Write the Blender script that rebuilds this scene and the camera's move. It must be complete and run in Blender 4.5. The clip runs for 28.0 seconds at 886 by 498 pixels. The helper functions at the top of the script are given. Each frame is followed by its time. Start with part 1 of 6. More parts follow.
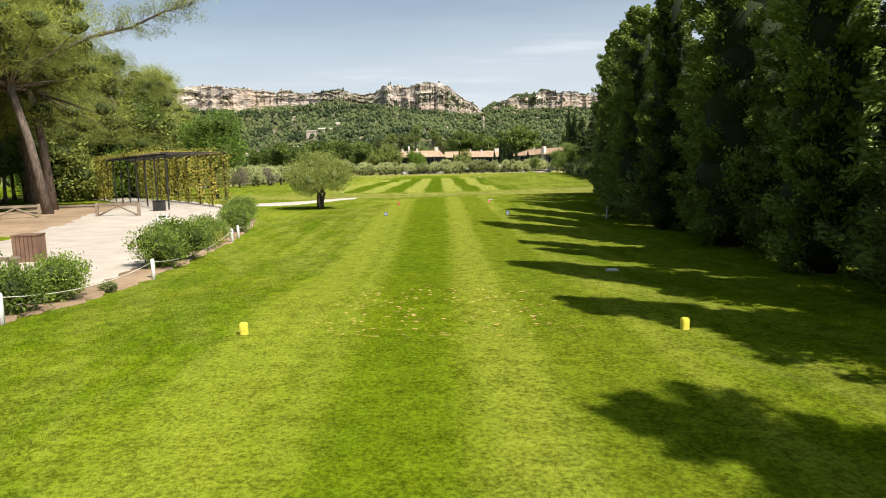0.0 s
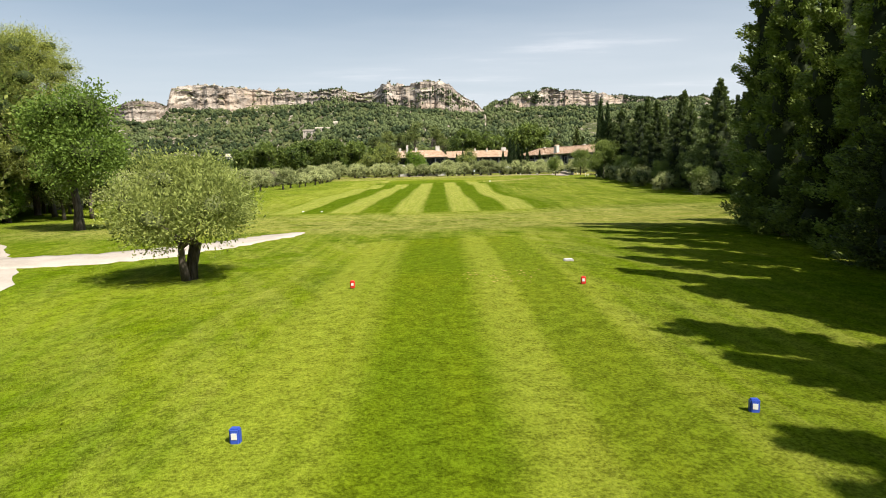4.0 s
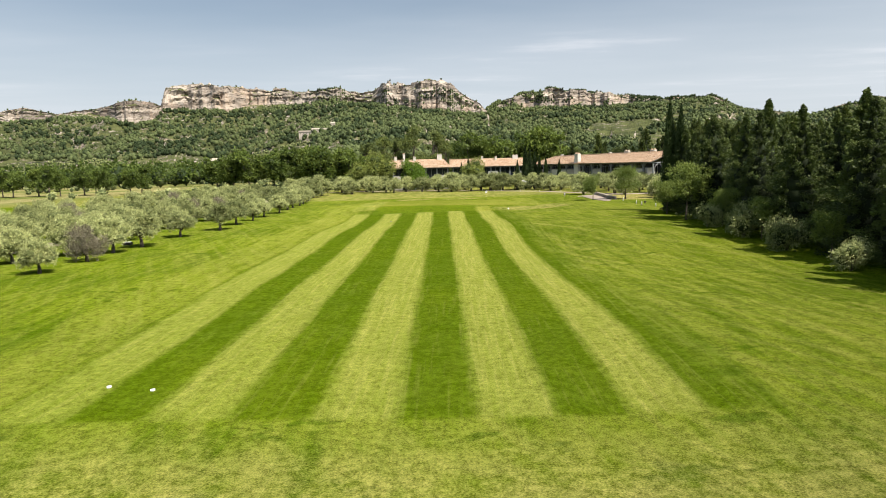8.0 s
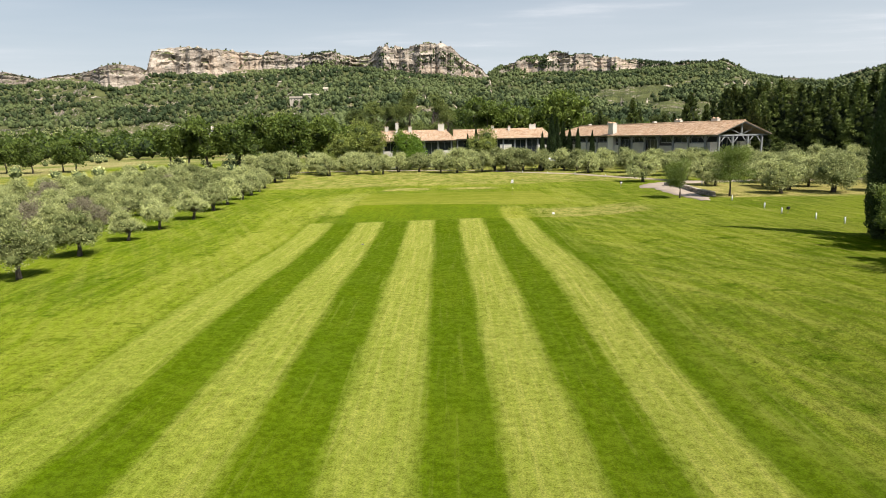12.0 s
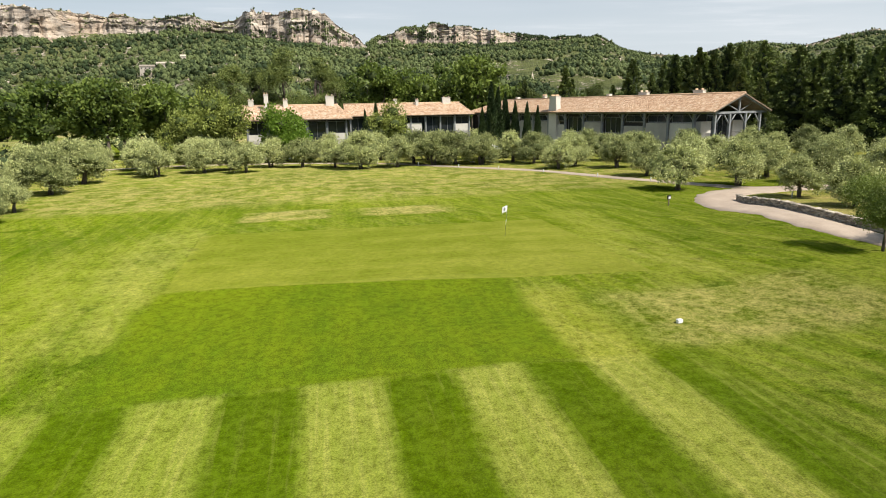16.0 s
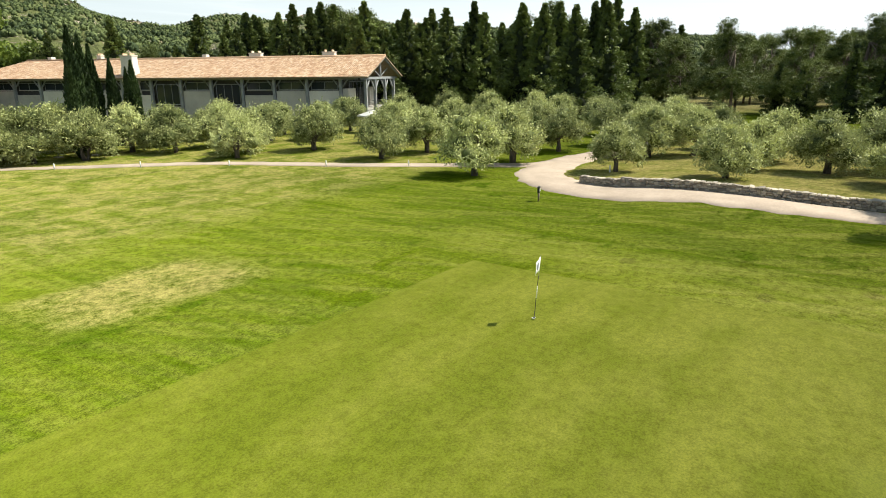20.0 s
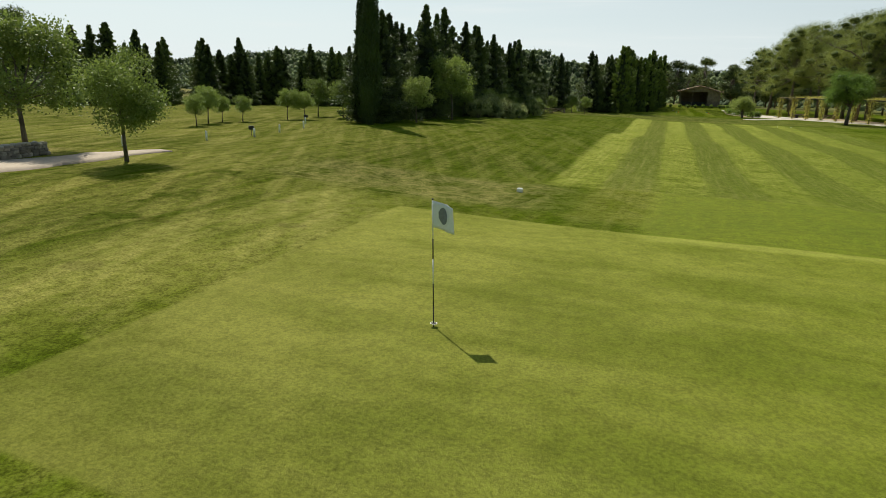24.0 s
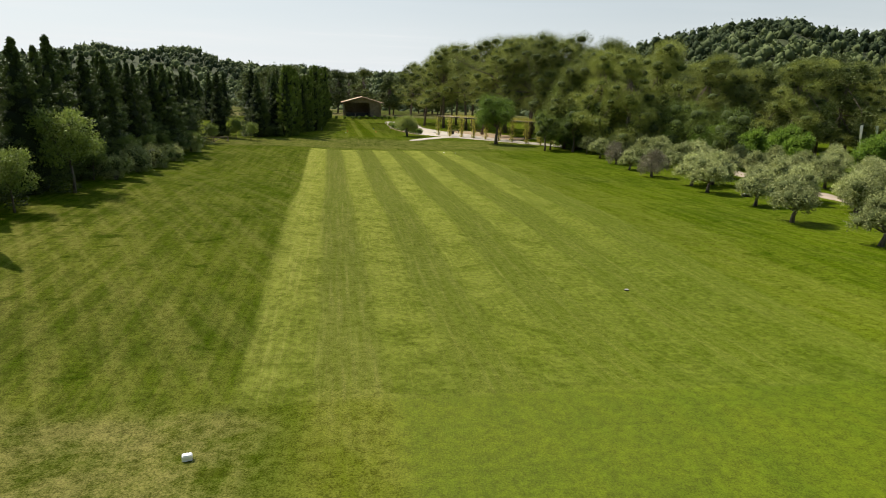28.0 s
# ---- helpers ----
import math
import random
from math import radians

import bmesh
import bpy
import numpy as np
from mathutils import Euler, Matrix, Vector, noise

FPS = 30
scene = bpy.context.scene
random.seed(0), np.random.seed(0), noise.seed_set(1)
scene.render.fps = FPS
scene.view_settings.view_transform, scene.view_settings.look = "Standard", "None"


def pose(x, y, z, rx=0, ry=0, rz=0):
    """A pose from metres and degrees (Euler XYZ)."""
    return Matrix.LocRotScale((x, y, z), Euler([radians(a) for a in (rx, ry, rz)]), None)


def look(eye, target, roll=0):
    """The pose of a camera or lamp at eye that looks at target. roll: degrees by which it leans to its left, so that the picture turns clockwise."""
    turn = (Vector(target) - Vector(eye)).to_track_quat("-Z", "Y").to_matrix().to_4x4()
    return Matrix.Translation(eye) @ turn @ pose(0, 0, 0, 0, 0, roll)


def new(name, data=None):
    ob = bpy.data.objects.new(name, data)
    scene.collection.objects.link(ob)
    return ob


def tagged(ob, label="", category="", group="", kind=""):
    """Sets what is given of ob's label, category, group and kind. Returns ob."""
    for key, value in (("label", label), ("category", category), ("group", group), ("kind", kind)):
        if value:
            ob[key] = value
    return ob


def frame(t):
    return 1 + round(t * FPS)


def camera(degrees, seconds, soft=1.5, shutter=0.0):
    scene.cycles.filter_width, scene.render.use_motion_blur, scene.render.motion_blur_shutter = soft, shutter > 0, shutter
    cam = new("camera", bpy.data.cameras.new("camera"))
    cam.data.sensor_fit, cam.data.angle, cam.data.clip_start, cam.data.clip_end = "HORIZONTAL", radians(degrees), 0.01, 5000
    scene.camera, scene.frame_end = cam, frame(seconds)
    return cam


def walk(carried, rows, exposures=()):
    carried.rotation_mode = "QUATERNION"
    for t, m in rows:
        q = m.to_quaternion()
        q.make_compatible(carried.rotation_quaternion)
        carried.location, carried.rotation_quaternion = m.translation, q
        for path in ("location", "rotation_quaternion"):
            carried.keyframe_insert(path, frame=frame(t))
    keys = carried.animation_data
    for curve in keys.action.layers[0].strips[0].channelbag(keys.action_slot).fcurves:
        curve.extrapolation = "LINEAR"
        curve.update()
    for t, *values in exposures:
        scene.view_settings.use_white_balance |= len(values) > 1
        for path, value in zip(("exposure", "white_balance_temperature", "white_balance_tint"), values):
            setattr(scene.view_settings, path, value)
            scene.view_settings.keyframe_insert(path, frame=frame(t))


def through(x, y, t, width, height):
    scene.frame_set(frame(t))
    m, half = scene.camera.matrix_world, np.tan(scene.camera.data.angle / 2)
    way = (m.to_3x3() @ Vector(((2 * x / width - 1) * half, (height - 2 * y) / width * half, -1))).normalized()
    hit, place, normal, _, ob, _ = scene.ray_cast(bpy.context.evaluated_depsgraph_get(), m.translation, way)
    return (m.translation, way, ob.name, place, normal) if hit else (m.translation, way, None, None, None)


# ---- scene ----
cam = camera(70.8, 28.0, soft=1.0)
PATH = [
    (0, (0.645, 11.845, 2.855), (0.619, 13.828, 2.597), -1.1),
    (0.5, (0.561, 14.625, 3.148), (0.534, 16.608, 2.889), -1.2),
    (1, (0.465, 17.808, 3.428), (0.438, 19.791, 3.17), -1.2),
    (1.5, (0.345, 21.226, 3.503), (0.316, 23.209, 3.243), -1.3),
    (2, (0.214, 24.754, 3.507), (0.186, 26.737, 3.248), -1.3),
    (2.5, (0.1, 28.187, 3.496), (0.071, 30.17, 3.237), -1.2),
    (4.5, (-0.331, 43.275, 3.728), (-0.361, 45.258, 3.468), -1.4),
    (5, (-0.44, 47.872, 4.47), (-0.473, 49.855, 4.207), -1.5),
    (5.5, (-0.521, 51.769, 5.212), (-0.552, 53.752, 4.951), -1.3),
    (6, (-0.565, 56.137, 6.15), (-0.597, 58.12, 5.888), -1.3),
    (6.5, (-0.588, 60.553, 7.028), (-0.62, 62.535, 6.766), -1.2),
    (7, (-0.683, 64.925, 7.377), (-0.716, 66.907, 7.115), -1.2),
    (7.5, (-0.71, 69.431, 7.585), (-0.744, 71.413, 7.322), -1.2),
    (8, (-0.93, 74.301, 7.74), (-0.963, 76.284, 7.479), -1.3),
    (8.5, (-1.008, 78.704, 7.844), (-1.043, 80.686, 7.581), -1.2),
    (9, (-1.269, 83.481, 8.01), (-1.302, 85.463, 7.74), -1.3),
    (9.5, (-1.46, 88.145, 8.159), (-1.493, 90.125, 7.877), -1.2),
    (10, (-1.581, 93.217, 8.285), (-1.613, 95.194, 7.987), -1.2),
    (10.5, (-1.716, 98.367, 8.459), (-1.75, 100.342, 8.142), -1.1),
    (11, (-1.925, 103.845, 8.657), (-1.96, 105.816, 8.322), -1.2),
    (11.5, (-2.134, 109.335, 8.88), (-2.169, 111.304, 8.532), -1.2),
    (12, (-2.353, 114.849, 9.099), (-2.385, 116.816, 8.738), -1.2),
    (12.5, (-2.494, 120.424, 9.255), (-2.523, 122.389, 8.883), -1.3),
    (14.5, (-4.13, 143.677, 9.492), (-4.046, 145.632, 9.078), -1.1),
    (15, (-4.784, 149.309, 9.449), (-4.635, 151.258, 9.025), -1.0),
    (15.5, (-5.268, 154.911, 9.473), (-5.027, 156.848, 9.037), -1.0),
    (16, (-5.665, 160.647, 9.515), (-5.324, 162.567, 9.069), -1.1),
    (16.5, (-5.913, 165.201, 9.489), (-5.457, 167.094, 9.03), -0.9),
    (17, (-6.171, 168.943, 9.456), (-5.594, 170.799, 8.985), -0.9),
    (17.5, (-6.734, 172.688, 9.382), (-6.038, 174.5, 8.9), -0.8),
    (18, (-7.633, 176.551, 9.415), (-6.811, 178.306, 8.92), -0.8),
    (18.5, (-8.677, 180.668, 9.298), (-7.705, 182.34, 8.787), -0.7),
    (19, (-9.733, 184.789, 9.025), (-8.584, 186.34, 8.501), -0.7),
    (19.5, (-10.674, 189.052, 8.727), (-9.326, 190.429, 8.191), -0.6),
    (20, (-11.056, 193.235, 8.466), (-9.494, 194.358, 7.918), -0.5),
    (20.5, (-10.771, 197.205, 8.139), (-9.018, 197.99, 7.584), -0.3),
    (22.5, (-4.651, 208.664, 6.131), (-2.976, 207.712, 5.592), 1.5),
    (23, (-2.252, 210.142, 5.597), (-0.854, 208.814, 5.067), 1.7),
    (23.5, (0.157, 210.992, 5.076), (1.202, 209.367, 4.559), 1.6),
    (24, (2.578, 211.132, 4.555), (3.245, 209.316, 4.051), 1.7),
    (24.5, (4.844, 211.122, 4.129), (5.14, 209.207, 3.634), 1.5),
    (25, (7.065, 210.698, 3.768), (7.024, 208.759, 3.282), 1.4),
    (25.5, (8.443, 210.14, 3.692), (8.187, 208.216, 3.209), 1.2),
    (26, (9.259, 209.465, 3.908), (8.955, 207.549, 3.422), 1.2),
    (26.5, (9.363, 208.034, 4.918), (9.055, 206.12, 4.427), 1.4),
    (27, (8.597, 206.026, 6.792), (8.282, 204.113, 6.3), 1.5),
    (27.5, (6.946, 203.173, 8.472), (6.628, 201.261, 7.979), 1.6),
    (28, (4.777, 199.719, 9.814), (4.459, 197.807, 9.322), 1.6),
]
walk(cam, [(t, look(eye, target, roll)) for t, eye, target, roll in PATH], [(0, 0.68, 6500, 12), (5, 0.66, 6500, 13), (8, 0.56, 6500, 13), (15, 0.56, 6500, 12), (18, 0.68, 6500, 10), (20, 0.92, 6600, 6), (21, 0.7, 6600, 4), (22.5, 0.40, 6550, 3), (24, 0.38, 6550, 3), (26, 0.52, 6600, 8), (28, 0.44, 6650, 9)])

# ---- light, sky and exposure ----
SUN_DIR = Vector((1.23, -1.16, 2.13)).normalized()
sun = new("sun", bpy.data.lights.new("sun", "SUN"))
sun.data.energy, sun.data.angle, sun.data.color = 4.9, radians(0.53), (1.0, 0.93, 0.80)
sun.matrix_world = Matrix.Translation((0, 0, 80)) @ SUN_DIR.to_track_quat("Z", "Y").to_matrix().to_4x4()


class Nodes:
    """Short hand for node trees."""

    def __init__(self, tree):
        self.t = tree
        tree.nodes.clear()

    def n(self, kind, ins=None):
        node = self.t.nodes.new(kind)
        for k, v in (ins or {}).items():
            if isinstance(v, bpy.types.NodeSocket):
                self.t.links.new(v, node.inputs[k])
            else:
                node.inputs[k].default_value = v
        return node

    def math(self, op, a, b=0.0, c=0.0, clamp=False):
        node = self.n("ShaderNodeMath", {0: a, 1: b, 2: c})
        node.operation, node.use_clamp = op, clamp
        return node.outputs[0]

    def mix(self, f, a, b, blend="MIX"):
        m = self.n("ShaderNodeMix", {0: f})
        m.data_type, m.blend_type = "RGBA", blend
        for sock, v in ((m.inputs[6], a), (m.inputs[7], b)):
            if isinstance(v, bpy.types.NodeSocket):
                self.t.links.new(v, sock)
            else:
                sock.default_value = (*v, 1.0) if len(v) == 3 else v
        return m.outputs[2]

    def noise(self, vec, scale, detail=4.0, rough=0.6):
        return self.n("ShaderNodeTexNoise", {"Vector": vec, "Scale": scale, "Detail": detail, "Roughness": rough}).outputs[0]

    def step(self, v, a, b, lo=0.0, hi=1.0):
        node = self.n("ShaderNodeMapRange", {0: v, 1: a, 2: b, 3: lo, 4: hi})
        node.interpolation_type = "SMOOTHSTEP"
        return node.outputs[0]

    def band(self, v, a, b, soft):
        return self.math("MULTIPLY", self.step(v, a - soft, a + soft), self.step(v, b - soft, b + soft, 1.0, 0.0))

    def scaled(self, vec, s):
        node = self.n("ShaderNodeVectorMath", {0: vec, 1: s})
        node.operation = "MULTIPLY"
        return node.outputs[0]


world = bpy.data.worlds.new("sky")
scene.world = world
world.use_nodes = True
w = Nodes(world.node_tree)
sky = w.n("ShaderNodeTexSky")
sky.sky_type, sky.sun_disc = "NISHITA", False
sky.sun_elevation, sky.sun_rotation = math.asin(SUN_DIR.z), math.atan2(SUN_DIR.x, SUN_DIR.y)
sky.altitude, sky.air_density, sky.dust_density, sky.ozone_density = 100.0, 1.0, 3.5, 1.0
coord = w.n("ShaderNodeTexCoord").outputs["Generated"]
sep = w.n("ShaderNodeSeparateXYZ", {0: coord})
up = w.math("MAXIMUM", sep.outputs[2], 0.03)
flat = w.n("ShaderNodeCombineXYZ", {0: w.math("DIVIDE", sep.outputs[0], up), 1: w.math("DIVIDE", sep.outputs[1], up), 2: 0.0}).outputs[0]
veil = w.noise(w.scaled(flat, (0.08, 0.13, 1.0)), 1.0, 6.0, 0.55)
wisps = w.noise(w.scaled(flat, (0.30, 0.52, 1.0)), 1.0, 8.0, 0.62)
cloud = w.math("ADD", w.math("MULTIPLY", w.step(veil, 0.34, 0.66), 0.28), w.math("MULTIPLY", w.math("MULTIPLY", w.step(wisps, 0.50, 0.72), w.step(veil, 0.42, 0.6)), 0.45), clamp=True)
haze = w.math("MULTIPLY", w.step(sep.outputs[2], 0.40, 0.0), 0.86)
near_sun = w.n("ShaderNodeVectorMath", {0: coord, 1: (SUN_DIR.x / 0.795, SUN_DIR.y / 0.795, 0.0)})
near_sun.operation = "DOT_PRODUCT"
aureole = w.step(near_sun.outputs["Value"], -0.2, 0.75)
tint = w.mix(haze, w.mix(1.0, sky.outputs[0], (0.60, 0.86, 0.95), "MULTIPLY"), w.mix(aureole, (7.3, 8.0, 8.4), (9.7, 10.2, 10.8)))
tint = w.mix(cloud, tint, (9.0, 9.3, 9.6))
w.n("ShaderNodeOutputWorld", {0: w.n("ShaderNodeBackground", {0: tint, 1: 0.071}).outputs[0]})

# ---- materials ----


def material(name, build):
    m = bpy.data.materials.new(name)
    m.use_nodes = True
    t = Nodes(m.node_tree)
    out = t.n("ShaderNodeOutputMaterial")
    t.t.links.new(build(t), out.inputs[0])
    return m


def surface(t, colour, rough=0.8, metal=0.0, height=None, strength=0.3, distance=0.02, spec=0.3):
    bsdf = t.n("ShaderNodeBsdfPrincipled", {"Base Color": colour, "Roughness": rough, "Metallic": metal, "Specular IOR Level": spec})
    if height is not None:
        t.t.links.new(t.n("ShaderNodeBump", {"Strength": strength, "Distance": distance, "Height": height}).outputs[0], bsdf.inputs["Normal"])
    return bsdf.outputs[0]


def plain(name, a, b, scale=6.0, rough=0.7, metal=0.0, bump=0.3, distance=0.01, each=0.0, spec=0.3):
    """A surface of two close tones, mottled at two scales, with fine relief."""

    def build(t):
        vec = t.n("ShaderNodeNewGeometry").outputs["Position"]
        big, fine = t.noise(vec, scale * 0.25, 3.0), t.noise(vec, scale * 4.0, 5.0)
        f = t.math("ADD", t.math("MULTIPLY", big, 0.6), t.math("MULTIPLY", fine, 0.4))
        if each:
            f = t.math("ADD", f, t.math("MULTIPLY", t.math("SUBTRACT", t.n("ShaderNodeObjectInfo").outputs["Random"], 0.5), each))
        return surface(t, t.mix(t.step(f, 0.3, 0.7), a, b), rough, metal, fine, bump, distance, spec)

    return material(name, build)


def foliage(name, dark, light, through=0.25, rough=0.55, spread=0.45, patch=0.55):
    """Leaves: every leaf takes its own tone; some light goes through."""

    def build(t):
        geo = t.n("ShaderNodeNewGeometry")
        big = t.noise(geo.outputs["Position"], patch, 4.0)
        if patch < 0.1:
            big = t.step(big, 0.38, 0.62)
        f = t.math("ADD", t.math("MULTIPLY", geo.outputs["Random Per Island"], 0.55 * spread), t.math("MULTIPLY", big, 0.7))
        f = t.math("ADD", f, t.math("MULTIPLY", t.math("SUBTRACT", t.n("ShaderNodeObjectInfo").outputs["Random"], 0.5), 0.25))
        colour = t.mix(t.step(t.math("ADD", f, 0.275 * (1.0 - spread)), 0.30, 0.90), dark, light)
        front = surface(t, colour, rough, 0.0, spec=0.25)
        back = t.n("ShaderNodeBsdfTranslucent", {0: t.mix(0.5, colour, light)}).outputs[0]
        return t.n("ShaderNodeMixShader", {0: through, 1: front, 2: back}).outputs[0]

    return material(name, build)


def bark_build(a, b):
    def build(t):
        vec = t.n("ShaderNodeNewGeometry").outputs["Position"]
        f = t.noise(t.scaled(vec, (9.0, 9.0, 1.6)), 1.0, 6.0, 0.7)
        return surface(t, t.mix(t.step(f, 0.3, 0.7), a, b), 0.9, 0.0, f, 0.8, 0.04)

    return build


BARK = material("bark", bark_build((0.05, 0.04, 0.03), (0.17, 0.14, 0.11)))
PINE_BARK = material("pine_bark", bark_build((0.055, 0.04, 0.032), (0.20, 0.155, 0.125)))
OLIVE_LEAF = foliage("olive_leaf", (0.070, 0.092, 0.024), (0.54, 0.57, 0.24), 0.14, patch=1.9)
HERO_LEAF = foliage("green_olive_leaf", (0.075, 0.108, 0.018), (0.36, 0.41, 0.11), 0.35, patch=1.9)
CONIFER_LEAF = foliage("conifer_leaf", (0.009, 0.019, 0.005), (0.140, 0.188, 0.046), 0.08, patch=1.0)
FAR_CONIFER_LEAF = foliage("far_conifer_leaf", (0.014, 0.028, 0.008), (0.185, 0.235, 0.056), 0.10, patch=0.8)
HEDGE_LEAF = foliage("hedge_leaf", (0.006, 0.014, 0.003), (0.240, 0.320, 0.055), 0.16, patch=1.3)
CYPRESS_LEAF = foliage("cypress_leaf", (0.014, 0.028, 0.009), (0.055, 0.085, 0.024), 0.1)
PINE_LEAF = foliage("pine_leaf", (0.024, 0.042, 0.010), (0.180, 0.215, 0.052), 0.08, patch=0.9)
BROAD_LEAF = foliage("broad_leaf", (0.030, 0.058, 0.010), (0.190, 0.250, 0.046), 0.3, patch=1.0)
LIME_LEAF = foliage("lime_leaf", (0.06, 0.10, 0.015), (0.25, 0.31, 0.07), 0.32)
BARE_LEAF = foliage("grey_twig", (0.12, 0.105, 0.07), (0.30, 0.27, 0.18), 0.1)
OAK_LEAF = foliage("oak_leaf", (0.045, 0.070, 0.013), (0.275, 0.315, 0.070), 0.25, patch=1.0)
VINE_LEAF = foliage("vine_leaf", (0.12, 0.14, 0.02), (0.55, 0.48, 0.10), 0.45)
SHRUB_LEAF = foliage("shrub_leaf", (0.030, 0.060, 0.010), (0.27, 0.37, 0.065), 0.35, patch=3.0)
FAR_LEAF = foliage("far_leaf", (0.028, 0.046, 0.016), (0.125, 0.158, 0.058), 0.12, 0.8, 0.30, 0.011)
# far crown lumps: inner shade as a tone below that of the leaves
FAR_SHADE_CORE = foliage("far_shade_core", (0.026, 0.042, 0.015), (0.100, 0.125, 0.046), 0.0, 0.9, 1.0, 0.011)
# crown cores: dark tones paint the shade behind the outer leaves
SHADE_CORE = foliage("shade_core", (0.016, 0.026, 0.007), (0.062, 0.084, 0.022), 0.0, 0.9)
DEEP_SHADE_CORE = foliage("deep_shade_core", (0.005, 0.010, 0.003), (0.022, 0.032, 0.009), 0.0, 0.9)
OLIVE_SHADE_CORE = foliage("olive_shade_core", (0.050, 0.066, 0.018), (0.15, 0.17, 0.060), 0.0, 0.9)
YARD_PINE_LEAF = foliage("yard_pine_leaf", (0.042, 0.068, 0.012), (0.350, 0.385, 0.075), 0.14, patch=0.9)
GRAVEL = plain("pale_gravel", (0.36, 0.315, 0.27), (0.49, 0.435, 0.38), 3.0, 0.95, 0.0, 0.5, 0.02)
LITTER = plain("pine_litter", (0.20, 0.135, 0.085), (0.36, 0.265, 0.17), 1.5, 0.95, 0.0, 0.6, 0.03)
EARTH_PATH = plain("pinkish_path", (0.27, 0.215, 0.17), (0.40, 0.325, 0.26), 2.0, 0.95, 0.0, 0.5, 0.02)
STONE = plain("wall_stone", (0.22, 0.19, 0.155), (0.44, 0.385, 0.31), 8.0, 0.9, 0.0, 0.7, 0.02, 0.5)
MORTAR = plain("mortar", (0.20, 0.17, 0.14), (0.32, 0.28, 0.23), 8.0, 0.95)
PLASTER = plain("pale_plaster", (0.52, 0.49, 0.44), (0.64, 0.61, 0.56), 1.5, 0.9, 0.0, 0.2)
CONCRETE = plain("grey_block", (0.34, 0.32, 0.29), (0.46, 0.44, 0.40), 2.0, 0.9, 0.0, 0.3)
GREY_WOOD = plain("grey_timber", (0.17, 0.18, 0.19), (0.28, 0.29, 0.30), 5.0, 0.75, 0.0, 0.3)
BROWN_WOOD = plain("brown_timber", (0.13, 0.075, 0.05), (0.23, 0.14, 0.10), 6.0, 0.8, 0.0, 0.4)
OLD_WOOD = plain("weathered_timber", (0.16, 0.12, 0.085), (0.30, 0.24, 0.18), 6.0, 0.85, 0.0, 0.4)
DARK_METAL = plain("dark_metal", (0.03, 0.03, 0.03), (0.06, 0.058, 0.055), 8.0, 0.5, 0.6, 0.1)
# near-black paint that stands for shade indoors
SHADE_INSIDE = plain("painted_interior_shade", (0.025, 0.025, 0.026), (0.05, 0.048, 0.045), 1.0, 0.8)
WHITE_PAINT = plain("white_paint", (0.68, 0.68, 0.66), (0.80, 0.80, 0.78), 10.0, 0.5, 0.0, 0.1)
YELLOW_PAINT = plain("yellow_paint", (0.66, 0.58, 0.06), (0.76, 0.68, 0.10), 12.0, 0.4, 0.0, 0.05)
RED_PAINT = plain("red_paint", (0.62, 0.03, 0.02), (0.75, 0.06, 0.04), 12.0, 0.4, 0.0, 0.05)
BLUE_PAINT = plain("blue_paint", (0.03, 0.07, 0.40), (0.05, 0.11, 0.50), 12.0, 0.4, 0.0, 0.05)
BLACK_PAINT = plain("black_paint", (0.012, 0.012, 0.012), (0.025, 0.025, 0.025), 12.0, 0.4, 0.0, 0.05)
CLOTH = plain("white_cloth", (0.70, 0.70, 0.70), (0.80, 0.80, 0.80), 10.0, 0.8)
ROPE = plain("pale_rope", (0.55, 0.53, 0.47), (0.7, 0.68, 0.62), 30.0, 0.9)
GLASS = material("window_glass", lambda t: surface(t, (0.02, 0.025, 0.03, 1), 0.08, 0.0, spec=0.6))


def tile_build(t):
    geo = t.n("ShaderNodeNewGeometry")
    f = t.math("ADD", t.math("MULTIPLY", geo.outputs["Random Per Island"], 0.7), t.math("MULTIPLY", t.noise(geo.outputs["Position"], 0.8, 4.0), 0.5))
    f = t.math("ADD", f, t.math("MULTIPLY", t.math("SUBTRACT", t.n("ShaderNodeObjectInfo").outputs["Random"], 0.5), 0.4))
    fine = t.noise(geo.outputs["Position"], 25.0, 4.0)
    a = t.mix(t.step(f, 0.2, 0.65), (0.35, 0.205, 0.125), (0.52, 0.36, 0.24))
    return surface(t, t.mix(t.step(f, 0.65, 1.05), a, (0.62, 0.50, 0.38)), 0.85, 0.0, fine, 0.3, 0.01)


TILE = material("clay_tile", tile_build)

# ---- the lie of the land ----
LEVELS = np.array([(-2.8, 21.8, .2), (4.4, 21.8, .15), (-8.9, 31, -.35), (-9.6, 40.8, -.3), (-2.9, 46, .35), (3.9, 47, .2), (-9.7, 60.8, -.2),
                   (9.4, 46.9, -.25), (0, 57, .4), (3.7, 60, .35), (-14, 50, -.35), (-20, 57, .15), (-25, 60, .15), (-13, 97, -.2), (0, 90, -.25), (-31, 120, .25)]
                  + [(-32, 155, .2), (-45, 140, 0), (15, 100, .2), (25, 148, 1.1), (28, 160, 1.1), (30, 176, .9), (0, 130, -.3), (-10, 169, -.4)]
                  + [(8.9, 184, .12), (6, 202, .65), (13, 196, .5), (14, 202, .6), (-5, 200, .6), (25, 190, 1.0), (31, 190, 1.1), (31, 202, 1.4)]
                  + [(31, 212, .7), (23, 211, .6), (0, 225, .4), (-30, 215, .2), (50, 245, 1.0), (0, 270, .5), (0, 0, .1), (-2, -13, 1.0), (14, 30, -.2), (-20, 20, -.5)])


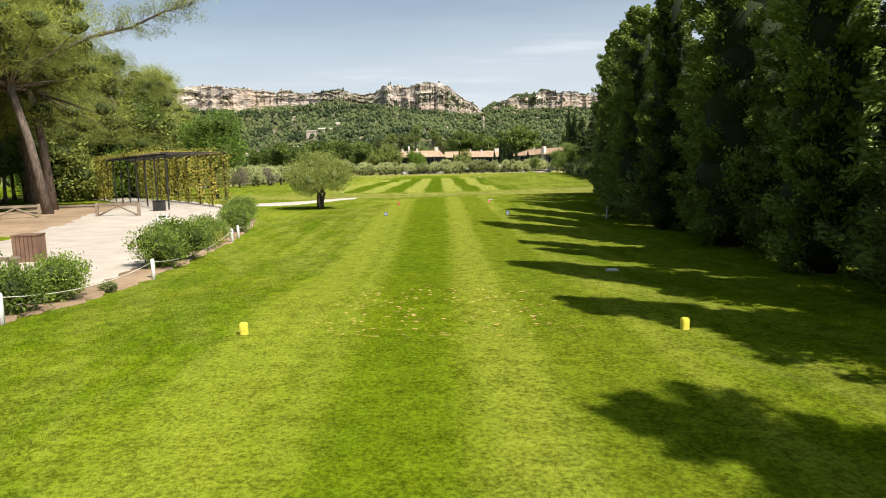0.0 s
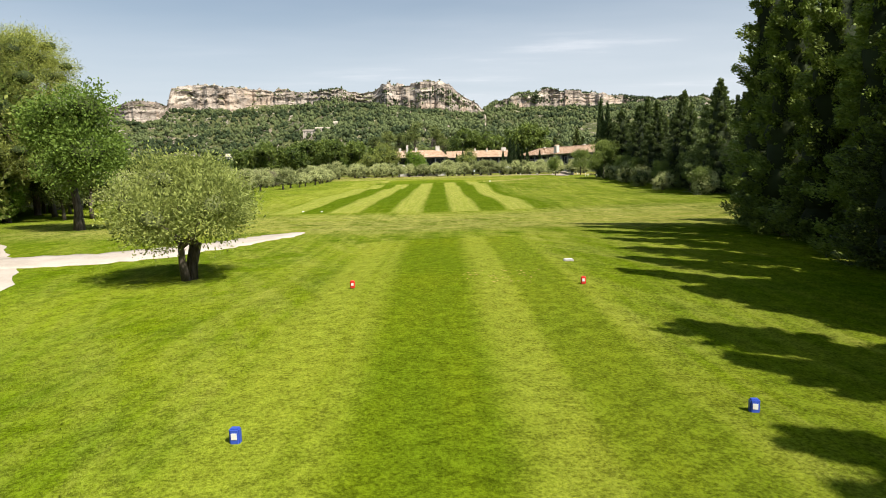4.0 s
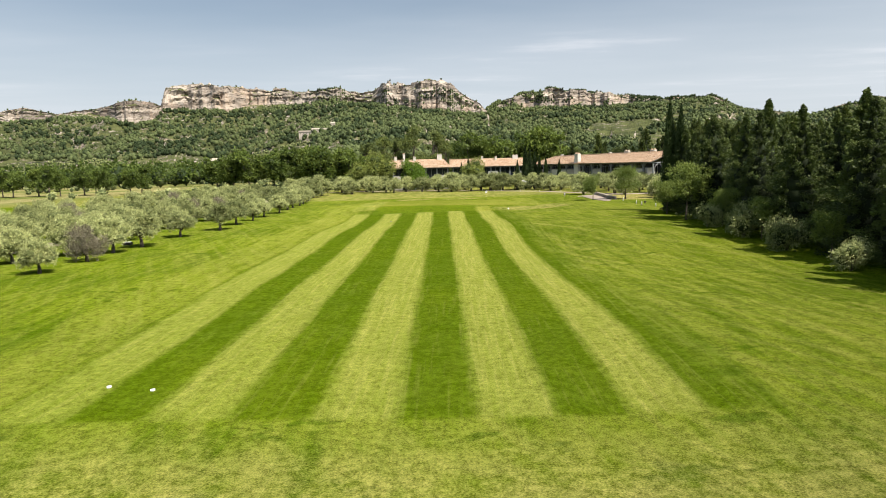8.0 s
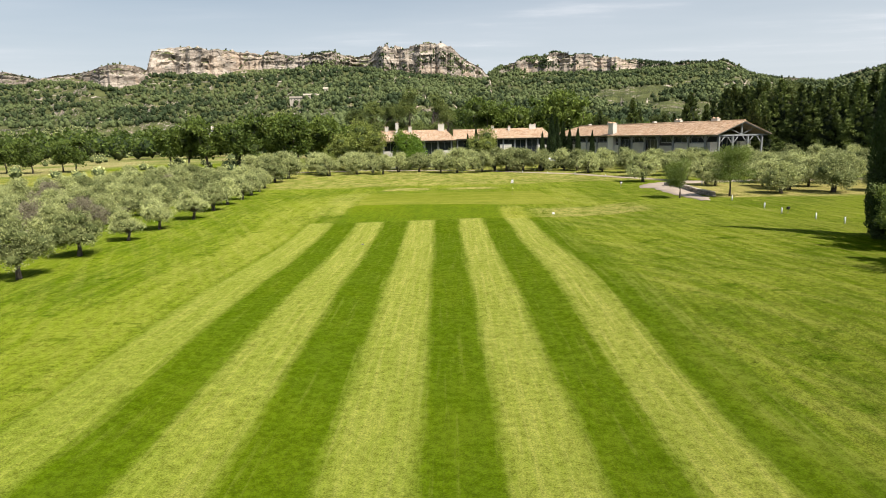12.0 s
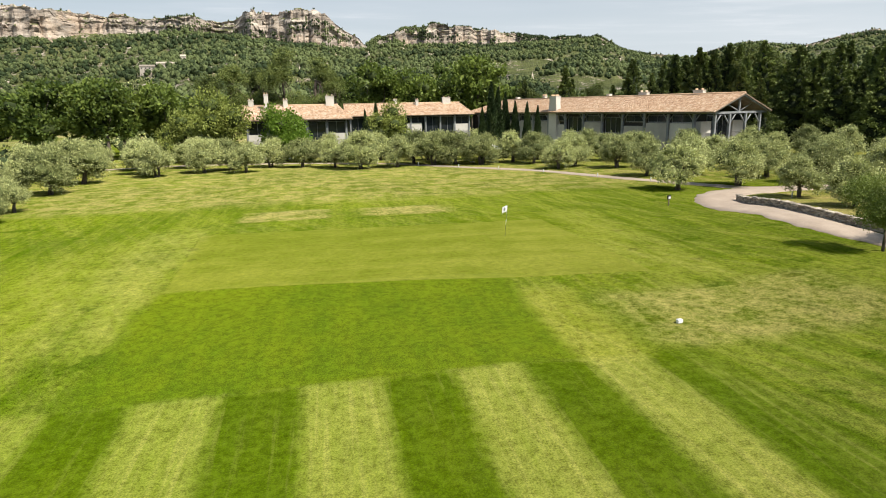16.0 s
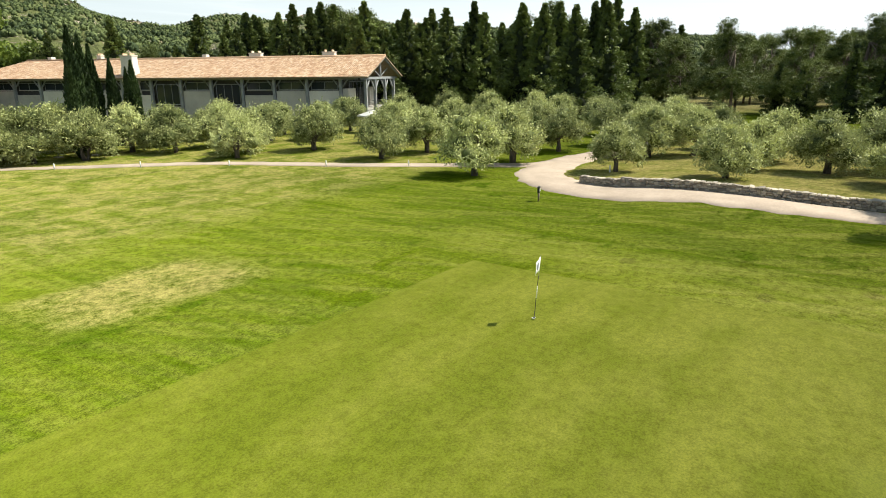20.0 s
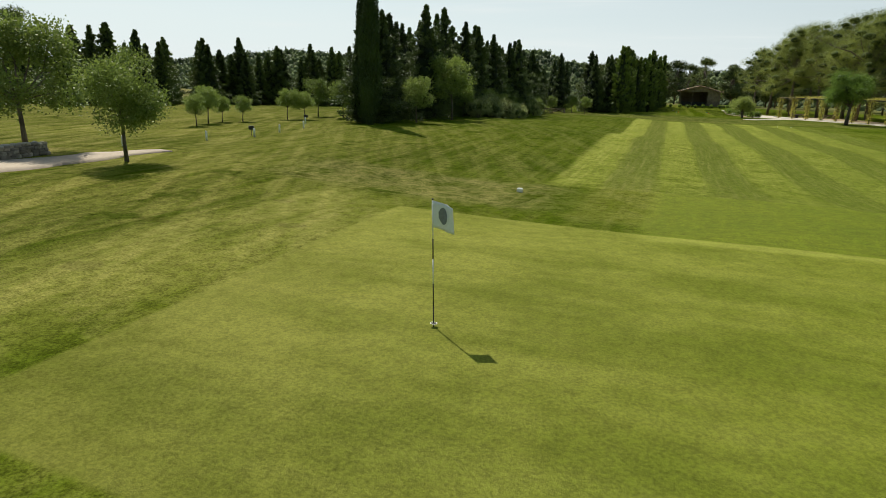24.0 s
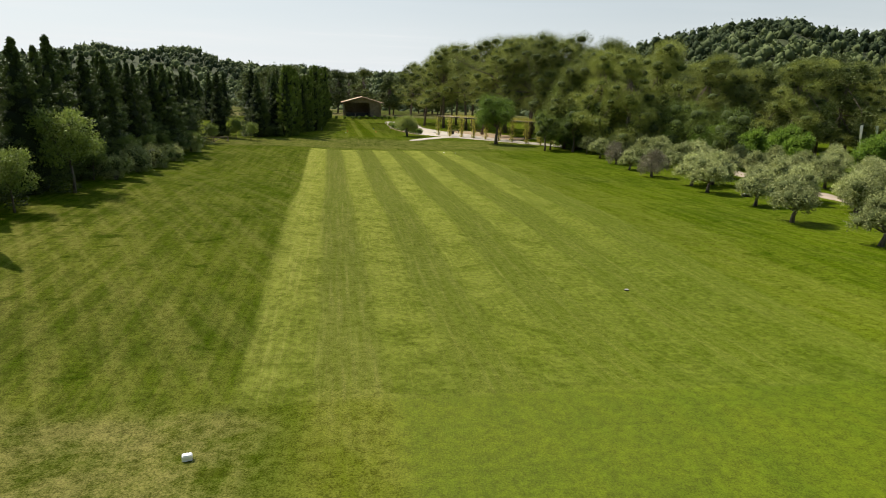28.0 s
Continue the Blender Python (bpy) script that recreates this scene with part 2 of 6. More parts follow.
def ground_array(x, y):
    top, low = np.zeros_like(x), np.zeros_like(x)
    for cx, cy, cz in LEVELS:
        d2 = (x - cx) ** 2 + (y - cy) ** 2
        k = 1.0 / (d2 + 20.0) ** 2
        top += k * cz
        low += k
    return top / low


def ground(x, y):
    return float(ground_array(np.array([float(x)]), np.array([float(y)]))[0])


# ---- mesh helpers ----


def mesh_of(name, verts, faces, mat, smooth=False):
    me = bpy.data.meshes.new(name)
    me.from_pydata([tuple(v) for v in verts], [], [tuple(f) for f in faces])
    me.materials.append(mat)
    if smooth:
        me.polygons.foreach_set("use_smooth", [True] * len(me.polygons))
    me.update()
    return me


def grid_mesh(name, pts, mat, smooth=True):
    """pts: array rows x columns x 3."""
    r, c = pts.shape[:2]
    i = np.arange(r * c).reshape(r, c)
    quads = np.stack([i[:-1, :-1], i[:-1, 1:], i[1:, 1:], i[1:, :-1]], -1).reshape(-1, 4)
    me = bpy.data.meshes.new(name)
    me.vertices.add(r * c)
    me.vertices.foreach_set("co", pts.reshape(-1).astype(np.float32))
    me.loops.add(len(quads) * 4)
    me.loops.foreach_set("vertex_index", quads.reshape(-1).astype(np.int32))
    me.polygons.add(len(quads))
    me.polygons.foreach_set("loop_start", np.arange(0, len(quads) * 4, 4, dtype=np.int32))
    me.polygons.foreach_set("use_smooth", np.full(len(quads), smooth))
    me.materials.append(mat)
    me.update()
    me.validate()
    return me


def thing(name, x, y, z=None, rz=0.0, label="", category="", group="", kind=""):
    ob = new(name)
    ob.empty_display_size = 0.2
    ob.matrix_basis = pose(x, y, ground(x, y) if z is None else z, 0, 0, rz)
    return tagged(ob, label, category, group, kind)


def part(name, bm, mat, parent, label=""):
    me = bpy.data.meshes.new(name)
    bm.to_mesh(me)
    bm.free()
    me.materials.append(mat)
    ob = new(name, me)
    ob.parent = parent
    return tagged(ob, label)


def part_mesh(name, me, parent, label="", m=None):
    ob = new(name, me)
    ob.parent = parent
    if m is not None:
        ob.matrix_basis = m
    return tagged(ob, label)


def box(bm, x0, y0, z0, x1, y1, z1, bevel=0.0, m=None):
    made = bmesh.ops.create_cube(bm, size=1.0)["verts"]
    t = Matrix.Translation(((x0 + x1) / 2, (y0 + y1) / 2, (z0 + z1) / 2)) @ Matrix.Diagonal((x1 - x0, y1 - y0, z1 - z0, 1))
    bmesh.ops.transform(bm, matrix=(m @ t) if m else t, verts=made)
    if bevel:
        edges = {e for v in made for e in v.link_edges}
        bmesh.ops.bevel(bm, geom=list(edges), offset=bevel, segments=2, affect="EDGES")
    return bm


def boxed(*args, **kw):
    return box(bmesh.new(), *args, **kw)


def tube(bm, path, radii, sides=8, cap=True):
    """A tapered tube along a list of points."""
    rings = []
    path = [Vector(p) for p in path]
    for i, p in enumerate(path):
        way = (path[min(i + 1, len(path) - 1)] - path[max(i - 1, 0)]).normalized()
        a = way.orthogonal().normalized()
        b = way.cross(a)
        rings.append([bm.verts.new(p + float(radii[i]) * (math.cos(k) * a + math.sin(k) * b)) for k in (2 * math.pi * j / sides for j in range(sides))])
    for lo, hi in zip(rings, rings[1:]):
        # keep the rings in step where the frame turns over
        best = min(range(sides), key=lambda s: sum((lo[j].co - hi[(j + s) % sides].co).length for j in range(sides)))
        for j in range(sides):
            bm.faces.new((lo[j], lo[(j + 1) % sides], hi[(j + 1 + best) % sides], hi[(j + best) % sides])).smooth = True
    if cap:
        bm.faces.new(rings[0][::-1])
        bm.faces.new(rings[-1])
    return bm


def rod(a, b, r, sides=8, r2=None):
    return tube(bmesh.new(), [a, b], [r, r2 if r2 is not None else r], sides)


# ---- foliage ----


def leaves(name, pts, ways, sizes, mat, aspect=0.45, cores=(), rng=None, inner=None):
    """One mesh of many small leaf blades at pts, along ways; cores: dark lumps (centre, radii) that close the crown's
    inside, its shade painted into their colour.
    """
    n = len(pts)
    ways = ways / np.linalg.norm(ways, axis=1, keepdims=True)
    side = np.cross(ways, rng.normal(size=(n, 3)))
    side /= np.linalg.norm(side, axis=1, keepdims=True) + 1e-9
    s = sizes[:, None]
    a, b = pts - ways * s * 0.5, pts + ways * s * 0.5
    l, r = pts - side * s * aspect * 0.5 + ways * s * 0.05, pts + side * s * aspect * 0.5 + ways * s * 0.05
    verts = np.stack([a, l, b, r], 1).reshape(-1, 3)
    loops = np.arange(n * 4)
    starts = np.arange(0, n * 4, 4)
    vs, ls, ss = [verts], [loops], [starts]
    base, lbase = n * 4, n * 4
    if len(cores):
        bm = bmesh.new()
        bmesh.ops.create_icosphere(bm, subdivisions=2, radius=1.0)
        cv = np.array([v.co[:] for v in bm.verts])
        cf = np.array([[v.index for v in f.verts] for f in bm.faces])
        bm.free()
        for c, rad in cores:
            bump = 1 + rng.uniform(-0.16, 0.16, len(cv))
            vs.append(np.array(c) + cv * bump[:, None] * np.array(rad))
            ls.append((cf + base).reshape(-1))
            ss.append(lbase + np.arange(0, len(cf) * 3, 3))
            base += len(cv)
            lbase += len(cf) * 3
    verts, loops, starts = np.concatenate(vs), np.concatenate(ls), np.concatenate(ss)
    me = bpy.data.meshes.new(name)
    me.vertices.add(len(verts))
    me.vertices.foreach_set("co", verts.reshape(-1).astype(np.float32))
    me.loops.add(len(loops))
    me.loops.foreach_set("vertex_index", loops.astype(np.int32))
    me.polygons.add(len(starts))
    me.polygons.foreach_set("loop_start", starts.astype(np.int32))
    me.materials.append(mat)
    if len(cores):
        me.materials.append(inner or SHADE_CORE)
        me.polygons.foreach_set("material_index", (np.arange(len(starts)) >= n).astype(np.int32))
    me.update()
    return me


def lobed(rng, lobes, clumps, per, spread, lift=0.25):
    """Leaf places in clumps near the outside of several lobes (centre, radii), and their outward ways."""
    vol = np.array([np.prod(r) ** 0.67 for _, r in lobes])
    pick = rng.choice(len(lobes), clumps, p=vol / vol.sum())
    d = rng.normal(size=(clumps, 3))
    d /= np.linalg.norm(d, axis=1, keepdims=True)
    cen, rad = np.array([c for c, _ in lobes])[pick], np.array([r for _, r in lobes])[pick]
    c = cen + d * rad * rng.uniform(0.55, 1.05, (clumps, 1))
    pts = (c[:, None] + rng.normal(size=(clumps, per, 3)) * spread).reshape(-1, 3)
    ways = np.repeat(d, per, 0) + rng.normal(size=(clumps * per, 3)) * 0.7 + (0, 0, lift)
    return pts, ways


def limbs(rng, trunk, ends, r0):
    """A trunk (points) and limbs that run from its top to the ends."""
    bm = bmesh.new()
    n = len(trunk)
    tube(bm, trunk, [r0 * (1.25 if i == 0 else 1 - 0.45 * i / n) for i in range(n)], 9)
    top = Vector(trunk[-1])
    for e in ends:
        e = Vector(e)
        mid = top.lerp(e, 0.5) + Vector((rng.normal(size=3) * 0.08 * (e - top).length).tolist())
        tube(bm, [top - Vector((0, 0, 0.1)), mid, e], [r0 * 0.42, r0 * 0.26, r0 * 0.08], 6)
    return bm


def as_mesh(name, bm, mat):
    me = bpy.data.meshes.new(name)
    bm.to_mesh(me)
    bm.free()
    me.materials.append(mat)
    return me


def olive_kind(seed, mat=OLIVE_LEAF, dense=1.0, h=4.2, leaf=(0.10, 0.24), core=0.52, low=0.27):
    rng = np.random.default_rng(seed)
    lobes, ends = [], []
    k = rng.integers(7, 10)
    for i in range(k):
        a = 2 * math.pi * (i + rng.uniform(-0.35, 0.35)) / k
        r = rng.uniform(0.9, 1.6)
        q = rng.uniform(0.78, 1.1)
        c = (r * math.cos(a), r * math.sin(a), h * rng.uniform(low, 0.58))
        lobes.append((c, (q, q, q * rng.uniform(0.8, 1.0))))
        ends.append(c)
    for _ in range(3):
        c = (rng.uniform(-0.7, 0.7), rng.uniform(-0.7, 0.7), h * rng.uniform(0.66, 0.78))
        lobes.append((c, (0.95, 0.95, 0.8)))
        ends.append(c)
    pts, ways = lobed(rng, lobes, int(720 * dense), 14, 0.15, 0.35)
    me = leaves("olive_crown", pts, ways, rng.uniform(*leaf, len(pts)), mat, 0.4, [(c, np.array(r) * core) for c, r in lobes] if core else (), rng, OLIVE_SHADE_CORE)
    stems = rng.integers(1, 4)
    bm = bmesh.new()
    for s in range(stems):
        a = rng.uniform(0, 6.28)
        lean = rng.uniform(0.15, 0.5)
        top = Vector((lean * math.cos(a), lean * math.sin(a), h * 0.26))
        bm2 = limbs(rng, [(0.12 * math.cos(a), 0.12 * math.sin(a), -0.15), top * 0.55 + Vector((rng.normal(size=3) * 0.05).tolist()), top], ends[s::stems], 0.19 / stems**0.4)
        tmp = bpy.data.meshes.new("tmp")
        bm2.to_mesh(tmp)
        bm2.free()
        bm.from_mesh(tmp)
        bpy.data.meshes.remove(tmp)
    return as_mesh("olive_trunk", bm, BARK), me


def conifer_kind(seed, h, r, mat=CONIFER_LEAF, n=16000, size=(0.20, 0.48), bare=0.03, shape=0.85, droop=0.30, sweep=0.10, inner=0.40, foot=0.62, ragged=0.16):
    """A spire: sprays round a straight trunk, drooping or swept up, of uneven length."""
    rng = np.random.default_rng(seed)
    count = int(h * 15)
    per = max(8, n // count)
    f = bare + (1 - bare) * (np.arange(count) + rng.uniform(0, 1, count)) / count * 0.985
    a = np.arange(count) * 2.4 + rng.normal(size=count) * 0.4
    sector = 1 + ragged * np.sin(2 * a + seed + f * 5) + 0.7 * ragged * np.sin(3 * a + f * 17)
    far = (r * (1 - f) ** shape * np.minimum(1.0, foot + 2.6 * f) * sector + 0.07) * rng.uniform(0.5, 1.22, count)
    tip = rng.uniform(-0.12, 0.14, count)
    s = rng.uniform(0.25, 1.0, (count, per)) ** 0.6
    fan = rng.normal(size=(count, per)) * 0.20 * (1.25 - s)
    ang = a[:, None] + fan
    d = far[:, None] * s
    z = (f * h)[:, None] + (tip[:, None] - droop) * d + sweep * d * s * 2 + rng.normal(size=d.shape) * (0.05 + 0.10 * far[:, None] * (1.15 - s))
    pts = np.stack([np.cos(ang) * d, np.sin(ang) * d, z], -1).reshape(-1, 3) + rng.normal(size=(count * per, 3)) * 0.06
    ways = np.stack([np.cos(ang), np.sin(ang), np.full_like(ang, 0.1 + sweep * 2 - droop * 0.6)], -1).reshape(-1, 3) + rng.normal(size=(count * per, 3)) * 0.42
    pts[:, 2] = np.clip(pts[:, 2], 0.1, h * 1.01)
    # near-black cores up the stem, coloured as the shaded inside of the spire
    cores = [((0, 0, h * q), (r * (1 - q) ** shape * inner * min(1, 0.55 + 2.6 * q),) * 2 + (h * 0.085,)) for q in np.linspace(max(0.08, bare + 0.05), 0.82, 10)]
    me = leaves("conifer_crown", pts, ways, rng.uniform(*size, len(pts)) * rng.uniform(0.8, 1.15), mat, 0.42, cores, rng, DEEP_SHADE_CORE)
    bm = tube(bmesh.new(), [(0, 0, -0.3), (0.05, 0, h * 0.4), (0, 0.03, h * 0.98)], [0.018 * h, 0.012 * h, 0.002 * h], 8)
    return as_mesh("conifer_trunk", bm, BARK), me


def column_kind(seed, h, r, n=4200, size=(0.22, 0.5)):
    """A columnar cypress: steep sprays close to the stem."""
    rng = np.random.default_rng(seed)
    f = rng.uniform(0.01, 1.0, n) ** 0.9
    a = rng.uniform(0, 6.28, n)
    rad = r * np.minimum(1, 0.45 + 3.2 * f) * np.maximum(0.04, 1 - f**2.6) * rng.uniform(0.7, 1.1, n) * (1 + 0.12 * np.sin(a * 3 + f * 14))
    pts = np.stack([np.cos(a) * rad, np.sin(a) * rad, f * h], 1)
    ways = np.stack([np.cos(a) * 0.35, np.sin(a) * 0.35, np.ones(n)], 1) + rng.normal(size=(n, 3)) * 0.25
    cores = [((0, 0, h * q), (r * 0.72 * min(1, 0.45 + 3.2 * q) * max(0.05, 1 - q**2.6),) * 2 + (h * 0.1,)) for q in np.linspace(0.08, 0.9, 9)]
    me = leaves("cypress_crown", pts, ways, rng.uniform(*size, n), CYPRESS_LEAF, 0.35, cores, rng)
    bm = tube(bmesh.new(), [(0, 0, -0.3), (0, 0, h * 0.5), (0, 0, h * 0.9)], [0.014 * h, 0.009 * h, 0.002 * h], 8)
    return as_mesh("cypress_trunk", bm, BARK), me


def pine_kind(seed, h, r, mat=PINE_LEAF, clumps=330, lean=0.0, low=0.45, leaf=(0.2, 0.48), slim=0.3):
    rng = np.random.default_rng(seed)
    lobes, ends = [], []
    top = Vector((lean * h, 0, h * 0.72))
    for i in range(int(r * 5.5) + 5):
        f = rng.uniform(low, 1.0)
        a = rng.uniform(0, 6.28)
        d = r * rng.uniform(0.08, 0.95) * (1.1 - 0.75 * max(0, f - 0.6) / 0.4)
        q = r * rng.uniform(0.26, 0.42)
        c = (lean * h * f + d * math.cos(a), d * math.sin(a), h * f * 0.94)
        lobes.append((c, (q, q, q * 0.62)))
        ends.append((c[0], c[1], c[2] - q * 0.3))
    pts, ways = lobed(rng, lobes, int(clumps * 1.5), 16, r * 0.05, 0.3)
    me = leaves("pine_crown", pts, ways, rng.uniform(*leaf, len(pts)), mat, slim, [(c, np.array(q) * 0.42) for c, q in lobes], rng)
    bm = limbs(rng, [(0, 0, -0.3), (lean * h * 0.25 + 0.1, 0.05, h * 0.25), (lean * h * 0.55, 0, h * 0.5), tuple(top)], ends[:6], 0.0145 * h)
    for e in ends[6:]:
        tube(bm, [(lean * h * 0.45, 0, h * 0.42), tuple(Vector((lean * h * 0.45, 0, h * 0.42)).lerp(Vector(e), 0.5)), e], [0.0055 * h, 0.004 * h, 0.0015 * h], 6)
    return as_mesh("pine_trunk", bm, PINE_BARK), me


def broad_kind(seed, h, r, mat=BROAD_LEAF, clumps=330, per=14, bare=0.22, leaf=(0.14, 0.32), fill=True, stem=0.024):
    rng = np.random.default_rng(seed)
    lobes, ends = [], []
    for i in range(rng.integers(9, 13)):
        f = rng.uniform(bare + 0.12, 0.9)
        a = rng.uniform(0, 6.28)
        width = math.sin(math.pi * min(1, max(0.12, (f - bare) / (1 - bare)))) ** 0.6
        d = r * rng.uniform(0.2, 0.72) * width
        q = r * rng.uniform(0.32, 0.5)
        c = (d * math.cos(a), d * math.sin(a), h * f)
        lobes.append((c, (q, q, q * 0.85)))
        ends.append(c)
    pts, ways = lobed(rng, lobes, int(clumps * 1.8), per, r * 0.075, 0.15)
    pts[:, 2] = np.maximum(pts[:, 2], 0.15)
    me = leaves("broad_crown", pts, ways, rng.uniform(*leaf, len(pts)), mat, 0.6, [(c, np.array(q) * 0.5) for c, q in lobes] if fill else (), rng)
    bm = limbs(rng, [(0, 0, -0.2), (0.03 * h * 0.3, 0, h * bare * 0.6), (0, 0.02 * h, h * (bare + 0.1))], ends, stem * h)
    return as_mesh("broad_trunk", bm, BARK), me


def shrub_kind(seed, h, r, mat=SHRUB_LEAF, clumps=460, per=14, leaf=(0.045, 0.11)):
    rng = np.random.default_rng(seed)
    lobes = [((r * 0.5 * math.cos(a), r * 0.5 * math.sin(a), h * rng.uniform(0.3, 0.62)), (r * 0.55, r * 0.55, h * 0.38)) for a in rng.uniform(0, 6.28, 5)]
    lobes.append(((0, 0, h * 0.55), (r * 0.55, r * 0.55, h * 0.42)))
    pts, ways = lobed(rng, lobes, clumps, per, r * 0.10, 0.4)
    pts[:, 2] = np.maximum(pts[:, 2], 0.03)
    me = leaves("shrub_crown", pts, ways, rng.uniform(*leaf, len(pts)), mat, 0.5, [(c, np.array(q) * 0.5) for c, q in lobes], rng)
    bm = bmesh.new()
    for c, _ in lobes:
        tube(bm, [(0, 0, -0.1), (c[0] * 0.5, c[1] * 0.5, c[2] * 0.6), c], [0.03, 0.022, 0.01], 5)
    return as_mesh("shrub_stems", bm, BARK), me


def plant(name, kind, x, y, s=1.0, rot=0.0, label="", category="tree", group="", z=None, tall=1.0):
    ob = thing(name, x, y, z, rot, label, category, group)
    ob.matrix_basis = ob.matrix_basis @ Matrix.Diagonal((s, s, s * tall, 1))
    part_mesh("trunk" if category != "shrub" else "stem", kind[0], ob)
    part_mesh("crown", kind[1], ob)
    return ob

# ---- ground ----


def grass_build(t):
    pos = t.n("ShaderNodeNewGeometry").outputs["Position"]
    sep = t.n("ShaderNodeSeparateXYZ", {0: pos})
    x, y = sep.outputs[0], sep.outputs[1]
    wob = t.math("MULTIPLY", t.math("SUBTRACT", t.noise(pos, 0.35, 3.0), 0.5), 1.6)
    fine_wob = t.math("ADD", t.math("MULTIPLY", t.math("SUBTRACT", t.noise(pos, 2.2, 4.0), 0.5), 0.55), t.math("MULTIPLY", t.math("SUBTRACT", t.noise(pos, 0.12, 2.0), 0.5), 0.3))
    u = t.math("ADD", t.math("ADD", x, t.math("MULTIPLY", t.math("SUBTRACT", y, 102.0), 0.0166)), fine_wob)
    yw, xw = t.math("ADD", y, fine_wob), t.math("ADD", x, wob)
    yww = t.math("ADD", y, wob)
    # growth at several scales, down to the blades
    big, mid, small, blade = t.noise(pos, 0.07, 4.0), t.noise(pos, 0.55, 5.0, 0.7), t.noise(pos, 3.2, 4.0, 0.7), t.noise(pos, 17.0, 4.0, 0.75)
    streak = t.noise(t.scaled(pos, (1.5, 0.10, 1.0)), 1.0, 4.0)
    slant = t.noise(t.scaled(t.n("ShaderNodeVectorRotate", {"Vector": pos, "Angle": -0.45}).outputs[0], (1.3, 0.09, 1.0)), 1.0, 4.0)
    fine_streak = t.noise(t.scaled(pos, (4.5, 0.16, 1.0)), 1.0, 4.0, 0.65)
    tone = t.math("ADD", t.math("MULTIPLY", big, 0.5), t.math("ADD", t.math("MULTIPLY", mid, 0.28), t.math("MULTIPLY", streak, 0.22)))
    rough = t.mix(t.step(tone, 0.38, 0.62), (0.058, 0.100, 0.005), (0.104, 0.148, 0.010))
    rough = t.mix(t.math("MULTIPLY", t.step(streak, 0.44, 0.66), 0.2), rough, (0.116, 0.148, 0.014))
    rough = t.mix(t.math("MULTIPLY", t.step(fine_streak, 0.52, 0.68), 0.12), rough, (0.150, 0.165, 0.030))
    rough = t.mix(t.math("MULTIPLY", t.step(fine_streak, 0.48, 0.34), 0.10), rough, (0.056, 0.092, 0.005))
    rough = t.mix(t.math("MULTIPLY", t.step(slant, 0.52, 0.70), 0.12), rough, (0.155, 0.168, 0.032))
    # dark tufts in the rough
    tuft = t.step(t.math("ADD", t.noise(t.scaled(pos, (0.30, 0.46, 1.0)), 1.0, 4.0, 0.65), t.math("MULTIPLY", t.band(y, 60.0, 90.0, 8.0), 0.035)), 0.60, 0.67)
    rough = t.mix(t.math("MULTIPLY", tuft, 0.8), rough, (0.045, 0.085, 0.004))
    # lush slopes beside the tees
    lush = t.math("MULTIPLY", t.step(yww, 72.0, 62.0), t.step(mid, 0.15, 0.45))
    lcol = t.mix(t.step(tone, 0.38, 0.62), (0.070, 0.116, 0.006), (0.130, 0.170, 0.016))
    rough = t.mix(t.math("MULTIPLY", lush, 0.85), rough, lcol)
    # mown bands of the fairway: one pass leans away, the next leans back
    fair = t.math("MULTIPLY", t.band(u, -16.8, 9.6, 0.35), t.band(yw, 93.4, 181.4, 0.35))
    lights = None
    for a, b in ((-16.6, -13.9), (-11.3, -8.55), (-5.75, -2.98), (-0.38, 2.15), (4.65, 7.0)):
        one = t.band(u, a, b, 0.42)
        lights = one if lights is None else t.math("ADD", lights, one)
    band = t.mix(lights, (0.060, 0.097, 0.004), (0.098, 0.146, 0.010))
    band = t.mix(t.math("MULTIPLY", t.step(tone, 0.46, 0.64), 0.22), band, (0.120, 0.150, 0.014))
    band = t.mix(t.math("MULTIPLY", t.step(fine_streak, 0.54, 0.70), 0.16), band, (0.120, 0.155, 0.020))
    band = t.mix(t.math("MULTIPLY", t.step(slant, 0.58, 0.75), 0.2), band, (0.120, 0.155, 0.020))
    kept = t.math("MULTIPLY", fair, t.step(u, 6.9, 9.4, 1.0, 0.45))
    col = t.mix(t.math("MULTIPLY", kept, 0.92), rough, band)
    # the mower's way round on the outer side and up to the green
    ring = t.math("MULTIPLY", t.band(u, -21.5, -16.8, 0.5), t.band(yww, 93.4, 207.0, 2.0))
    col = t.mix(t.math("MULTIPLY", ring, 0.30), col, (0.145, 0.180, 0.036))
    # tees
    off = t.math("SUBTRACT", y, 21.7)
    left = t.math("ADD", t.math("ADD", x, fine_wob), t.math("MULTIPLY", off, 0.030))
    right = t.math("ADD", t.math("ADD", x, fine_wob), t.math("MULTIPLY", off, 0.012))
    tee = t.math("MULTIPLY", t.math("MULTIPLY", t.step(left, -3.3, -2.5), t.step(right, 4.2, 3.5)), t.band(yw, -2.0, 69.0, 0.4))
    dark = t.math("MULTIPLY", t.step(left, -1.45, -0.55), t.step(right, 1.2, 0.4))
    dark = t.math("ADD", dark, t.math("MULTIPLY", t.band(right, 1.9, 3.6, 0.22), 0.75))
    dark = t.math("ADD", dark, t.math("MULTIPLY", t.band(left, -1.65, -1.35, 0.12), 0.35), clamp=True)
    tcol = t.mix(dark, (0.128, 0.170, 0.026), (0.074, 0.116, 0.005))
    tcol = t.mix(t.math("MULTIPLY", t.step(tone, 0.44, 0.64), 0.35), tcol, (0.140, 0.158, 0.014))
    col = t.mix(t.math("MULTIPLY", tee, 0.9), col, tcol)
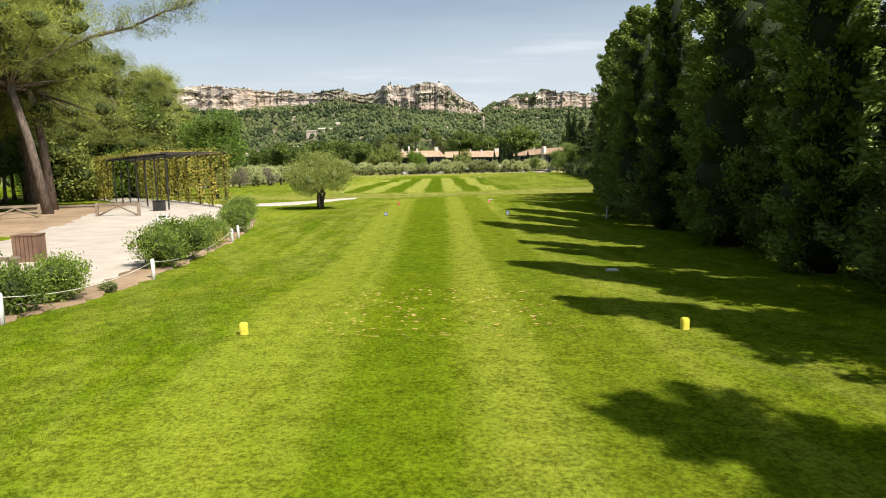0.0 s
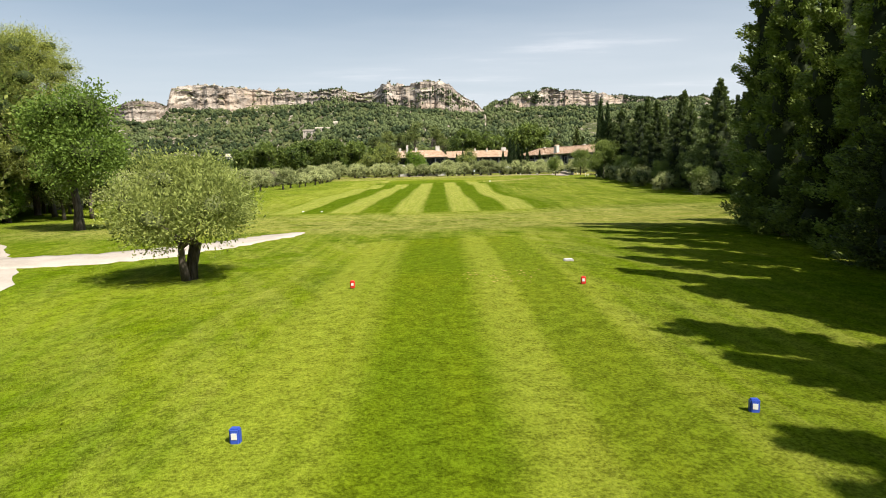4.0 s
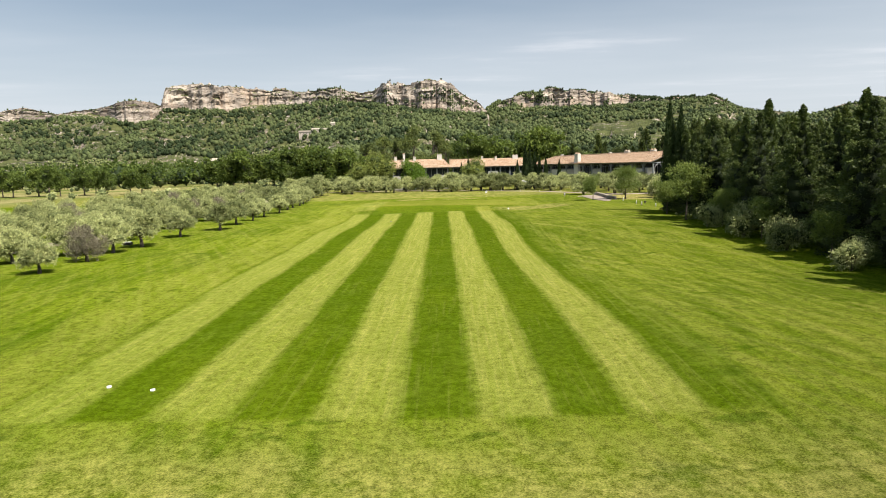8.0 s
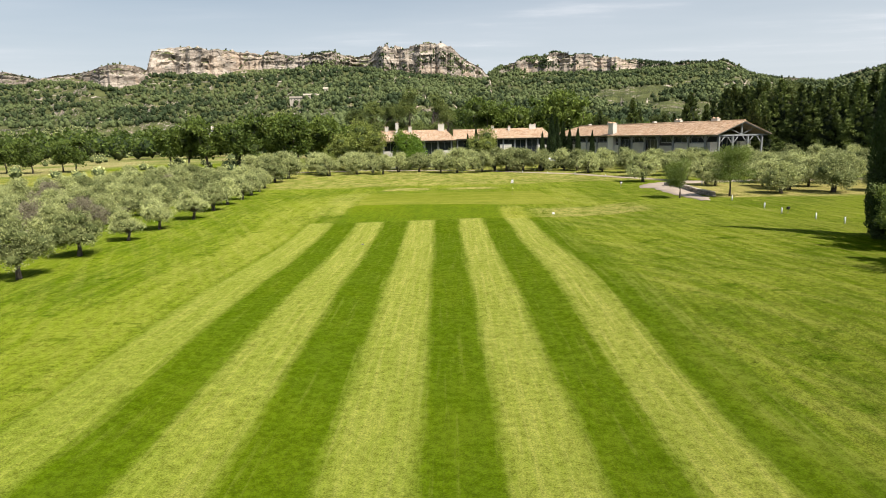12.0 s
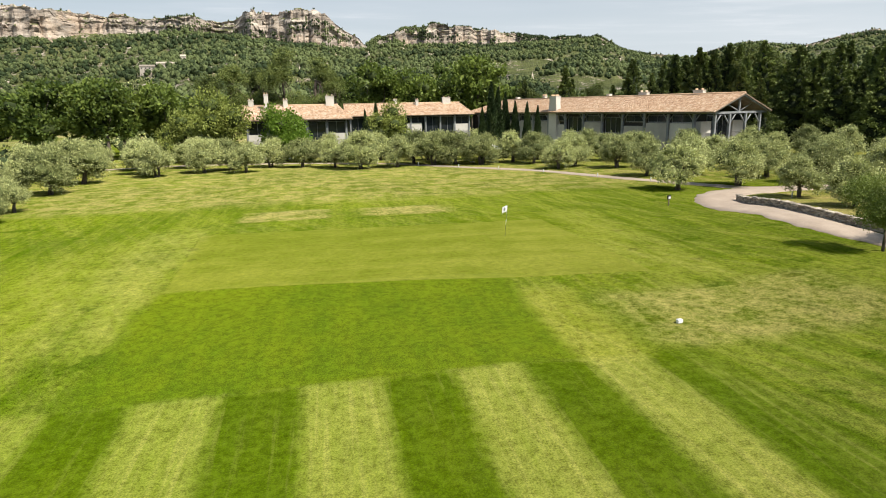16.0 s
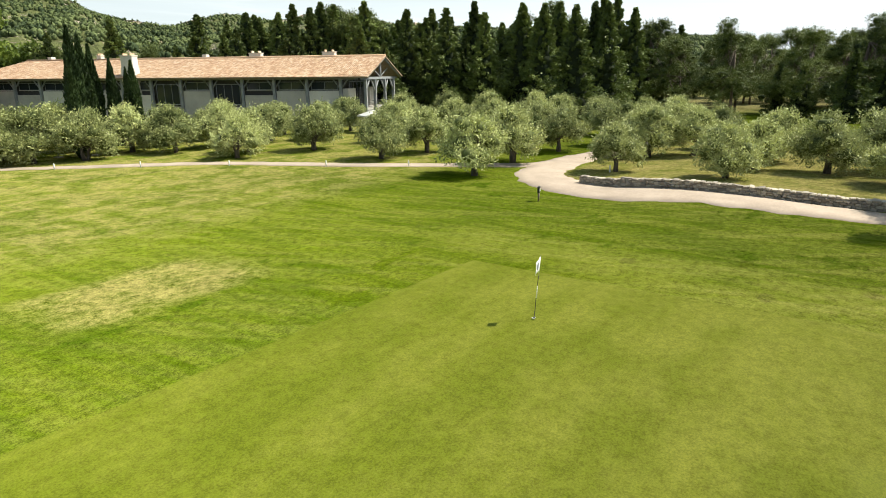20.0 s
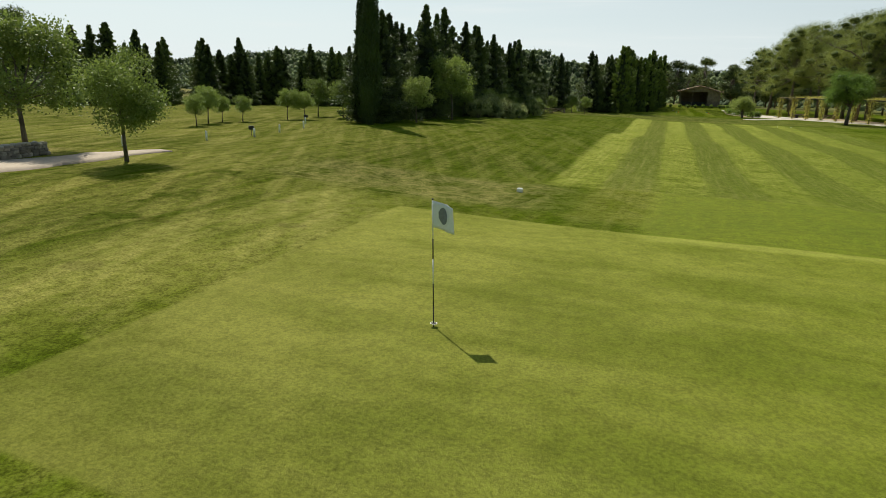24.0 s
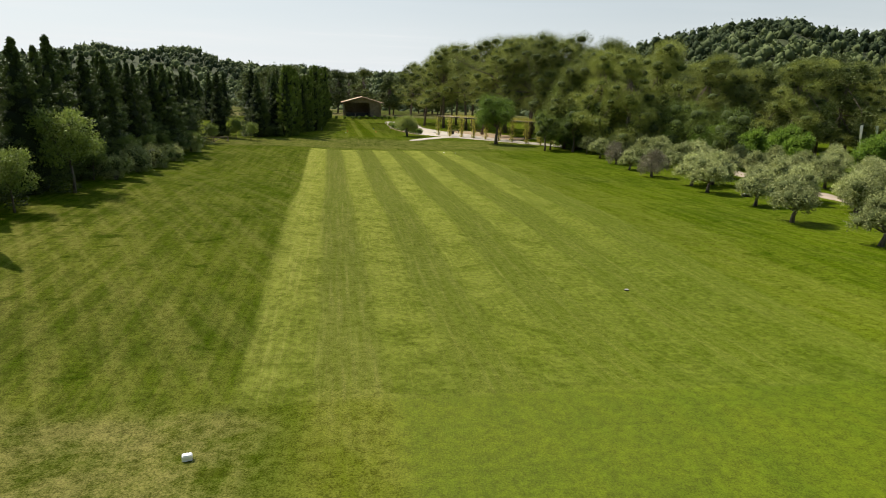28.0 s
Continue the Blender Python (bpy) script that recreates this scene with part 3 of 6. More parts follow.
    # worn turf by the tee marks
    vor = t.n("ShaderNodeTexVoronoi", {"Vector": t.n("ShaderNodeVectorMath", {0: pos, 1: t.n("ShaderNodeCombineXYZ", {0: fine_wob}).outputs[0]}).outputs[0], "Scale": 5.5, "Randomness": 1.0})
    pick = t.n("ShaderNodeSeparateColor", {0: vor.outputs["Color"]}).outputs[0]
    spot = t.math("MULTIPLY", t.step(vor.outputs["Distance"], 0.30, 0.16), t.step(small, 0.22, 0.4))
    near = t.math("MULTIPLY", t.band(x, -1.7, 2.9, 0.8), t.band(y, 21.8, 26.2, 0.8))
    divot = t.math("MULTIPLY", t.math("MULTIPLY", spot, near), t.step(pick, 0.36, 0.44))
    red = t.math("MULTIPLY", t.math("MULTIPLY", spot, t.step(pick, 0.5, 0.6)), t.math("MULTIPLY", t.band(x, 0.0, 2.6, 0.3), t.band(y, 56.2, 58.4, 0.3)))
    col = t.mix(t.math("ADD", t.math("MULTIPLY", divot, 0.75), t.math("MULTIPLY", red, 0.7), clamp=True), col, (0.56, 0.36, 1.1))
    # apron, collar and putting green
    apron = t.math("MULTIPLY", t.band(xw, -14.8, 3.4, 0.5), t.band(yw, 181.4, 193.0, 0.3))
    col = t.mix(t.math("MULTIPLY", apron, 0.9), col, t.mix(t.step(tone, 0.38, 0.62), (0.064, 0.110, 0.005), (0.104, 0.142, 0.013)))
    spur = t.math("MULTIPLY", t.band(xw, 3.2, 6.0, 0.6), t.band(yw, 181.0, 190.5, 0.8))
    col = t.mix(t.math("MULTIPLY", spur, 0.5), col, (0.155, 0.178, 0.038))
    front = t.math("ADD", y, t.math("MULTIPLY", x, 0.072))
    back = t.math("ADD", y, t.math("MULTIPLY", x, 0.040))
    sidel = t.math("ADD", x, t.math("MULTIPLY", t.math("SUBTRACT", y, 193.0), 0.06))
    collar = t.math("MULTIPLY", t.math("MULTIPLY", t.step(front, 189.3, 191.3), t.step(back, 211.4, 210.4)), t.band(t.math("ADD", sidel, fine_wob), -15.8, 14.0, 0.4))
    col = t.mix(t.math("MULTIPLY", collar, 0.8), col, t.mix(t.step(tone, 0.38, 0.62), (0.070, 0.114, 0.006), (0.112, 0.147, 0.016)))
    rim = t.math("MULTIPLY", t.band(xw, 11.3, 15.8, 0.7), t.band(yww, 190.0, 210.8, 1.2))
    col = t.mix(t.math("MULTIPLY", rim, 0.25), col, (0.140, 0.170, 0.030))
    green = t.math("MULTIPLY", t.math("MULTIPLY", t.step(front, 192.2, 192.36), t.step(back, 207.68, 207.52)), t.band(sidel, -14.35, 11.4, 0.09))
    gtone = t.math("ADD", t.math("MULTIPLY", big, 0.35), t.math("ADD", t.math("MULTIPLY", mid, 0.35), t.math("MULTIPLY", t.noise(t.scaled(pos, (0.22, 1.0, 1.0)), 0.5, 3.0), 0.3)))
    gcol = t.mix(t.step(gtone, 0.37, 0.63), (0.092, 0.122, 0.016), (0.130, 0.152, 0.040))
    col = t.mix(t.math("MULTIPLY", green, 0.97), col, gcol)
    # burnt patches
    dry_a = t.math("MULTIPLY", t.band(xw, 7.0, 19.0, 1.5), t.band(yww, 181.8, 188.6, 0.9))
    dry_b = t.math("MULTIPLY", t.math("MAXIMUM", t.band(xw, -13.5, -6.0, 0.5), t.band(xw, -3.0, 4.5, 1.2)), t.band(yww, 213.4, 218.6, 0.5))
    dry_c = t.math("MULTIPLY", t.band(xw, 29.5, 75.0, 1.0), t.band(yww, 190.0, 213.0, 2.0))
    dry_d = t.math("MULTIPLY", t.band(x, -30.0, 30.0, 6.0), t.band(yww, 74.0, 91.0, 3.0))
    dry_e = t.math("MULTIPLY", t.band(xw, -32.0, -19.5, 1.5), t.band(yww, 46.0, 64.0, 1.5))
    dry = t.math("ADD", t.math("MULTIPLY", dry_a, 0.55), t.math("ADD", t.math("MULTIPLY", dry_b, 0.7), t.math("ADD", t.math("ADD", t.math("MULTIPLY", dry_c, 2.4), dry_e), t.math("MULTIPLY", dry_d, 0.4))), clamp=True)
    dry = t.math("MULTIPLY", dry, t.step(t.math("ADD", t.math("MULTIPLY", mid, 0.5), t.math("ADD", t.math("MULTIPLY", small, 0.3), t.math("MULTIPLY", blade, 0.2))), 0.38, 0.60))
    dry = t.math("MAXIMUM", dry, t.math("MULTIPLY", t.math("MULTIPLY", dry_c, 0.8), t.step(mid, 0.30, 0.62, 0.35, 1.0)))
    grove_floor = t.math("MULTIPLY", t.band(yww, 224.0, 300.0, 3.0), t.step(mid, 0.40, 0.62, 0.1, 0.6))
    col = t.mix(t.math("MAXIMUM", dry, grove_floor), col, (0.32, 0.26, 0.75))
    # small dark green patches about the green
    for cx, cy, rx, ry in ((12.8, 196.1, 0.45, 0.28), (14.3, 201.7, 0.5, 0.35), (16.5, 197.5, 0.6, 0.3), (-14.9, 203.5, 0.35, 0.5), (-14.5, 200.2, 0.25, 0.4), (15.2, 193.0, 0.4, 0.3), (17.5, 188.0, 0.6, 0.3), (8.2, 184.9, 0.5, 0.25)):
        dx = t.math("DIVIDE", t.math("SUBTRACT", t.math("ADD", x, fine_wob), cx), rx)
        dy = t.math("DIVIDE", t.math("SUBTRACT", yw, cy), ry)
        hole = t.step(t.math("ADD", t.math("MULTIPLY", dx, dx), t.math("MULTIPLY", dy, dy)), 1.4, 0.5)
        col = t.mix(t.math("MULTIPLY", hole, 0.75), col, (0.060, 0.085, 0.008))
    # woodland floor and fields far off
    away = t.math("MAXIMUM", t.math("MAXIMUM", t.step(y, 330.0, 360.0), t.step(y, -8.0, -20.0)), t.step(t.math("ABSOLUTE", x), 105.0, 125.0))
    field = t.mix(t.step(t.noise(pos, 0.02, 4.0), 0.4, 0.6), (0.09, 0.115, 0.18), (0.24, 0.21, 0.72))
    col = t.mix(away, col, field)
    # light and shade between the blades, multiplied into the turf's colour as noise
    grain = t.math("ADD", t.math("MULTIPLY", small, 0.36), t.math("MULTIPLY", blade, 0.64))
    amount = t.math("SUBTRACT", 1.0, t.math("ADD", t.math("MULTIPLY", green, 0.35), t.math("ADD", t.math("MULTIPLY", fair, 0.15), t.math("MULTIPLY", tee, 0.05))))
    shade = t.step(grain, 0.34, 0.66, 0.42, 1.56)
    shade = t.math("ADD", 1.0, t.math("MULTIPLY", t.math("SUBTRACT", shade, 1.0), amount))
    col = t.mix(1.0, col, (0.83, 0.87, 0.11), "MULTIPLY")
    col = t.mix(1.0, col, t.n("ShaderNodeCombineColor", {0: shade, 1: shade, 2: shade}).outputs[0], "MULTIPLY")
    height = t.math("ADD", blade, t.math("MULTIPLY", t.noise(pos, 45.0, 3.0), 0.6))
    relief = t.math("SUBTRACT", 1.0, t.math("MULTIPLY", green, 0.75))
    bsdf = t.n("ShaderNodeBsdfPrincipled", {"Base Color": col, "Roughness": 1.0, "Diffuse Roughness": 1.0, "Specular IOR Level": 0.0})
    t.t.links.new(t.n("ShaderNodeBump", {"Strength": t.math("MULTIPLY", relief, 0.6), "Distance": 0.06, "Height": height}).outputs[0], bsdf.inputs["Normal"])
    # the lean of the blades: passes mown one way shine towards the far end, those mown back towards the tee
    leaned = t.n("ShaderNodeBump", {"Strength": 0.4, "Distance": 0.06, "Height": height, "Normal": t.n("ShaderNodeCombineXYZ", {0: 0.40, 1: 0.38, 2: 0.83}).outputs[0]}).outputs[0]
    gloss = t.n("ShaderNodeBsdfGlossy", {"Color": (0.95, 0.95, 0.30, 1.0), "Roughness": 0.56, "Normal": leaned}).outputs[0]
    turned = t.math("MULTIPLY", t.math("MULTIPLY", fair, t.math("SUBTRACT", 1.0, lights)), t.step(t.math("ADD", t.math("MULTIPLY", mid, 0.5), t.math("MULTIPLY", small, 0.5)), 0.36, 0.62, 0.018, 0.052))
    turned = t.math("ADD", turned, t.math("ADD", t.math("MULTIPLY", green, t.step(t.math("ADD", t.math("MULTIPLY", gtone, 0.6), t.math("MULTIPLY", t.noise(t.scaled(pos, (0.5, 1.6, 1.0)), 1.0, 5.0, 0.65), 0.4)), 0.42, 0.60, 0.020, 0.038)), t.math("MULTIPLY", t.math("MAXIMUM", t.math("MULTIPLY", rim, 0.4), t.math("MULTIPLY", apron, 1.3)), 0.024)), clamp=True)
    stood = t.n("ShaderNodeBump", {"Strength": 0.4, "Distance": 0.06, "Height": height, "Normal": t.n("ShaderNodeCombineXYZ", {0: 0.24, 1: -0.70, 2: 0.67}).outputs[0]}).outputs[0]
    towards = t.n("ShaderNodeBsdfGlossy", {"Color": (1.0, 0.84, 0.37, 1.0), "Roughness": 0.55, "Normal": stood}).outputs[0]
    pale = t.math("ADD", t.math("MULTIPLY", t.step(fine_streak, 0.40, 0.66), 0.010), t.math("ADD", t.math("MULTIPLY", t.step(slant, 0.40, 0.68), 0.024), t.math("MULTIPLY", t.math("ADD", t.math("MULTIPLY", t.step(tone, 0.40, 0.62), 0.5), t.step(streak, 0.30, 0.70)), 0.018)))
    pale = t.math("MULTIPLY", pale, t.step(y, 206.0, 186.0, 0.85, 1.0))
    pale = t.math("MULTIPLY", pale, t.math("SUBTRACT", 1.0, t.math("MAXIMUM", t.math("MAXIMUM", kept, tee), t.math("MAXIMUM", green, apron))))
    pale = t.math("MULTIPLY", pale, t.math("SUBTRACT", 1.0, t.math("MULTIPLY", tuft, 0.75)))
    left_rim = t.math("MULTIPLY", t.band(xw, -19.5, -14.9, 0.8), t.band(yww, 186.0, 212.0, 2.5))
    worn = t.math("MAXIMUM", t.math("MAXIMUM", t.math("MULTIPLY", rim, 0.35), left_rim), t.math("MAXIMUM", t.math("MULTIPLY", spur, 0.7), t.math("MULTIPLY", ring, 0.45)))
    pale = t.math("ADD", pale, t.math("MULTIPLY", t.math("MULTIPLY", worn, t.step(mid, 0.35, 0.60, 0.35, 1.0)), 0.040))
    lit = t.math("ADD", t.math("ADD", t.math("ADD", 0.006, t.math("MULTIPLY", t.math("MULTIPLY", fair, t.step(fine_streak, 0.50, 0.68)), 0.020)), pale), t.math("ADD", t.math("MULTIPLY", t.math("MULTIPLY", fair, lights), t.step(t.math("ADD", t.math("MULTIPLY", fine_streak, 0.5), t.math("ADD", t.math("MULTIPLY", mid, 0.3), t.math("MULTIPLY", small, 0.2))), 0.36, 0.62, 0.044, 0.078)), t.math("MULTIPLY", t.math("MULTIPLY", tee, t.math("SUBTRACT", 1.0, t.math("MULTIPLY", dark, 0.85))), 0.034)))
    lit = t.math("ADD", lit, t.math("MULTIPLY", green, t.step(gtone, 0.40, 0.62, 0.014, 0.032)))
    lit = t.math("MULTIPLY", shade, t.math("SUBTRACT", lit, t.math("MULTIPLY", t.math("MULTIPLY", kept, t.math("SUBTRACT", 1.0, lights)), 0.012)), clamp=True)
    both = t.n("ShaderNodeMixShader", {0: turned, 1: bsdf.outputs[0], 2: gloss}).outputs[0]
    return t.n("ShaderNodeMixShader", {0: lit, 1: both, 2: towards}).outputs[0]


GRASS = material("grass", grass_build)


def spaced(lo, hi, step, far_lo, far_hi, grow=1.17):
    mid = list(np.arange(lo, hi + 0.01, step))
    out, s = [], step
    v = hi
    while v < far_hi:
        s *= grow
        v += s
        out.append(v)
    pre, s, v = [], step, lo
    while v > far_lo:
        s *= grow
        v -= s
        pre.append(v)
    return np.array(pre[::-1] + mid + out)


gx, gy = np.meshgrid(spaced(-46, 46, 1.0, -3500, 3500), spaced(-6, 262, 1.0, -3000, 3500))
gz = ground_array(gx, gy)
tufts = np.array([noise.noise(Vector((a * 0.16, b * 0.16, 0))) for a, b in zip(gx.ravel(), gy.ravel())]).reshape(gx.shape)
gz = gz + 0.05 * tufts * (np.abs(gx) < 200)
ground_ob = new("ground", grid_mesh("ground", np.stack([gx, gy, gz], -1), GRASS))
tagged(ground_ob, "mown green golf turf with pale and dark mowing bands", "ground", kind="structure")


def strip(name, pts, widths, mat, lift, label, step=0.8, wob=0.18, seed=3):
    """A path that lies on the ground, with ragged edges and a rim that goes into the turf."""
    rng = np.random.default_rng(seed)
    p = [Vector(q) for q in pts]
    line, wide = [], []
    for i in range(len(p) - 1):
        a, b, c, d = p[max(i - 1, 0)], p[i], p[i + 1], p[min(i + 2, len(p) - 1)]
        n = max(2, int((c - b).length / step))
        for k in range(n):
            s = k / n
            line.append(0.5 * ((2 * b) + (c - a) * s + (2 * a - 5 * b + 4 * c - d) * s * s + (3 * b - a - 3 * c + d) * s**3))
            wide.append(widths[i] + (widths[i + 1] - widths[i]) * s)
    line.append(p[-1])
    wide.append(widths[-1])
    rows = []
    for i, q in enumerate(line):
        way = (line[min(i + 1, len(line) - 1)] - line[max(i - 1, 0)]).normalized()
        out = Vector((way.y, -way.x))
        row = []
        l, r = wide[i] / 2 + rng.normal() * wob * 0.5, wide[i] / 2 + rng.normal() * wob * 0.5
        for f, dz in ((-1.06, -0.12), (-1, 0), (-0.5, 0.015), (0, 0.02), (0.5, 0.015), (1, 0), (1.06, -0.12)):
            e = q + out * (f * (l if f < 0 else r))
            row.append((e.x, e.y, ground(e.x, e.y) + lift + dz))
        rows.append(row)
    ob = new(name, grid_mesh(name, np.array(rows), mat))
    return tagged(ob, label, "path", kind="structure")


strip("path_1", [(-13.5, 4), (-13.6, 22), (-14.5, 34), (-16.5, 46), (-19.5, 57), (-24, 66), (-31, 75), (-40, 86)], [9, 8.6, 9.0, 10.5, 10, 6.5, 4.5, 4], GRAVEL, 0.05, "pale gravel yard beside the tee", wob=0.3)
strip("path_2", [(-22.0, 61.5), (-18.5, 64.0), (-15, 66.5), (-12.0, 70.0), (-9.6, 73.8), (-8.9, 75.0)], [3.4, 3.2, 3.0, 2.6, 1.7, 0.5], GRAVEL, 0.055, "pale gravel path that ends in the turf", step=0.4, wob=0.30)
strip("path_3", [(-60, 262), (-36, 272), (-19, 271.5), (-6, 268), (5, 262.5), (14, 252.5), (22, 243), (28, 231.5), (33.5, 222.5), (37, 217.5), (43, 216.5)], [1.6] * 9 + [2.2, 2.6], EARTH_PATH, 0.05, "narrow pale path along the edge of the olive grove", wob=0.15)
strip("path_4", [(26.9, 186.5), (27.2, 193.5), (27.1, 200), (27.3, 206.5), (29.4, 212.4), (33.5, 215.5), (41, 216), (52, 214.8), (80, 214), (110, 220)], [1.0, 2.6, 3.0, 3.6, 4.2, 3.6, 3.2, 3.2, 3.2, 3.2], EARTH_PATH, 0.058, "pale earth cart track beside the stone wall", wob=0.25)
strip("path_5", [(-60, 60), (-52, 100), (-47, 130), (-46, 160), (-46, 190), (-47, 230), (-52, 250)], [2.4] * 7, EARTH_PATH, 0.05, "pale track behind the olive grove", wob=0.25)

strip("path_6", [(-24.5, 40), (-25.0, 48), (-26.5, 56), (-29.5, 63), (-34, 69)], [8, 11, 12.5, 13, 12], LITTER, 0.02, "brown earth with pine litter under the pines", wob=0.5)
strip("path_7", [(-8.55, 16.5), (-8.85, 24), (-9.15, 31), (-9.75, 38), (-11.1, 46), (-12.9, 52.5)], [1.0, 1.2, 1.2, 1.3, 1.4, 1.2], LITTER, 0.06, "brown earth border with scattered stones under the shrubs", step=0.4, wob=0.2)

# ---- hills ----


def rock_build(t):
    geo = t.n("ShaderNodeNewGeometry")
    pos = geo.outputs["Position"]
    slope = t.n("ShaderNodeSeparateXYZ", {0: geo.outputs["Normal"]}).outputs[2]
    strata = t.noise(t.scaled(pos, (0.010, 0.010, 0.11)), 1.0, 7.0, 0.7)
    mott, fine, wide = t.noise(pos, 0.05, 6.0, 0.65), t.noise(pos, 0.26, 5.0, 0.7), t.noise(pos, 0.016, 4.0)
    crack = t.noise(t.scaled(pos, (0.045, 0.045, 0.20)), 1.0, 6.0, 0.7)
    stone = t.mix(t.step(strata, 0.40, 0.62), (0.22, 0.185, 0.155), (0.52, 0.45, 0.38))
    stone = t.mix(t.math("MULTIPLY", t.step(wide, 0.50, 0.62), 0.5), stone, (0.46, 0.35, 0.26))
    stone = t.mix(t.math("MULTIPLY", t.step(mott, 0.54, 0.66), 0.65), stone, (0.24, 0.225, 0.205))
    # near-black in the cracks: shade of recesses and overhangs put into the colour
    stone = t.mix(t.step(crack, 0.47, 0.36), stone, (0.085, 0.07, 0.055))
    veg = t.mix(t.step(t.math("ADD", t.math("MULTIPLY", mott, 0.4), t.math("ADD", t.math("MULTIPLY", wide, 0.35), t.math("MULTIPLY", fine, 0.25))), 0.38, 0.60), (0.030, 0.043, 0.014), (0.120, 0.130, 0.048))
    bare = t.math("ADD", t.math("MULTIPLY", t.math("SUBTRACT", mott, 0.5), 0.85), t.math("MULTIPLY", t.math("SUBTRACT", fine, 0.5), 0.5))
    f = t.step(t.math("ADD", slope, bare), 0.91, 0.82)
    return surface(t, t.mix(f, veg, stone), 0.95, 0.0, t.math("ADD", fine, t.math("MULTIPLY", crack, 1.5)), 0.9, 2.5, 0.1)


ROCK = material("limestone_and_scrub", rock_build)


def curve(pairs, q):
    a = np.array(pairs)
    return np.interp(q, a[:, 0], a[:, 1])


# bearing (degrees), height of the skyline above the eye (degrees)
RIDGE = [(-60, 3.2), (-45, 3.6), (-35.5, 4.5), (-33.4, 4.95), (-31.2, 4.5), (-29.5, 4.9), (-28.3, 5.1), (-27.4, 5.5), (-26, 5.95), (-24.6, 5.7), (-24.1, 5.3), (-23.7, 6.8), (-18.4, 7.05),
         (-15.6, 6.8), (-11.8, 6.6), (-6.9, 6.7), (-6.0, 7.4), (-3.3, 7.25), (-2, 7.35), (0.1, 6.95), (0.8, 6.1), (2.5, 5.35), (3.0, 4.8), (4.2, 5.5), (6.3, 6.0),
         (8.7, 6.4), (12.6, 6.05), (18.3, 5.05), (21.8, 5.05), (23.5, 4.2), (25.2, 3.6), (29, 3.4), (33, 4.3), (37, 3.8), (41, 4.6), (46, 3.8), (60, 3.2), (75, 2.4)]
FOOT = [(-60, 3.2), (-36, 4.4), (-34.6, 4.2), (-32.4, 4.4), (-31, 4.5), (-29.5, 4.8), (-28.2, 4.7), (-27.4, 4.3), (-26, 4.1), (-24.6, 4.3), (-24.2, 4.9), (-23.7, 5.35), (-15.7, 5.45), (-11.8, 5.8), (-6.9, 5.5), (-1.9, 4.9), (2.2, 4.5), (4, 4.9), (8.2, 4.9), (12.6, 4.8), (16, 4.9), (21, 5.05), (40, 4.6), (75, 2.4)]


def fbm(x, y, z, octaves=4):
    return noise.fractal(Vector((x, y, z)), 0.9, 2.0, octaves)


def hill_front():
    az = np.arange(-60, 75.01, 0.16)
    rr = np.where(np.abs(az) < 40, 1352 / np.cos(np.radians(np.clip(az, -40, 40))), 1352 / math.cos(radians(40)))
    rr = rr + np.where(az > 3.2, 160, 0) - 140 * np.exp(-((az + 26.5) / 2.2) ** 2) - 60 * np.exp(-((az + 3) / 4.0) ** 2)
    top, foot = curve(RIDGE, az), curve(FOOT, az)
    foot = np.minimum(foot, top - 0.02)
    s = np.concatenate([np.linspace(0.30, 0.9, 22), np.linspace(0.915, 1.03, 34), [1.08, 1.15, 1.3]])
    pts = np.zeros((len(s), len(az), 3))
    for j, a in enumerate(az):
        sa, ca = math.sin(radians(a)), math.cos(radians(a))
        hb, ht = 4.5 + rr[j] * math.tan(radians(foot[j])), 4.5 + rr[j] * math.tan(radians(top[j]))
        shift = 0.030 * fbm(a * 0.22, 3.1, 0.0, 3) + 0.012 * fbm(a * 1.3, 8.1, 0.0, 4)
        for i, q in enumerate(s):
            r = rr[j] * q
            base = hb * max(0.0, (q - 0.30) / 0.66) ** (1.25 + 0.9 * min(1.0, max(0.0, (-10 - a) / 8))) if q < 0.96 else hb
            base += 5.0 * fbm(a * 0.5, q * 14, 1.0) * min(1, (q - 0.3) * 4)
            # the crag: ledges that step back up the cliff
            c, lean_in = 0.0, 0.0
            if q > 0.94 + shift:
                up = min(1.0, (q - 0.94 - shift) / 0.045)
                ledge = 0.68 * up ** 0.8 + 0.32 * (math.floor(up * 3 + 1.9 * fbm(a * 0.30, 7.7, up * 0.5, 4)) / 3)
                c = min(1.0, max(0.0, ledge))
                # the face stands steep, and its beds jut and recede
                lean_in = -0.030 * min(1.0, up) * rr[j] + min(1.0, 4 * up) * (8.0 * fbm(a * 0.045, c * 5.5, 6.0, 3) + 4.5 * fbm(a * 0.14, c * 12.0, 3.0, 3) + 2.5 * fbm(a * 0.7, c * 9.0, 4.0, 3))
            castle = math.exp(-(((a + 3.2) / 3.4) ** 2))
            h = base + (ht - hb) * c + ((2.2 + 4.5 * castle) * fbm(a * 0.9, q * 45, 2.0, 5) + 3.0 * castle * fbm(a * 5.0, 1.0, 9.0, 3) if c > 0 else 2.5 * castle * fbm(a * 3, q * 90, 5, 4))
            if q > 1.03:
                h -= 30 * (q - 1.03)
            r += lean_in
            pts[i, j] = (r * sa, 48 + r * ca, h)
    pts[0, :, 2] = -3
    return pts


hill = new("hill_1", grid_mesh("hill", hill_front(), ROCK, False))
tagged(hill, "long limestone crag above a wooded slope", "hill", kind="structure")

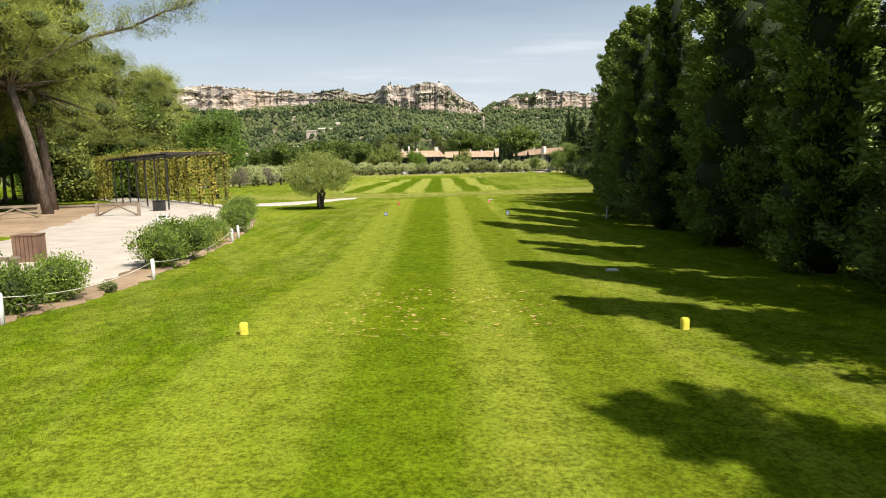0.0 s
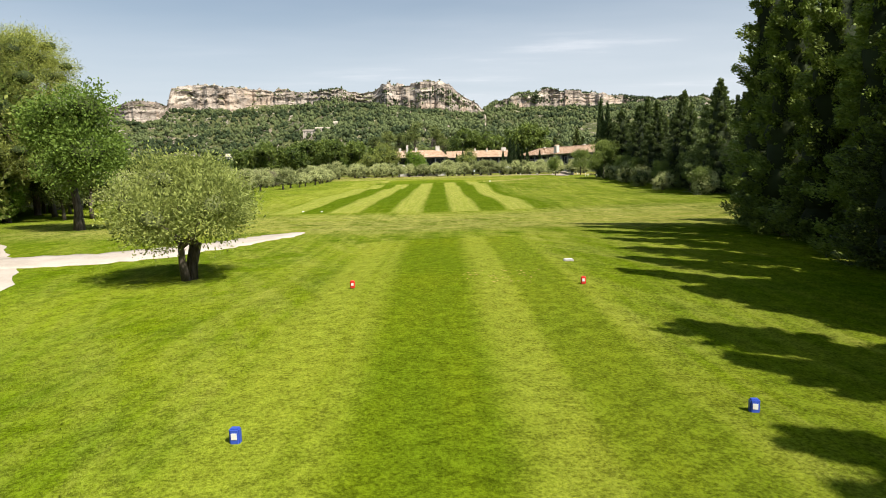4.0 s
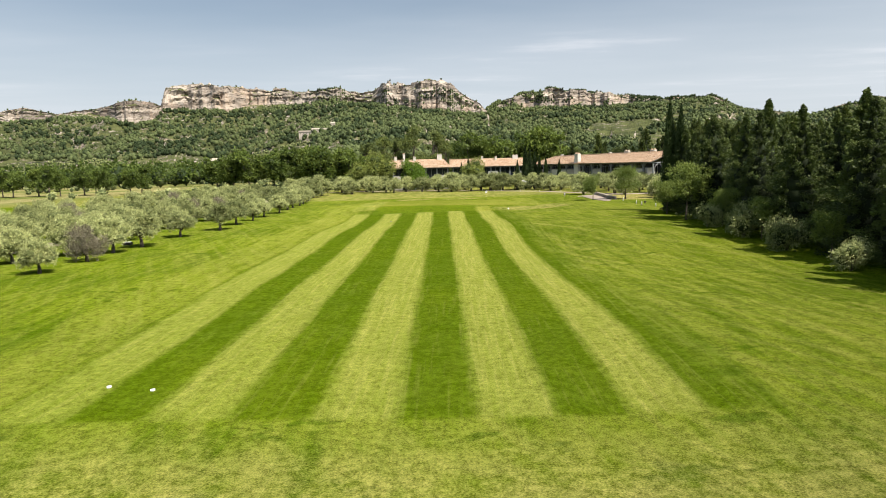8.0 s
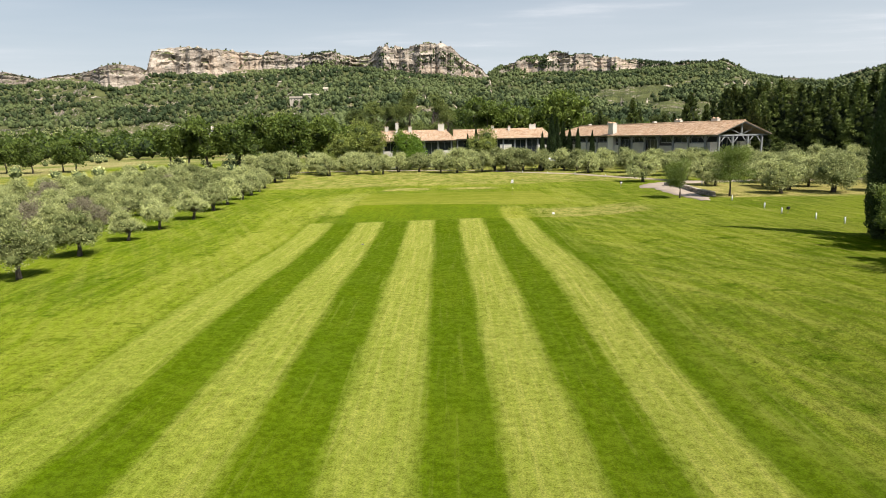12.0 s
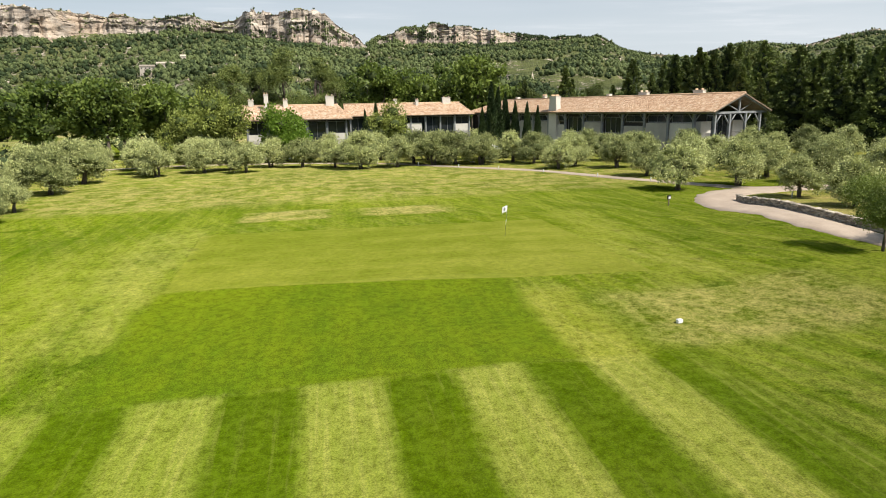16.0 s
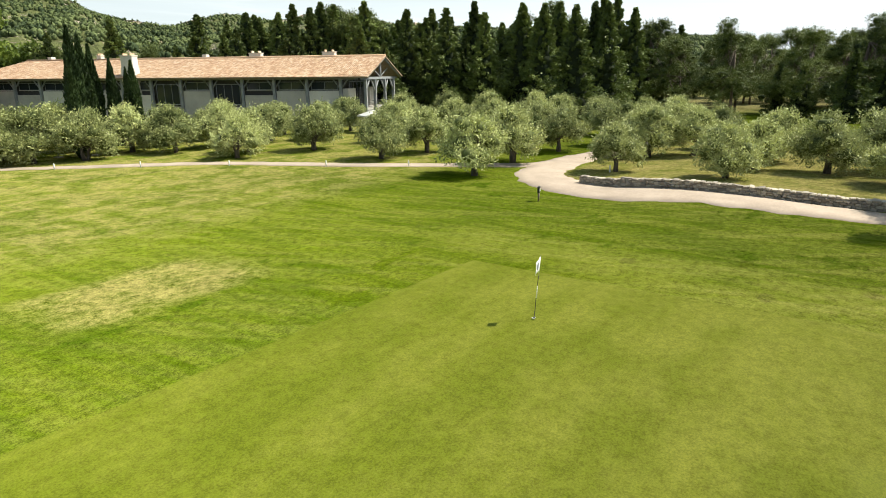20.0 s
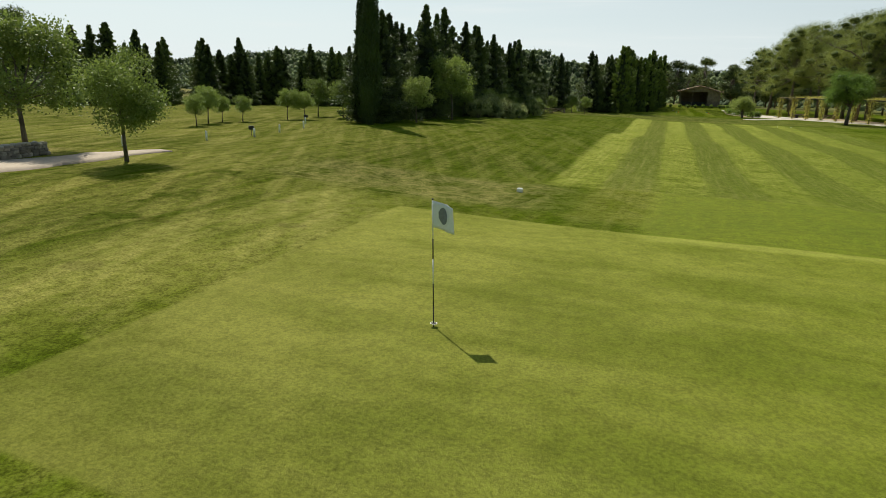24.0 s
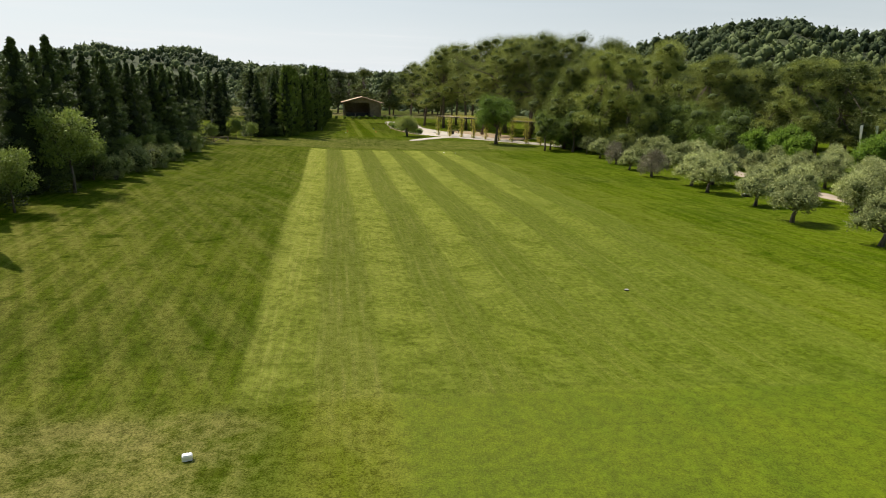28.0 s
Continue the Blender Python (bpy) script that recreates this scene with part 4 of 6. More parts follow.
BACK = [(60, 1.5), (89, 1.3), (105, 1.2), (115, 0.9), (121, 0.8), (125, 0.5), (136, 1.0), (142.7, 1.9), (146, 2.2), (150, 1.9), (155, 1.9), (158, 2.2), (161, 2.9), (164, 2.5), (167.5, 2.9), (170.5, 2.1), (174, 1.7), (177, 1.9), (180, 1.3),
        (186, 1.5), (196, 2.5), (204, 3.7), (210.6, 5.3), (216.5, 6.1), (220.4, 5.0), (222.8, 4.9), (240, 4.5), (270, 3.0), (300, 3.2)]


def hill_back():
    az = np.arange(60, 300.01, 0.5)
    rr = 700 - 250 * np.exp(-((az - 216) / 18) ** 2)
    top = curve(BACK, az)
    s = np.concatenate([np.linspace(0.42, 1.0, 26), [1.06, 1.15, 1.3]])
    pts = np.zeros((len(s), len(az), 3))
    for j, a in enumerate(az):
        sa, ca = math.sin(radians(a)), math.cos(radians(a))
        ht = 9.4 + rr[j] * math.tan(radians(top[j])) - 5.0
        for i, q in enumerate(s):
            k = min(1.0, (q - 0.42) / 0.58)
            h = -3 + (ht + 3) * (k * k * (3 - 2 * k)) + 3.5 * fbm(a * 0.12, q * 6, 4.0) * k
            if q > 1:
                h -= 60 * (q - 1)
            pts[i, j] = (5 + rr[j] * q * sa, 199 + rr[j] * q * ca, h)
    return pts


WOODS_FLOOR = plain("scrub_floor", (0.018, 0.028, 0.010), (0.052, 0.062, 0.024), 0.2, 0.95, 0.0, 0.5, 0.5)
back_pts = hill_back()
tagged(new("hill_2", grid_mesh("hill", back_pts, WOODS_FLOOR)), "wooded rise behind the course", "hill", kind="structure")


def sample_hill(pts, fi, fj):
    i, j = int(fi), int(fj)
    return pts[i, j] + (pts[min(i + 1, len(pts) - 1), j] - pts[i, j]) * (fi - i)


def wood(name, places, sizes, mat, seed, label, per=9, tall=1.15, leaf=(0.16, 0.36), core=1.0):
    """Far trees, too many to count: every one a lump with ragged leaf masses, all in one mesh."""
    rng = np.random.default_rng(seed)
    places, sizes = np.array(places), np.array(sizes)
    n = len(places)
    d = rng.normal(size=(n, per, 3))
    d[..., 2] = np.abs(d[..., 2]) * 0.9 - 0.15
    d /= np.linalg.norm(d, axis=2, keepdims=True)
    sz = sizes[:, None, None]
    pts = places[:, None] + (d * (0.40, 0.40, 0.5 * tall) + (0, 0, 0.45 * tall)) * sz * rng.uniform(0.8, 1.2, (n, per, 1))
    ways = d + rng.normal(size=d.shape) * 0.6
    cores = []
    me = leaves(name, pts.reshape(-1, 3), ways.reshape(-1, 3), (sz[..., 0] * rng.uniform(*leaf, (n, per))).reshape(-1), mat, 0.8, cores, rng)
    # the solid lumps, in a darker colour that stands for shade inside the crowns
    bm = bmesh.new()
    bmesh.ops.create_icosphere(bm, subdivisions=1, radius=1.0)
    cv = np.array([v.co[:] for v in bm.verts])
    cf = np.array([[v.index for v in f.verts] for f in bm.faces])
    bm.free()
    k = len(cv)
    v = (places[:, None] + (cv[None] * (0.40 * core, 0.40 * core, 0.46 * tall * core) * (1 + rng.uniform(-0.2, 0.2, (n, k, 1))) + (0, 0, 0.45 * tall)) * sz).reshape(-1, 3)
    fcs = (cf[None] + (np.arange(n) * k)[:, None, None]).reshape(-1, 3)
    ov = np.zeros((len(me.vertices), 3), np.float32).reshape(-1)
    me.vertices.foreach_get("co", ov)
    ov = ov.reshape(-1, 3)
    ol = np.arange(len(ov))
    out = bpy.data.meshes.new(name)
    out.vertices.add(len(ov) + len(v))
    out.vertices.foreach_set("co", np.concatenate([ov, v]).reshape(-1).astype(np.float32))
    loops = np.concatenate([ol, (fcs + len(ov)).reshape(-1)])
    out.loops.add(len(loops))
    out.loops.foreach_set("vertex_index", loops.astype(np.int32))
    starts = np.concatenate([np.arange(0, len(ol), 4), len(ol) + np.arange(0, len(fcs) * 3, 3)])
    out.polygons.add(len(starts))
    out.polygons.foreach_set("loop_start", starts.astype(np.int32))
    out.materials.append(mat)
    out.materials.append(FAR_SHADE_CORE)
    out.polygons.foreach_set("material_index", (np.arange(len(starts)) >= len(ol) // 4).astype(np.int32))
    out.update()
    bpy.data.meshes.remove(me)
    return tagged(new(name, out), label, "woodland", kind="stuff")

# ---- woods far off ----
rng = np.random.default_rng(11)
front_pts = np.empty(len(hill.data.vertices) * 3, np.float32)
hill.data.vertices.foreach_get("co", front_pts)
front_pts = front_pts.reshape(59, -1, 3)
spots, sizes = [], []
for _ in range(21000):
    i, j = rng.uniform(0, 24), rng.integers(0, front_pts.shape[1])
    p = sample_hill(front_pts, i, j)
    if noise.noise(Vector((p[0] * 0.006, p[1] * 0.006, 5))) > -0.25 - 0.2 * (i > 14) + (0.40 if j < 300 and i < 11 else 0.0):
        spots.append(p + (rng.normal() * 3.0, rng.normal() * 3.0, -0.6))
        sizes.append(rng.uniform(4.5, 9.5))
for _ in range(1700):
    i, j = rng.uniform(24, 57), rng.integers(0, front_pts.shape[1])
    a, b = sample_hill(front_pts, int(i), j), sample_hill(front_pts, min(int(i) + 1, 58), j)
    run = math.hypot(b[0] - a[0], b[1] - a[1])
    if abs(b[2] - a[2]) < 0.55 * run:
        spots.append(a - (0, 0, 0.5))
        sizes.append(rng.uniform(2.2, 5.0))
# scrub that clings to the broken ground below the castle and over the second hill
for lo, hi, r0, r1, n, big in ((-11.5, -6.5, 22, 40, 420, 5.0), (-8.0, 2.5, 22, 36, 900, 5.5), (3.2, 9.0, 24, 56, 800, 7.0), (15.5, 26.0, 24, 56, 1300, 7.0), (5.0, 20.0, 50, 57, 520, 7.5), (9.0, 16.5, 22, 31, 420, 6.5)):
    for _ in range(n):
        j = int((rng.uniform(lo, hi) + 60) / 0.16)
        i = rng.uniform(r0, r1)
        p = sample_hill(front_pts, i, j)
        if noise.noise(Vector((p[0] * 0.02, p[2] * 0.05, 3))) > -0.12:
            spots.append(p - (0, 0, 0.8))
            sizes.append(rng.uniform(0.5, 1.0) * big)
grove, grove_sizes = [], []
for _ in range(5200):
    i, j = rng.uniform(0.3, 11), int((rng.uniform(-42, -12) + 60) / 0.16)
    p = sample_hill(front_pts, i, j)
    if math.sin(p[1] * 0.30 + p[0] * 0.06) > -0.1 and noise.noise(Vector((p[0] * 0.008, p[1] * 0.016, 9))) > -0.12:
        grove.append(p - (0, 0, 0.3))
        grove_sizes.append(rng.uniform(3.0, 4.6))
wood("far_olive_terraces", grove, grove_sizes, OLIVE_LEAF, 15, "grey-green olive rows on the low terraces", 16, 0.85, leaf=(0.16, 0.34))
wood("hillside_wood", spots, sizes, FAR_LEAF, 5, "dark green pines and scrub on the slope below the crag", 15, 1.0)
spots, sizes = [], []
for _ in range(13000):
    i, j = rng.uniform(0, 27), rng.integers(0, back_pts.shape[1])
    spots.append(sample_hill(back_pts, i, j) + (rng.normal() * 3.5, rng.normal() * 3.5, -0.5))
    sizes.append(rng.uniform(3.6, 6.6))
wood("rear_wood", spots, sizes, FAR_LEAF, 6, "pine wood on the rise behind the course", 15)
# plain between the grove and the foot of the slope
spots, sizes = [], []
for _ in range(1700):
    x, y = rng.uniform(-420, -50), rng.uniform(150, 640)
    row = math.sin(y * 0.42 + 0.05 * x)
    if row > 0.2 and noise.noise(Vector((x * 0.012, y * 0.012, 2))) > -0.1:
        spots.append((x, y, ground(x, y) - 0.3))
        sizes.append(rng.uniform(2.4, 4.2))
wood("far_olive_rows", spots, sizes, OLIVE_LEAF, 7, "rows of grey-green olive trees on the plain", 60, 0.85, leaf=(0.10, 0.24))
spots, sizes = [], []
for _ in range(700):
    x, y = rng.uniform(-260, 420), rng.uniform(390, 620)
    spots.append((x, y, ground(x, y) - 0.3))
    sizes.append(rng.uniform(7, 13))
wood("plain_wood", spots, sizes, BROAD_LEAF, 8, "dark green trees in belts on the plain", 150, leaf=(0.09, 0.20), core=0.82)

# ---- tree kinds ----
OLIVES = [olive_kind(100 + i) for i in range(5)]
BUSH_OLIVES = [olive_kind(130 + i, low=0.29, dense=1.1) for i in range(3)]
HIGH_OLIVES = [olive_kind(110 + i, low=0.38, dense=0.8) for i in range(3)]
OLIVE_GREY = olive_kind(121, BARE_LEAF, 0.75, core=0.0)
HERO_OLIVE = olive_kind(140, HERO_LEAF, dense=3.6, leaf=(0.055, 0.14), core=0.30, low=0.40)
CONIFERS = [conifer_kind(200 + i, 12.4, 3.7 + 0.35 * (i % 3), n=36000, size=(0.11, 0.29), shape=0.92 + 0.12 * (i % 2), inner=0.48, ragged=0.26) for i in range(5)]
FAR_CONIFERS = [conifer_kind(210 + i, 13.0, 3.7 + 0.3 * (i % 3), FAR_CONIFER_LEAF, n=20000, size=(0.24, 0.50), shape=0.90, inner=0.5, ragged=0.24) for i in range(4)]
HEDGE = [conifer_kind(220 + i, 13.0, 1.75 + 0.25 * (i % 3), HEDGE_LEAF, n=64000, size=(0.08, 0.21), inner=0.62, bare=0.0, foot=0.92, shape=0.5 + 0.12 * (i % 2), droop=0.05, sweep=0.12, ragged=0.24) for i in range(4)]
COLUMNS = [column_kind(240 + i, 9.0, 0.75) for i in range(2)]
TALL_COLUMN = column_kind(250, 15.0, 0.95, 12000, (0.14, 0.34))
YARD_PINES = [pine_kind(255 + i, 22.0, 6.4, YARD_PINE_LEAF, clumps=2600, lean=l, low=0.34, leaf=(0.22, 0.46), slim=0.09) for i, l in enumerate((-0.10, 0.05))]
FAR_BROADS = [broad_kind(285 + i, 12.0, 5.2, clumps=190, leaf=(0.38, 0.85)) for i in range(3)]
FAR_PINES = [pine_kind(270 + i, 15.0, 4.4, lean=l, low=0.17, clumps=1000, leaf=(0.17, 0.38)) for i, l in enumerate((0.0, 0.05, -0.04))]
BROADS = [broad_kind(280 + i, 12.0, 5.2) for i in range(3)]
SCREEN_OAK = broad_kind(290, 8.0, 4.4, OAK_LEAF, bare=0.05, clumps=300, leaf=(0.2, 0.45))
LIMES = [broad_kind(300 + i, 4.6, 1.75, LIME_LEAF, 300, 14, 0.26, (0.07, 0.17), False, 0.016) for i in range(2)]
LIME_OAK = broad_kind(291, 8.4, 4.2, foliage("bright_leaf", (0.08, 0.15, 0.016), (0.27, 0.40, 0.06), 0.55), 330, 14, 0.05, (0.25, 0.5))
SAPLINGS = [broad_kind(310 + i, 4.6, 2.1, LIME_LEAF, 560, 15, 0.30, (0.06, 0.14), False, 0.018) for i in range(2)]
SHRUBS = [shrub_kind(320 + i, 1.5, 0.95) for i in range(3)]
LOW_SHRUBS = [shrub_kind(330, 1.0, 0.8, VINE_LEAF, 260), shrub_kind(331, 1.0, 0.7, OLIVE_LEAF, 260)]
FULL_PINES = [pine_kind(265 + i, 16.5, 5.2, YARD_PINE_LEAF, clumps=2200, low=0.2, leaf=(0.18, 0.40), slim=0.12) for i in range(2)]
UNDERGROWTH = [shrub_kind(340 + i, 1.7, 1.0, OLIVE_LEAF, 420, 13, (0.05, 0.12)) for i in range(2)]
rng = np.random.default_rng(12)


def olive(x, y, s=1.0, grey=False, tall=1.0, young=False, bushy=False):
    kind = OLIVE_GREY if grey else BUSH_OLIVES[int(rng.integers(0, 3))] if bushy else HIGH_OLIVES[int(rng.integers(0, 3))] if young else OLIVES[int(rng.integers(0, 5))]
    return plant("olive_tree", kind, x, y, s * rng.uniform(0.92, 1.08), rng.uniform(0, 360),
                 "bare grey olive tree on the turf" if grey else "silvery green olive tree with a forked trunk", group="olive grove", tall=tall)


# the single tree by the path and the grove along the fairway
plant("olive_tree", HERO_OLIVE, -9.66, 60.8, 1.2, 40, "round silvery olive tree with a short forked trunk at the path")
for i, (x, y) in enumerate([(-36.5, 98), (-35.5, 106), (-34.2, 115), (-33.0, 121.5), (-33.0, 128), (-34.4, 134.5), (-33.6, 139), (-33.4, 147.5), (-31.3, 155), (-32.0, 163), (-32.3, 171),
                            (-32.6, 178), (-32.0, 185), (-32.2, 192), (-33.0, 199.5), (-33.7, 207), (-34.4, 214), (-35.2, 220.5), (-36.2, 227)]):
    olive(x, y, rng.uniform(0.74, 1.0), grey=i in (2, 4), young=True)
for x0, y0, y1 in ((-39.5, 92, 236), (-42.6, 106, 240), (-50, 112, 250), (-57, 112, 250), (-63, 120, 256)):
    for y in np.arange(y0, y1, 6.0):
        olive(x0 + rng.normal() * 0.9, y + rng.normal() * 1.2, rng.uniform(0.82, 1.08), grey=rng.uniform() < 0.06)
# along the far edge and in front of the houses
for x, y in [(-38, 240), (-38, 250), (-33, 261), (-27.5, 268), (-21, 262), (-15, 265), (-14.5, 274), (-5, 260), (-6, 271), (4.5, 257.5), (3, 271), (13.5, 263), (11, 268), (17.5, 255.5), (20, 264), (-44, 256), (-49, 262), (-30, 255.5), (-24, 259), (-18, 257), (-10, 262.5), (0.5, 264), (8, 262), (-1, 256.5), (10.5, 258.5), (14, 258), (-27, 274), (-35, 268), (-42, 266)]:
    olive(x, y, rng.uniform(1.25, 1.5), tall=0.95, bushy=True)
for x, y in [(23.2, 257.5), (25, 252.8), (25.6, 243.4), (30, 252), (33, 240.8), (32.4, 231.4), (38, 230.3), (29.5, 219.4), (36.8, 220), (45.5, 219.7), (36.4, 210.6), (45.7, 211.2), (47.9, 208), (34.2, 202.2),
             (40.6, 201.6), (46.7, 201.2), (51.6, 194), (44.9, 192.8), (38.2, 192.2), (41.5, 196.8), (54, 207), (58.4, 212.1), (65, 214), (42, 238), (40, 247), (48, 242), (47, 232), (52, 225), (58, 231), (64, 238), (70, 226), (62, 222), (56, 240), (72, 244), (80, 235), (60, 217), (36, 251), (34, 259), (42, 256), (50, 252), (57, 248), (66, 230), (53, 217), (44, 225), (75, 238), (78, 222), (29, 246), (28, 259), (38, 263), (46, 262), (54, 258), (62, 253), (70, 250)]:
    olive(x, y, rng.uniform(1.02, 1.24), tall=0.98)

# the tall hedge beside the tees, and the wood along the right of the fairway
for i, y in enumerate(np.arange(-6, 50, 2.9)):
    if 13.2 < y < 17.0:
        continue
    x = 11.0 + 0.02 * (y - 30) + rng.normal() * 0.25 + (0.75 if i % 2 else -0.35)
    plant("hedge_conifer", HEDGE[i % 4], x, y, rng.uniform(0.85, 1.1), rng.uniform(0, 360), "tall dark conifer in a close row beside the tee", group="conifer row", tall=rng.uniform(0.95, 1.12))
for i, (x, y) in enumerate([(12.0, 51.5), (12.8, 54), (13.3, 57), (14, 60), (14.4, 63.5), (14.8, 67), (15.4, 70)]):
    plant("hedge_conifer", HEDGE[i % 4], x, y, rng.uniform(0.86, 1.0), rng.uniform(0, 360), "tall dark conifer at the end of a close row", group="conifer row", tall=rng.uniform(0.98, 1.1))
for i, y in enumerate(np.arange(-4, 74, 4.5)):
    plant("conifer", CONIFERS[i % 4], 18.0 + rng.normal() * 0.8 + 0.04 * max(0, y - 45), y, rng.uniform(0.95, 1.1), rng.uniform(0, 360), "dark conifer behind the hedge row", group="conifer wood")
for row, x0 in enumerate((29.8, 34.8, 40.5)):
    for i, y in enumerate(np.arange(78 + 2 * row, 160 - 10 * row, 3.5)):
        plant("conifer", CONIFERS[int(rng.integers(0, 5))], x0 + rng.normal() * 0.8 + (2.5 if y < 95 else 0), y + rng.normal() * 0.7, rng.uniform(0.77, 1.02), rng.uniform(0, 360),
              "dark green conifer with drooping branches", group="conifer wood")
plant("columnar_cypress", TALL_COLUMN, 28.6, 160.2, 1.0, 0, "tall narrow dark cypress at the corner of the wood", group="cypresses")
plant("columnar_cypress", TALL_COLUMN, 29.7, 159.2, 0.95, 80, "tall narrow dark cypress at the corner of the wood", group="cypresses")
for x, y, s in [(25.9, 146.2, 1.6), (27.0, 139, 0.95), (26.6, 130, 0.9), (27.4, 121, 0.85), (26.5, 154.5, 1.05), (27.8, 112.5, 0.8), (25.5, 104, 0.7), (26.5, 88, 0.8), (24, 78, 0.75), (21, 80.5, 0.8)]:
    plant("young_tree", LIMES[int(rng.integers(0, 2))], x, y, s, rng.uniform(0, 360), "small light green broadleaf tree at the wood's edge", group="young trees")
# right-hand lawn: young trees, the oak and the sapling
plant("sapling", SAPLINGS[0], 25.1, 190.3, 1.02, 30, "slender light green young tree on the turf", group="young trees")
plant("oak", SAPLINGS[1], 31.1, 190.4, 1.45, 10, "young tree with an upright trunk beside the wall", group="young trees", tall=0.88)
for x, y, s in [(38.8, 170.5, 0.6), (39.8, 168, 0.75), (40, 166, 0.55), (39, 164.5, 0.55), (38.2, 158.8, 0.7), (36.9, 157.9, 0.65), (38.6, 152.6, 0.85), (35.4, 152.9, 0.95)]:
    plant("young_tree", LIMES[int(rng.integers(0, 2))], x, y, s, rng.uniform(0, 360), "slender young tree on the far lawn", group="young trees")
# wood beyond the right-hand lawn and behind the long house
for x, y in [(76, 120), (74, 128), (75, 136), (76, 144), (78, 152), (80, 160), (83, 168), (86, 176), (90, 184), (94, 192), (98, 200), (104, 207), (82, 140), (86, 150), (90, 160), (95, 170), (100, 180), (105, 190), (72, 112), (68, 104), (62, 98), (56, 92), (50, 86), (79, 132), (81, 146), (84, 156), (88, 166), (92, 175), (96, 186), (101, 195), (73, 121), (70, 110), (66, 101), (108, 202), (112, 212), (76, 126), (79, 139), (85, 162), (93, 180), (99, 190)]:
    plant("conifer", FAR_CONIFERS[int(rng.integers(0, 4))], x + rng.normal(), y + rng.normal(), rng.uniform(0.55, 0.85), rng.uniform(0, 360), "dark green conifer beyond the lawn", group="conifer wood")
for i in range(80):
    x, y = rng.uniform(72, 150), rng.uniform(232, 330)
    if x > 78 or y > 285:
        kind, name = (FAR_CONIFERS[int(rng.integers(0, 4))], "conifer") if rng.uniform() < 0.86 else (FAR_PINES[int(rng.integers(0, 3))], "pine")
        plant(name, kind, x, y, rng.uniform(1.3, 1.65), rng.uniform(0, 360), f"tall dark green {name} behind the long house", group="wood by the house")
for i in range(120):
    x, y = rng.uniform(104, 190), rng.uniform(130, 262)
    plant("pine", FAR_PINES[int(rng.integers(0, 3))], x, y, rng.uniform(0.88, 1.08), rng.uniform(0, 360), "tall pine with a dark green crown", group="wood by the house")
# behind the houses
for x, y, s in [(-60, 294, 1.25), (-53, 300, 1.3), (-47, 291, 1.25), (-41, 300, 1.3), (-35, 294, 1.15), (-66, 303, 1.25), (-73, 296, 1.25), (-80, 300, 1.2), (-30, 302, 1.0), (-88, 306, 1.15), (8, 348, 1.75), (15, 354, 1.8), (22, 348, 1.6), (31, 352, 1.9), (38, 350, 1.95), (45, 354, 1.8), (1, 350, 1.5), (-50, 310, 1.3), (52, 348, 1.3)]:
    plant("broadleaf_tree", FAR_BROADS[int(rng.integers(0, 3))], x, y, s, rng.uniform(0, 360), "large dark green broadleaf tree behind the houses", group="trees behind the houses")
for x, y, s in [(-29, 325, 1.45), (-22, 330, 1.4), (-15.5, 325, 1.6), (-9, 330, 1.5), (-35, 334, 1.3), (-3, 336, 1.3), (64, 322, 0.9), (72, 332, 1.0), (50, 334, 1.0)]:
    plant("pine", FAR_PINES[int(rng.integers(0, 3))], x, y, s, rng.uniform(0, 360), "broad green pine behind the houses", group="trees behind the houses")
for x, y, s in [(48, 330, 1.2), (56.5, 322, 1.45), (60, 326, 1.2), (88, 328, 1.55), (93, 322, 1.6), (70, 322, 1.05), (78, 316, 1.25)]:
    plant("conifer", FAR_CONIFERS[int(rng.integers(0, 4))], x, y, s, rng.uniform(0, 360), "dark spire of a conifer behind the long house", group="trees behind the houses")
plant("oak", SCREEN_OAK, -26.0, 277, 1.5, 20, "dense round green oak beside the house", group="trees before the houses")
plant("oak", SCREEN_OAK, -33.0, 281, 1.1, 90, "dense round green oak beside the house", group="trees before the houses")
plant("broadleaf_tree", LIME_OAK, -13.0, 275.5, 1.3, 120, "bright green spreading tree before the house", group="trees before the houses")
for x, y, s in [(-36.5, 89, 0.6), (-40, 92.5, 0.68), (-44.5, 97, 0.65), (-38, 84, 0.72), (-42.5, 87, 0.75)]:
    plant("broadleaf_tree", LIME_OAK, x, y, s, rng.uniform(0, 360), "bright green low tree at the edge of the grove", group="trees by the pergola")
plant("oak", SCREEN_OAK, 8.4, 291, 1.22, 200, "dense round dark green oak between the houses", group="trees before the houses")
for x, y, s in [(18.2, 257.6, 0.95), (21.2, 263.5, 1.4), (22.6, 264.5, 1.3), (24.3, 266, 1.22), (25.6, 264.5, 1.05), (27.3, 263.2, 1.02), (33.5, 276, 0.95), (2.6, 303, 0.95), (5.2, 305, 1.15)]:
    plant("columnar_cypress", COLUMNS[int(rng.integers(0, 2))], x, y, s, rng.uniform(0, 360), "narrow dark green cypress before the house", group="cypresses")
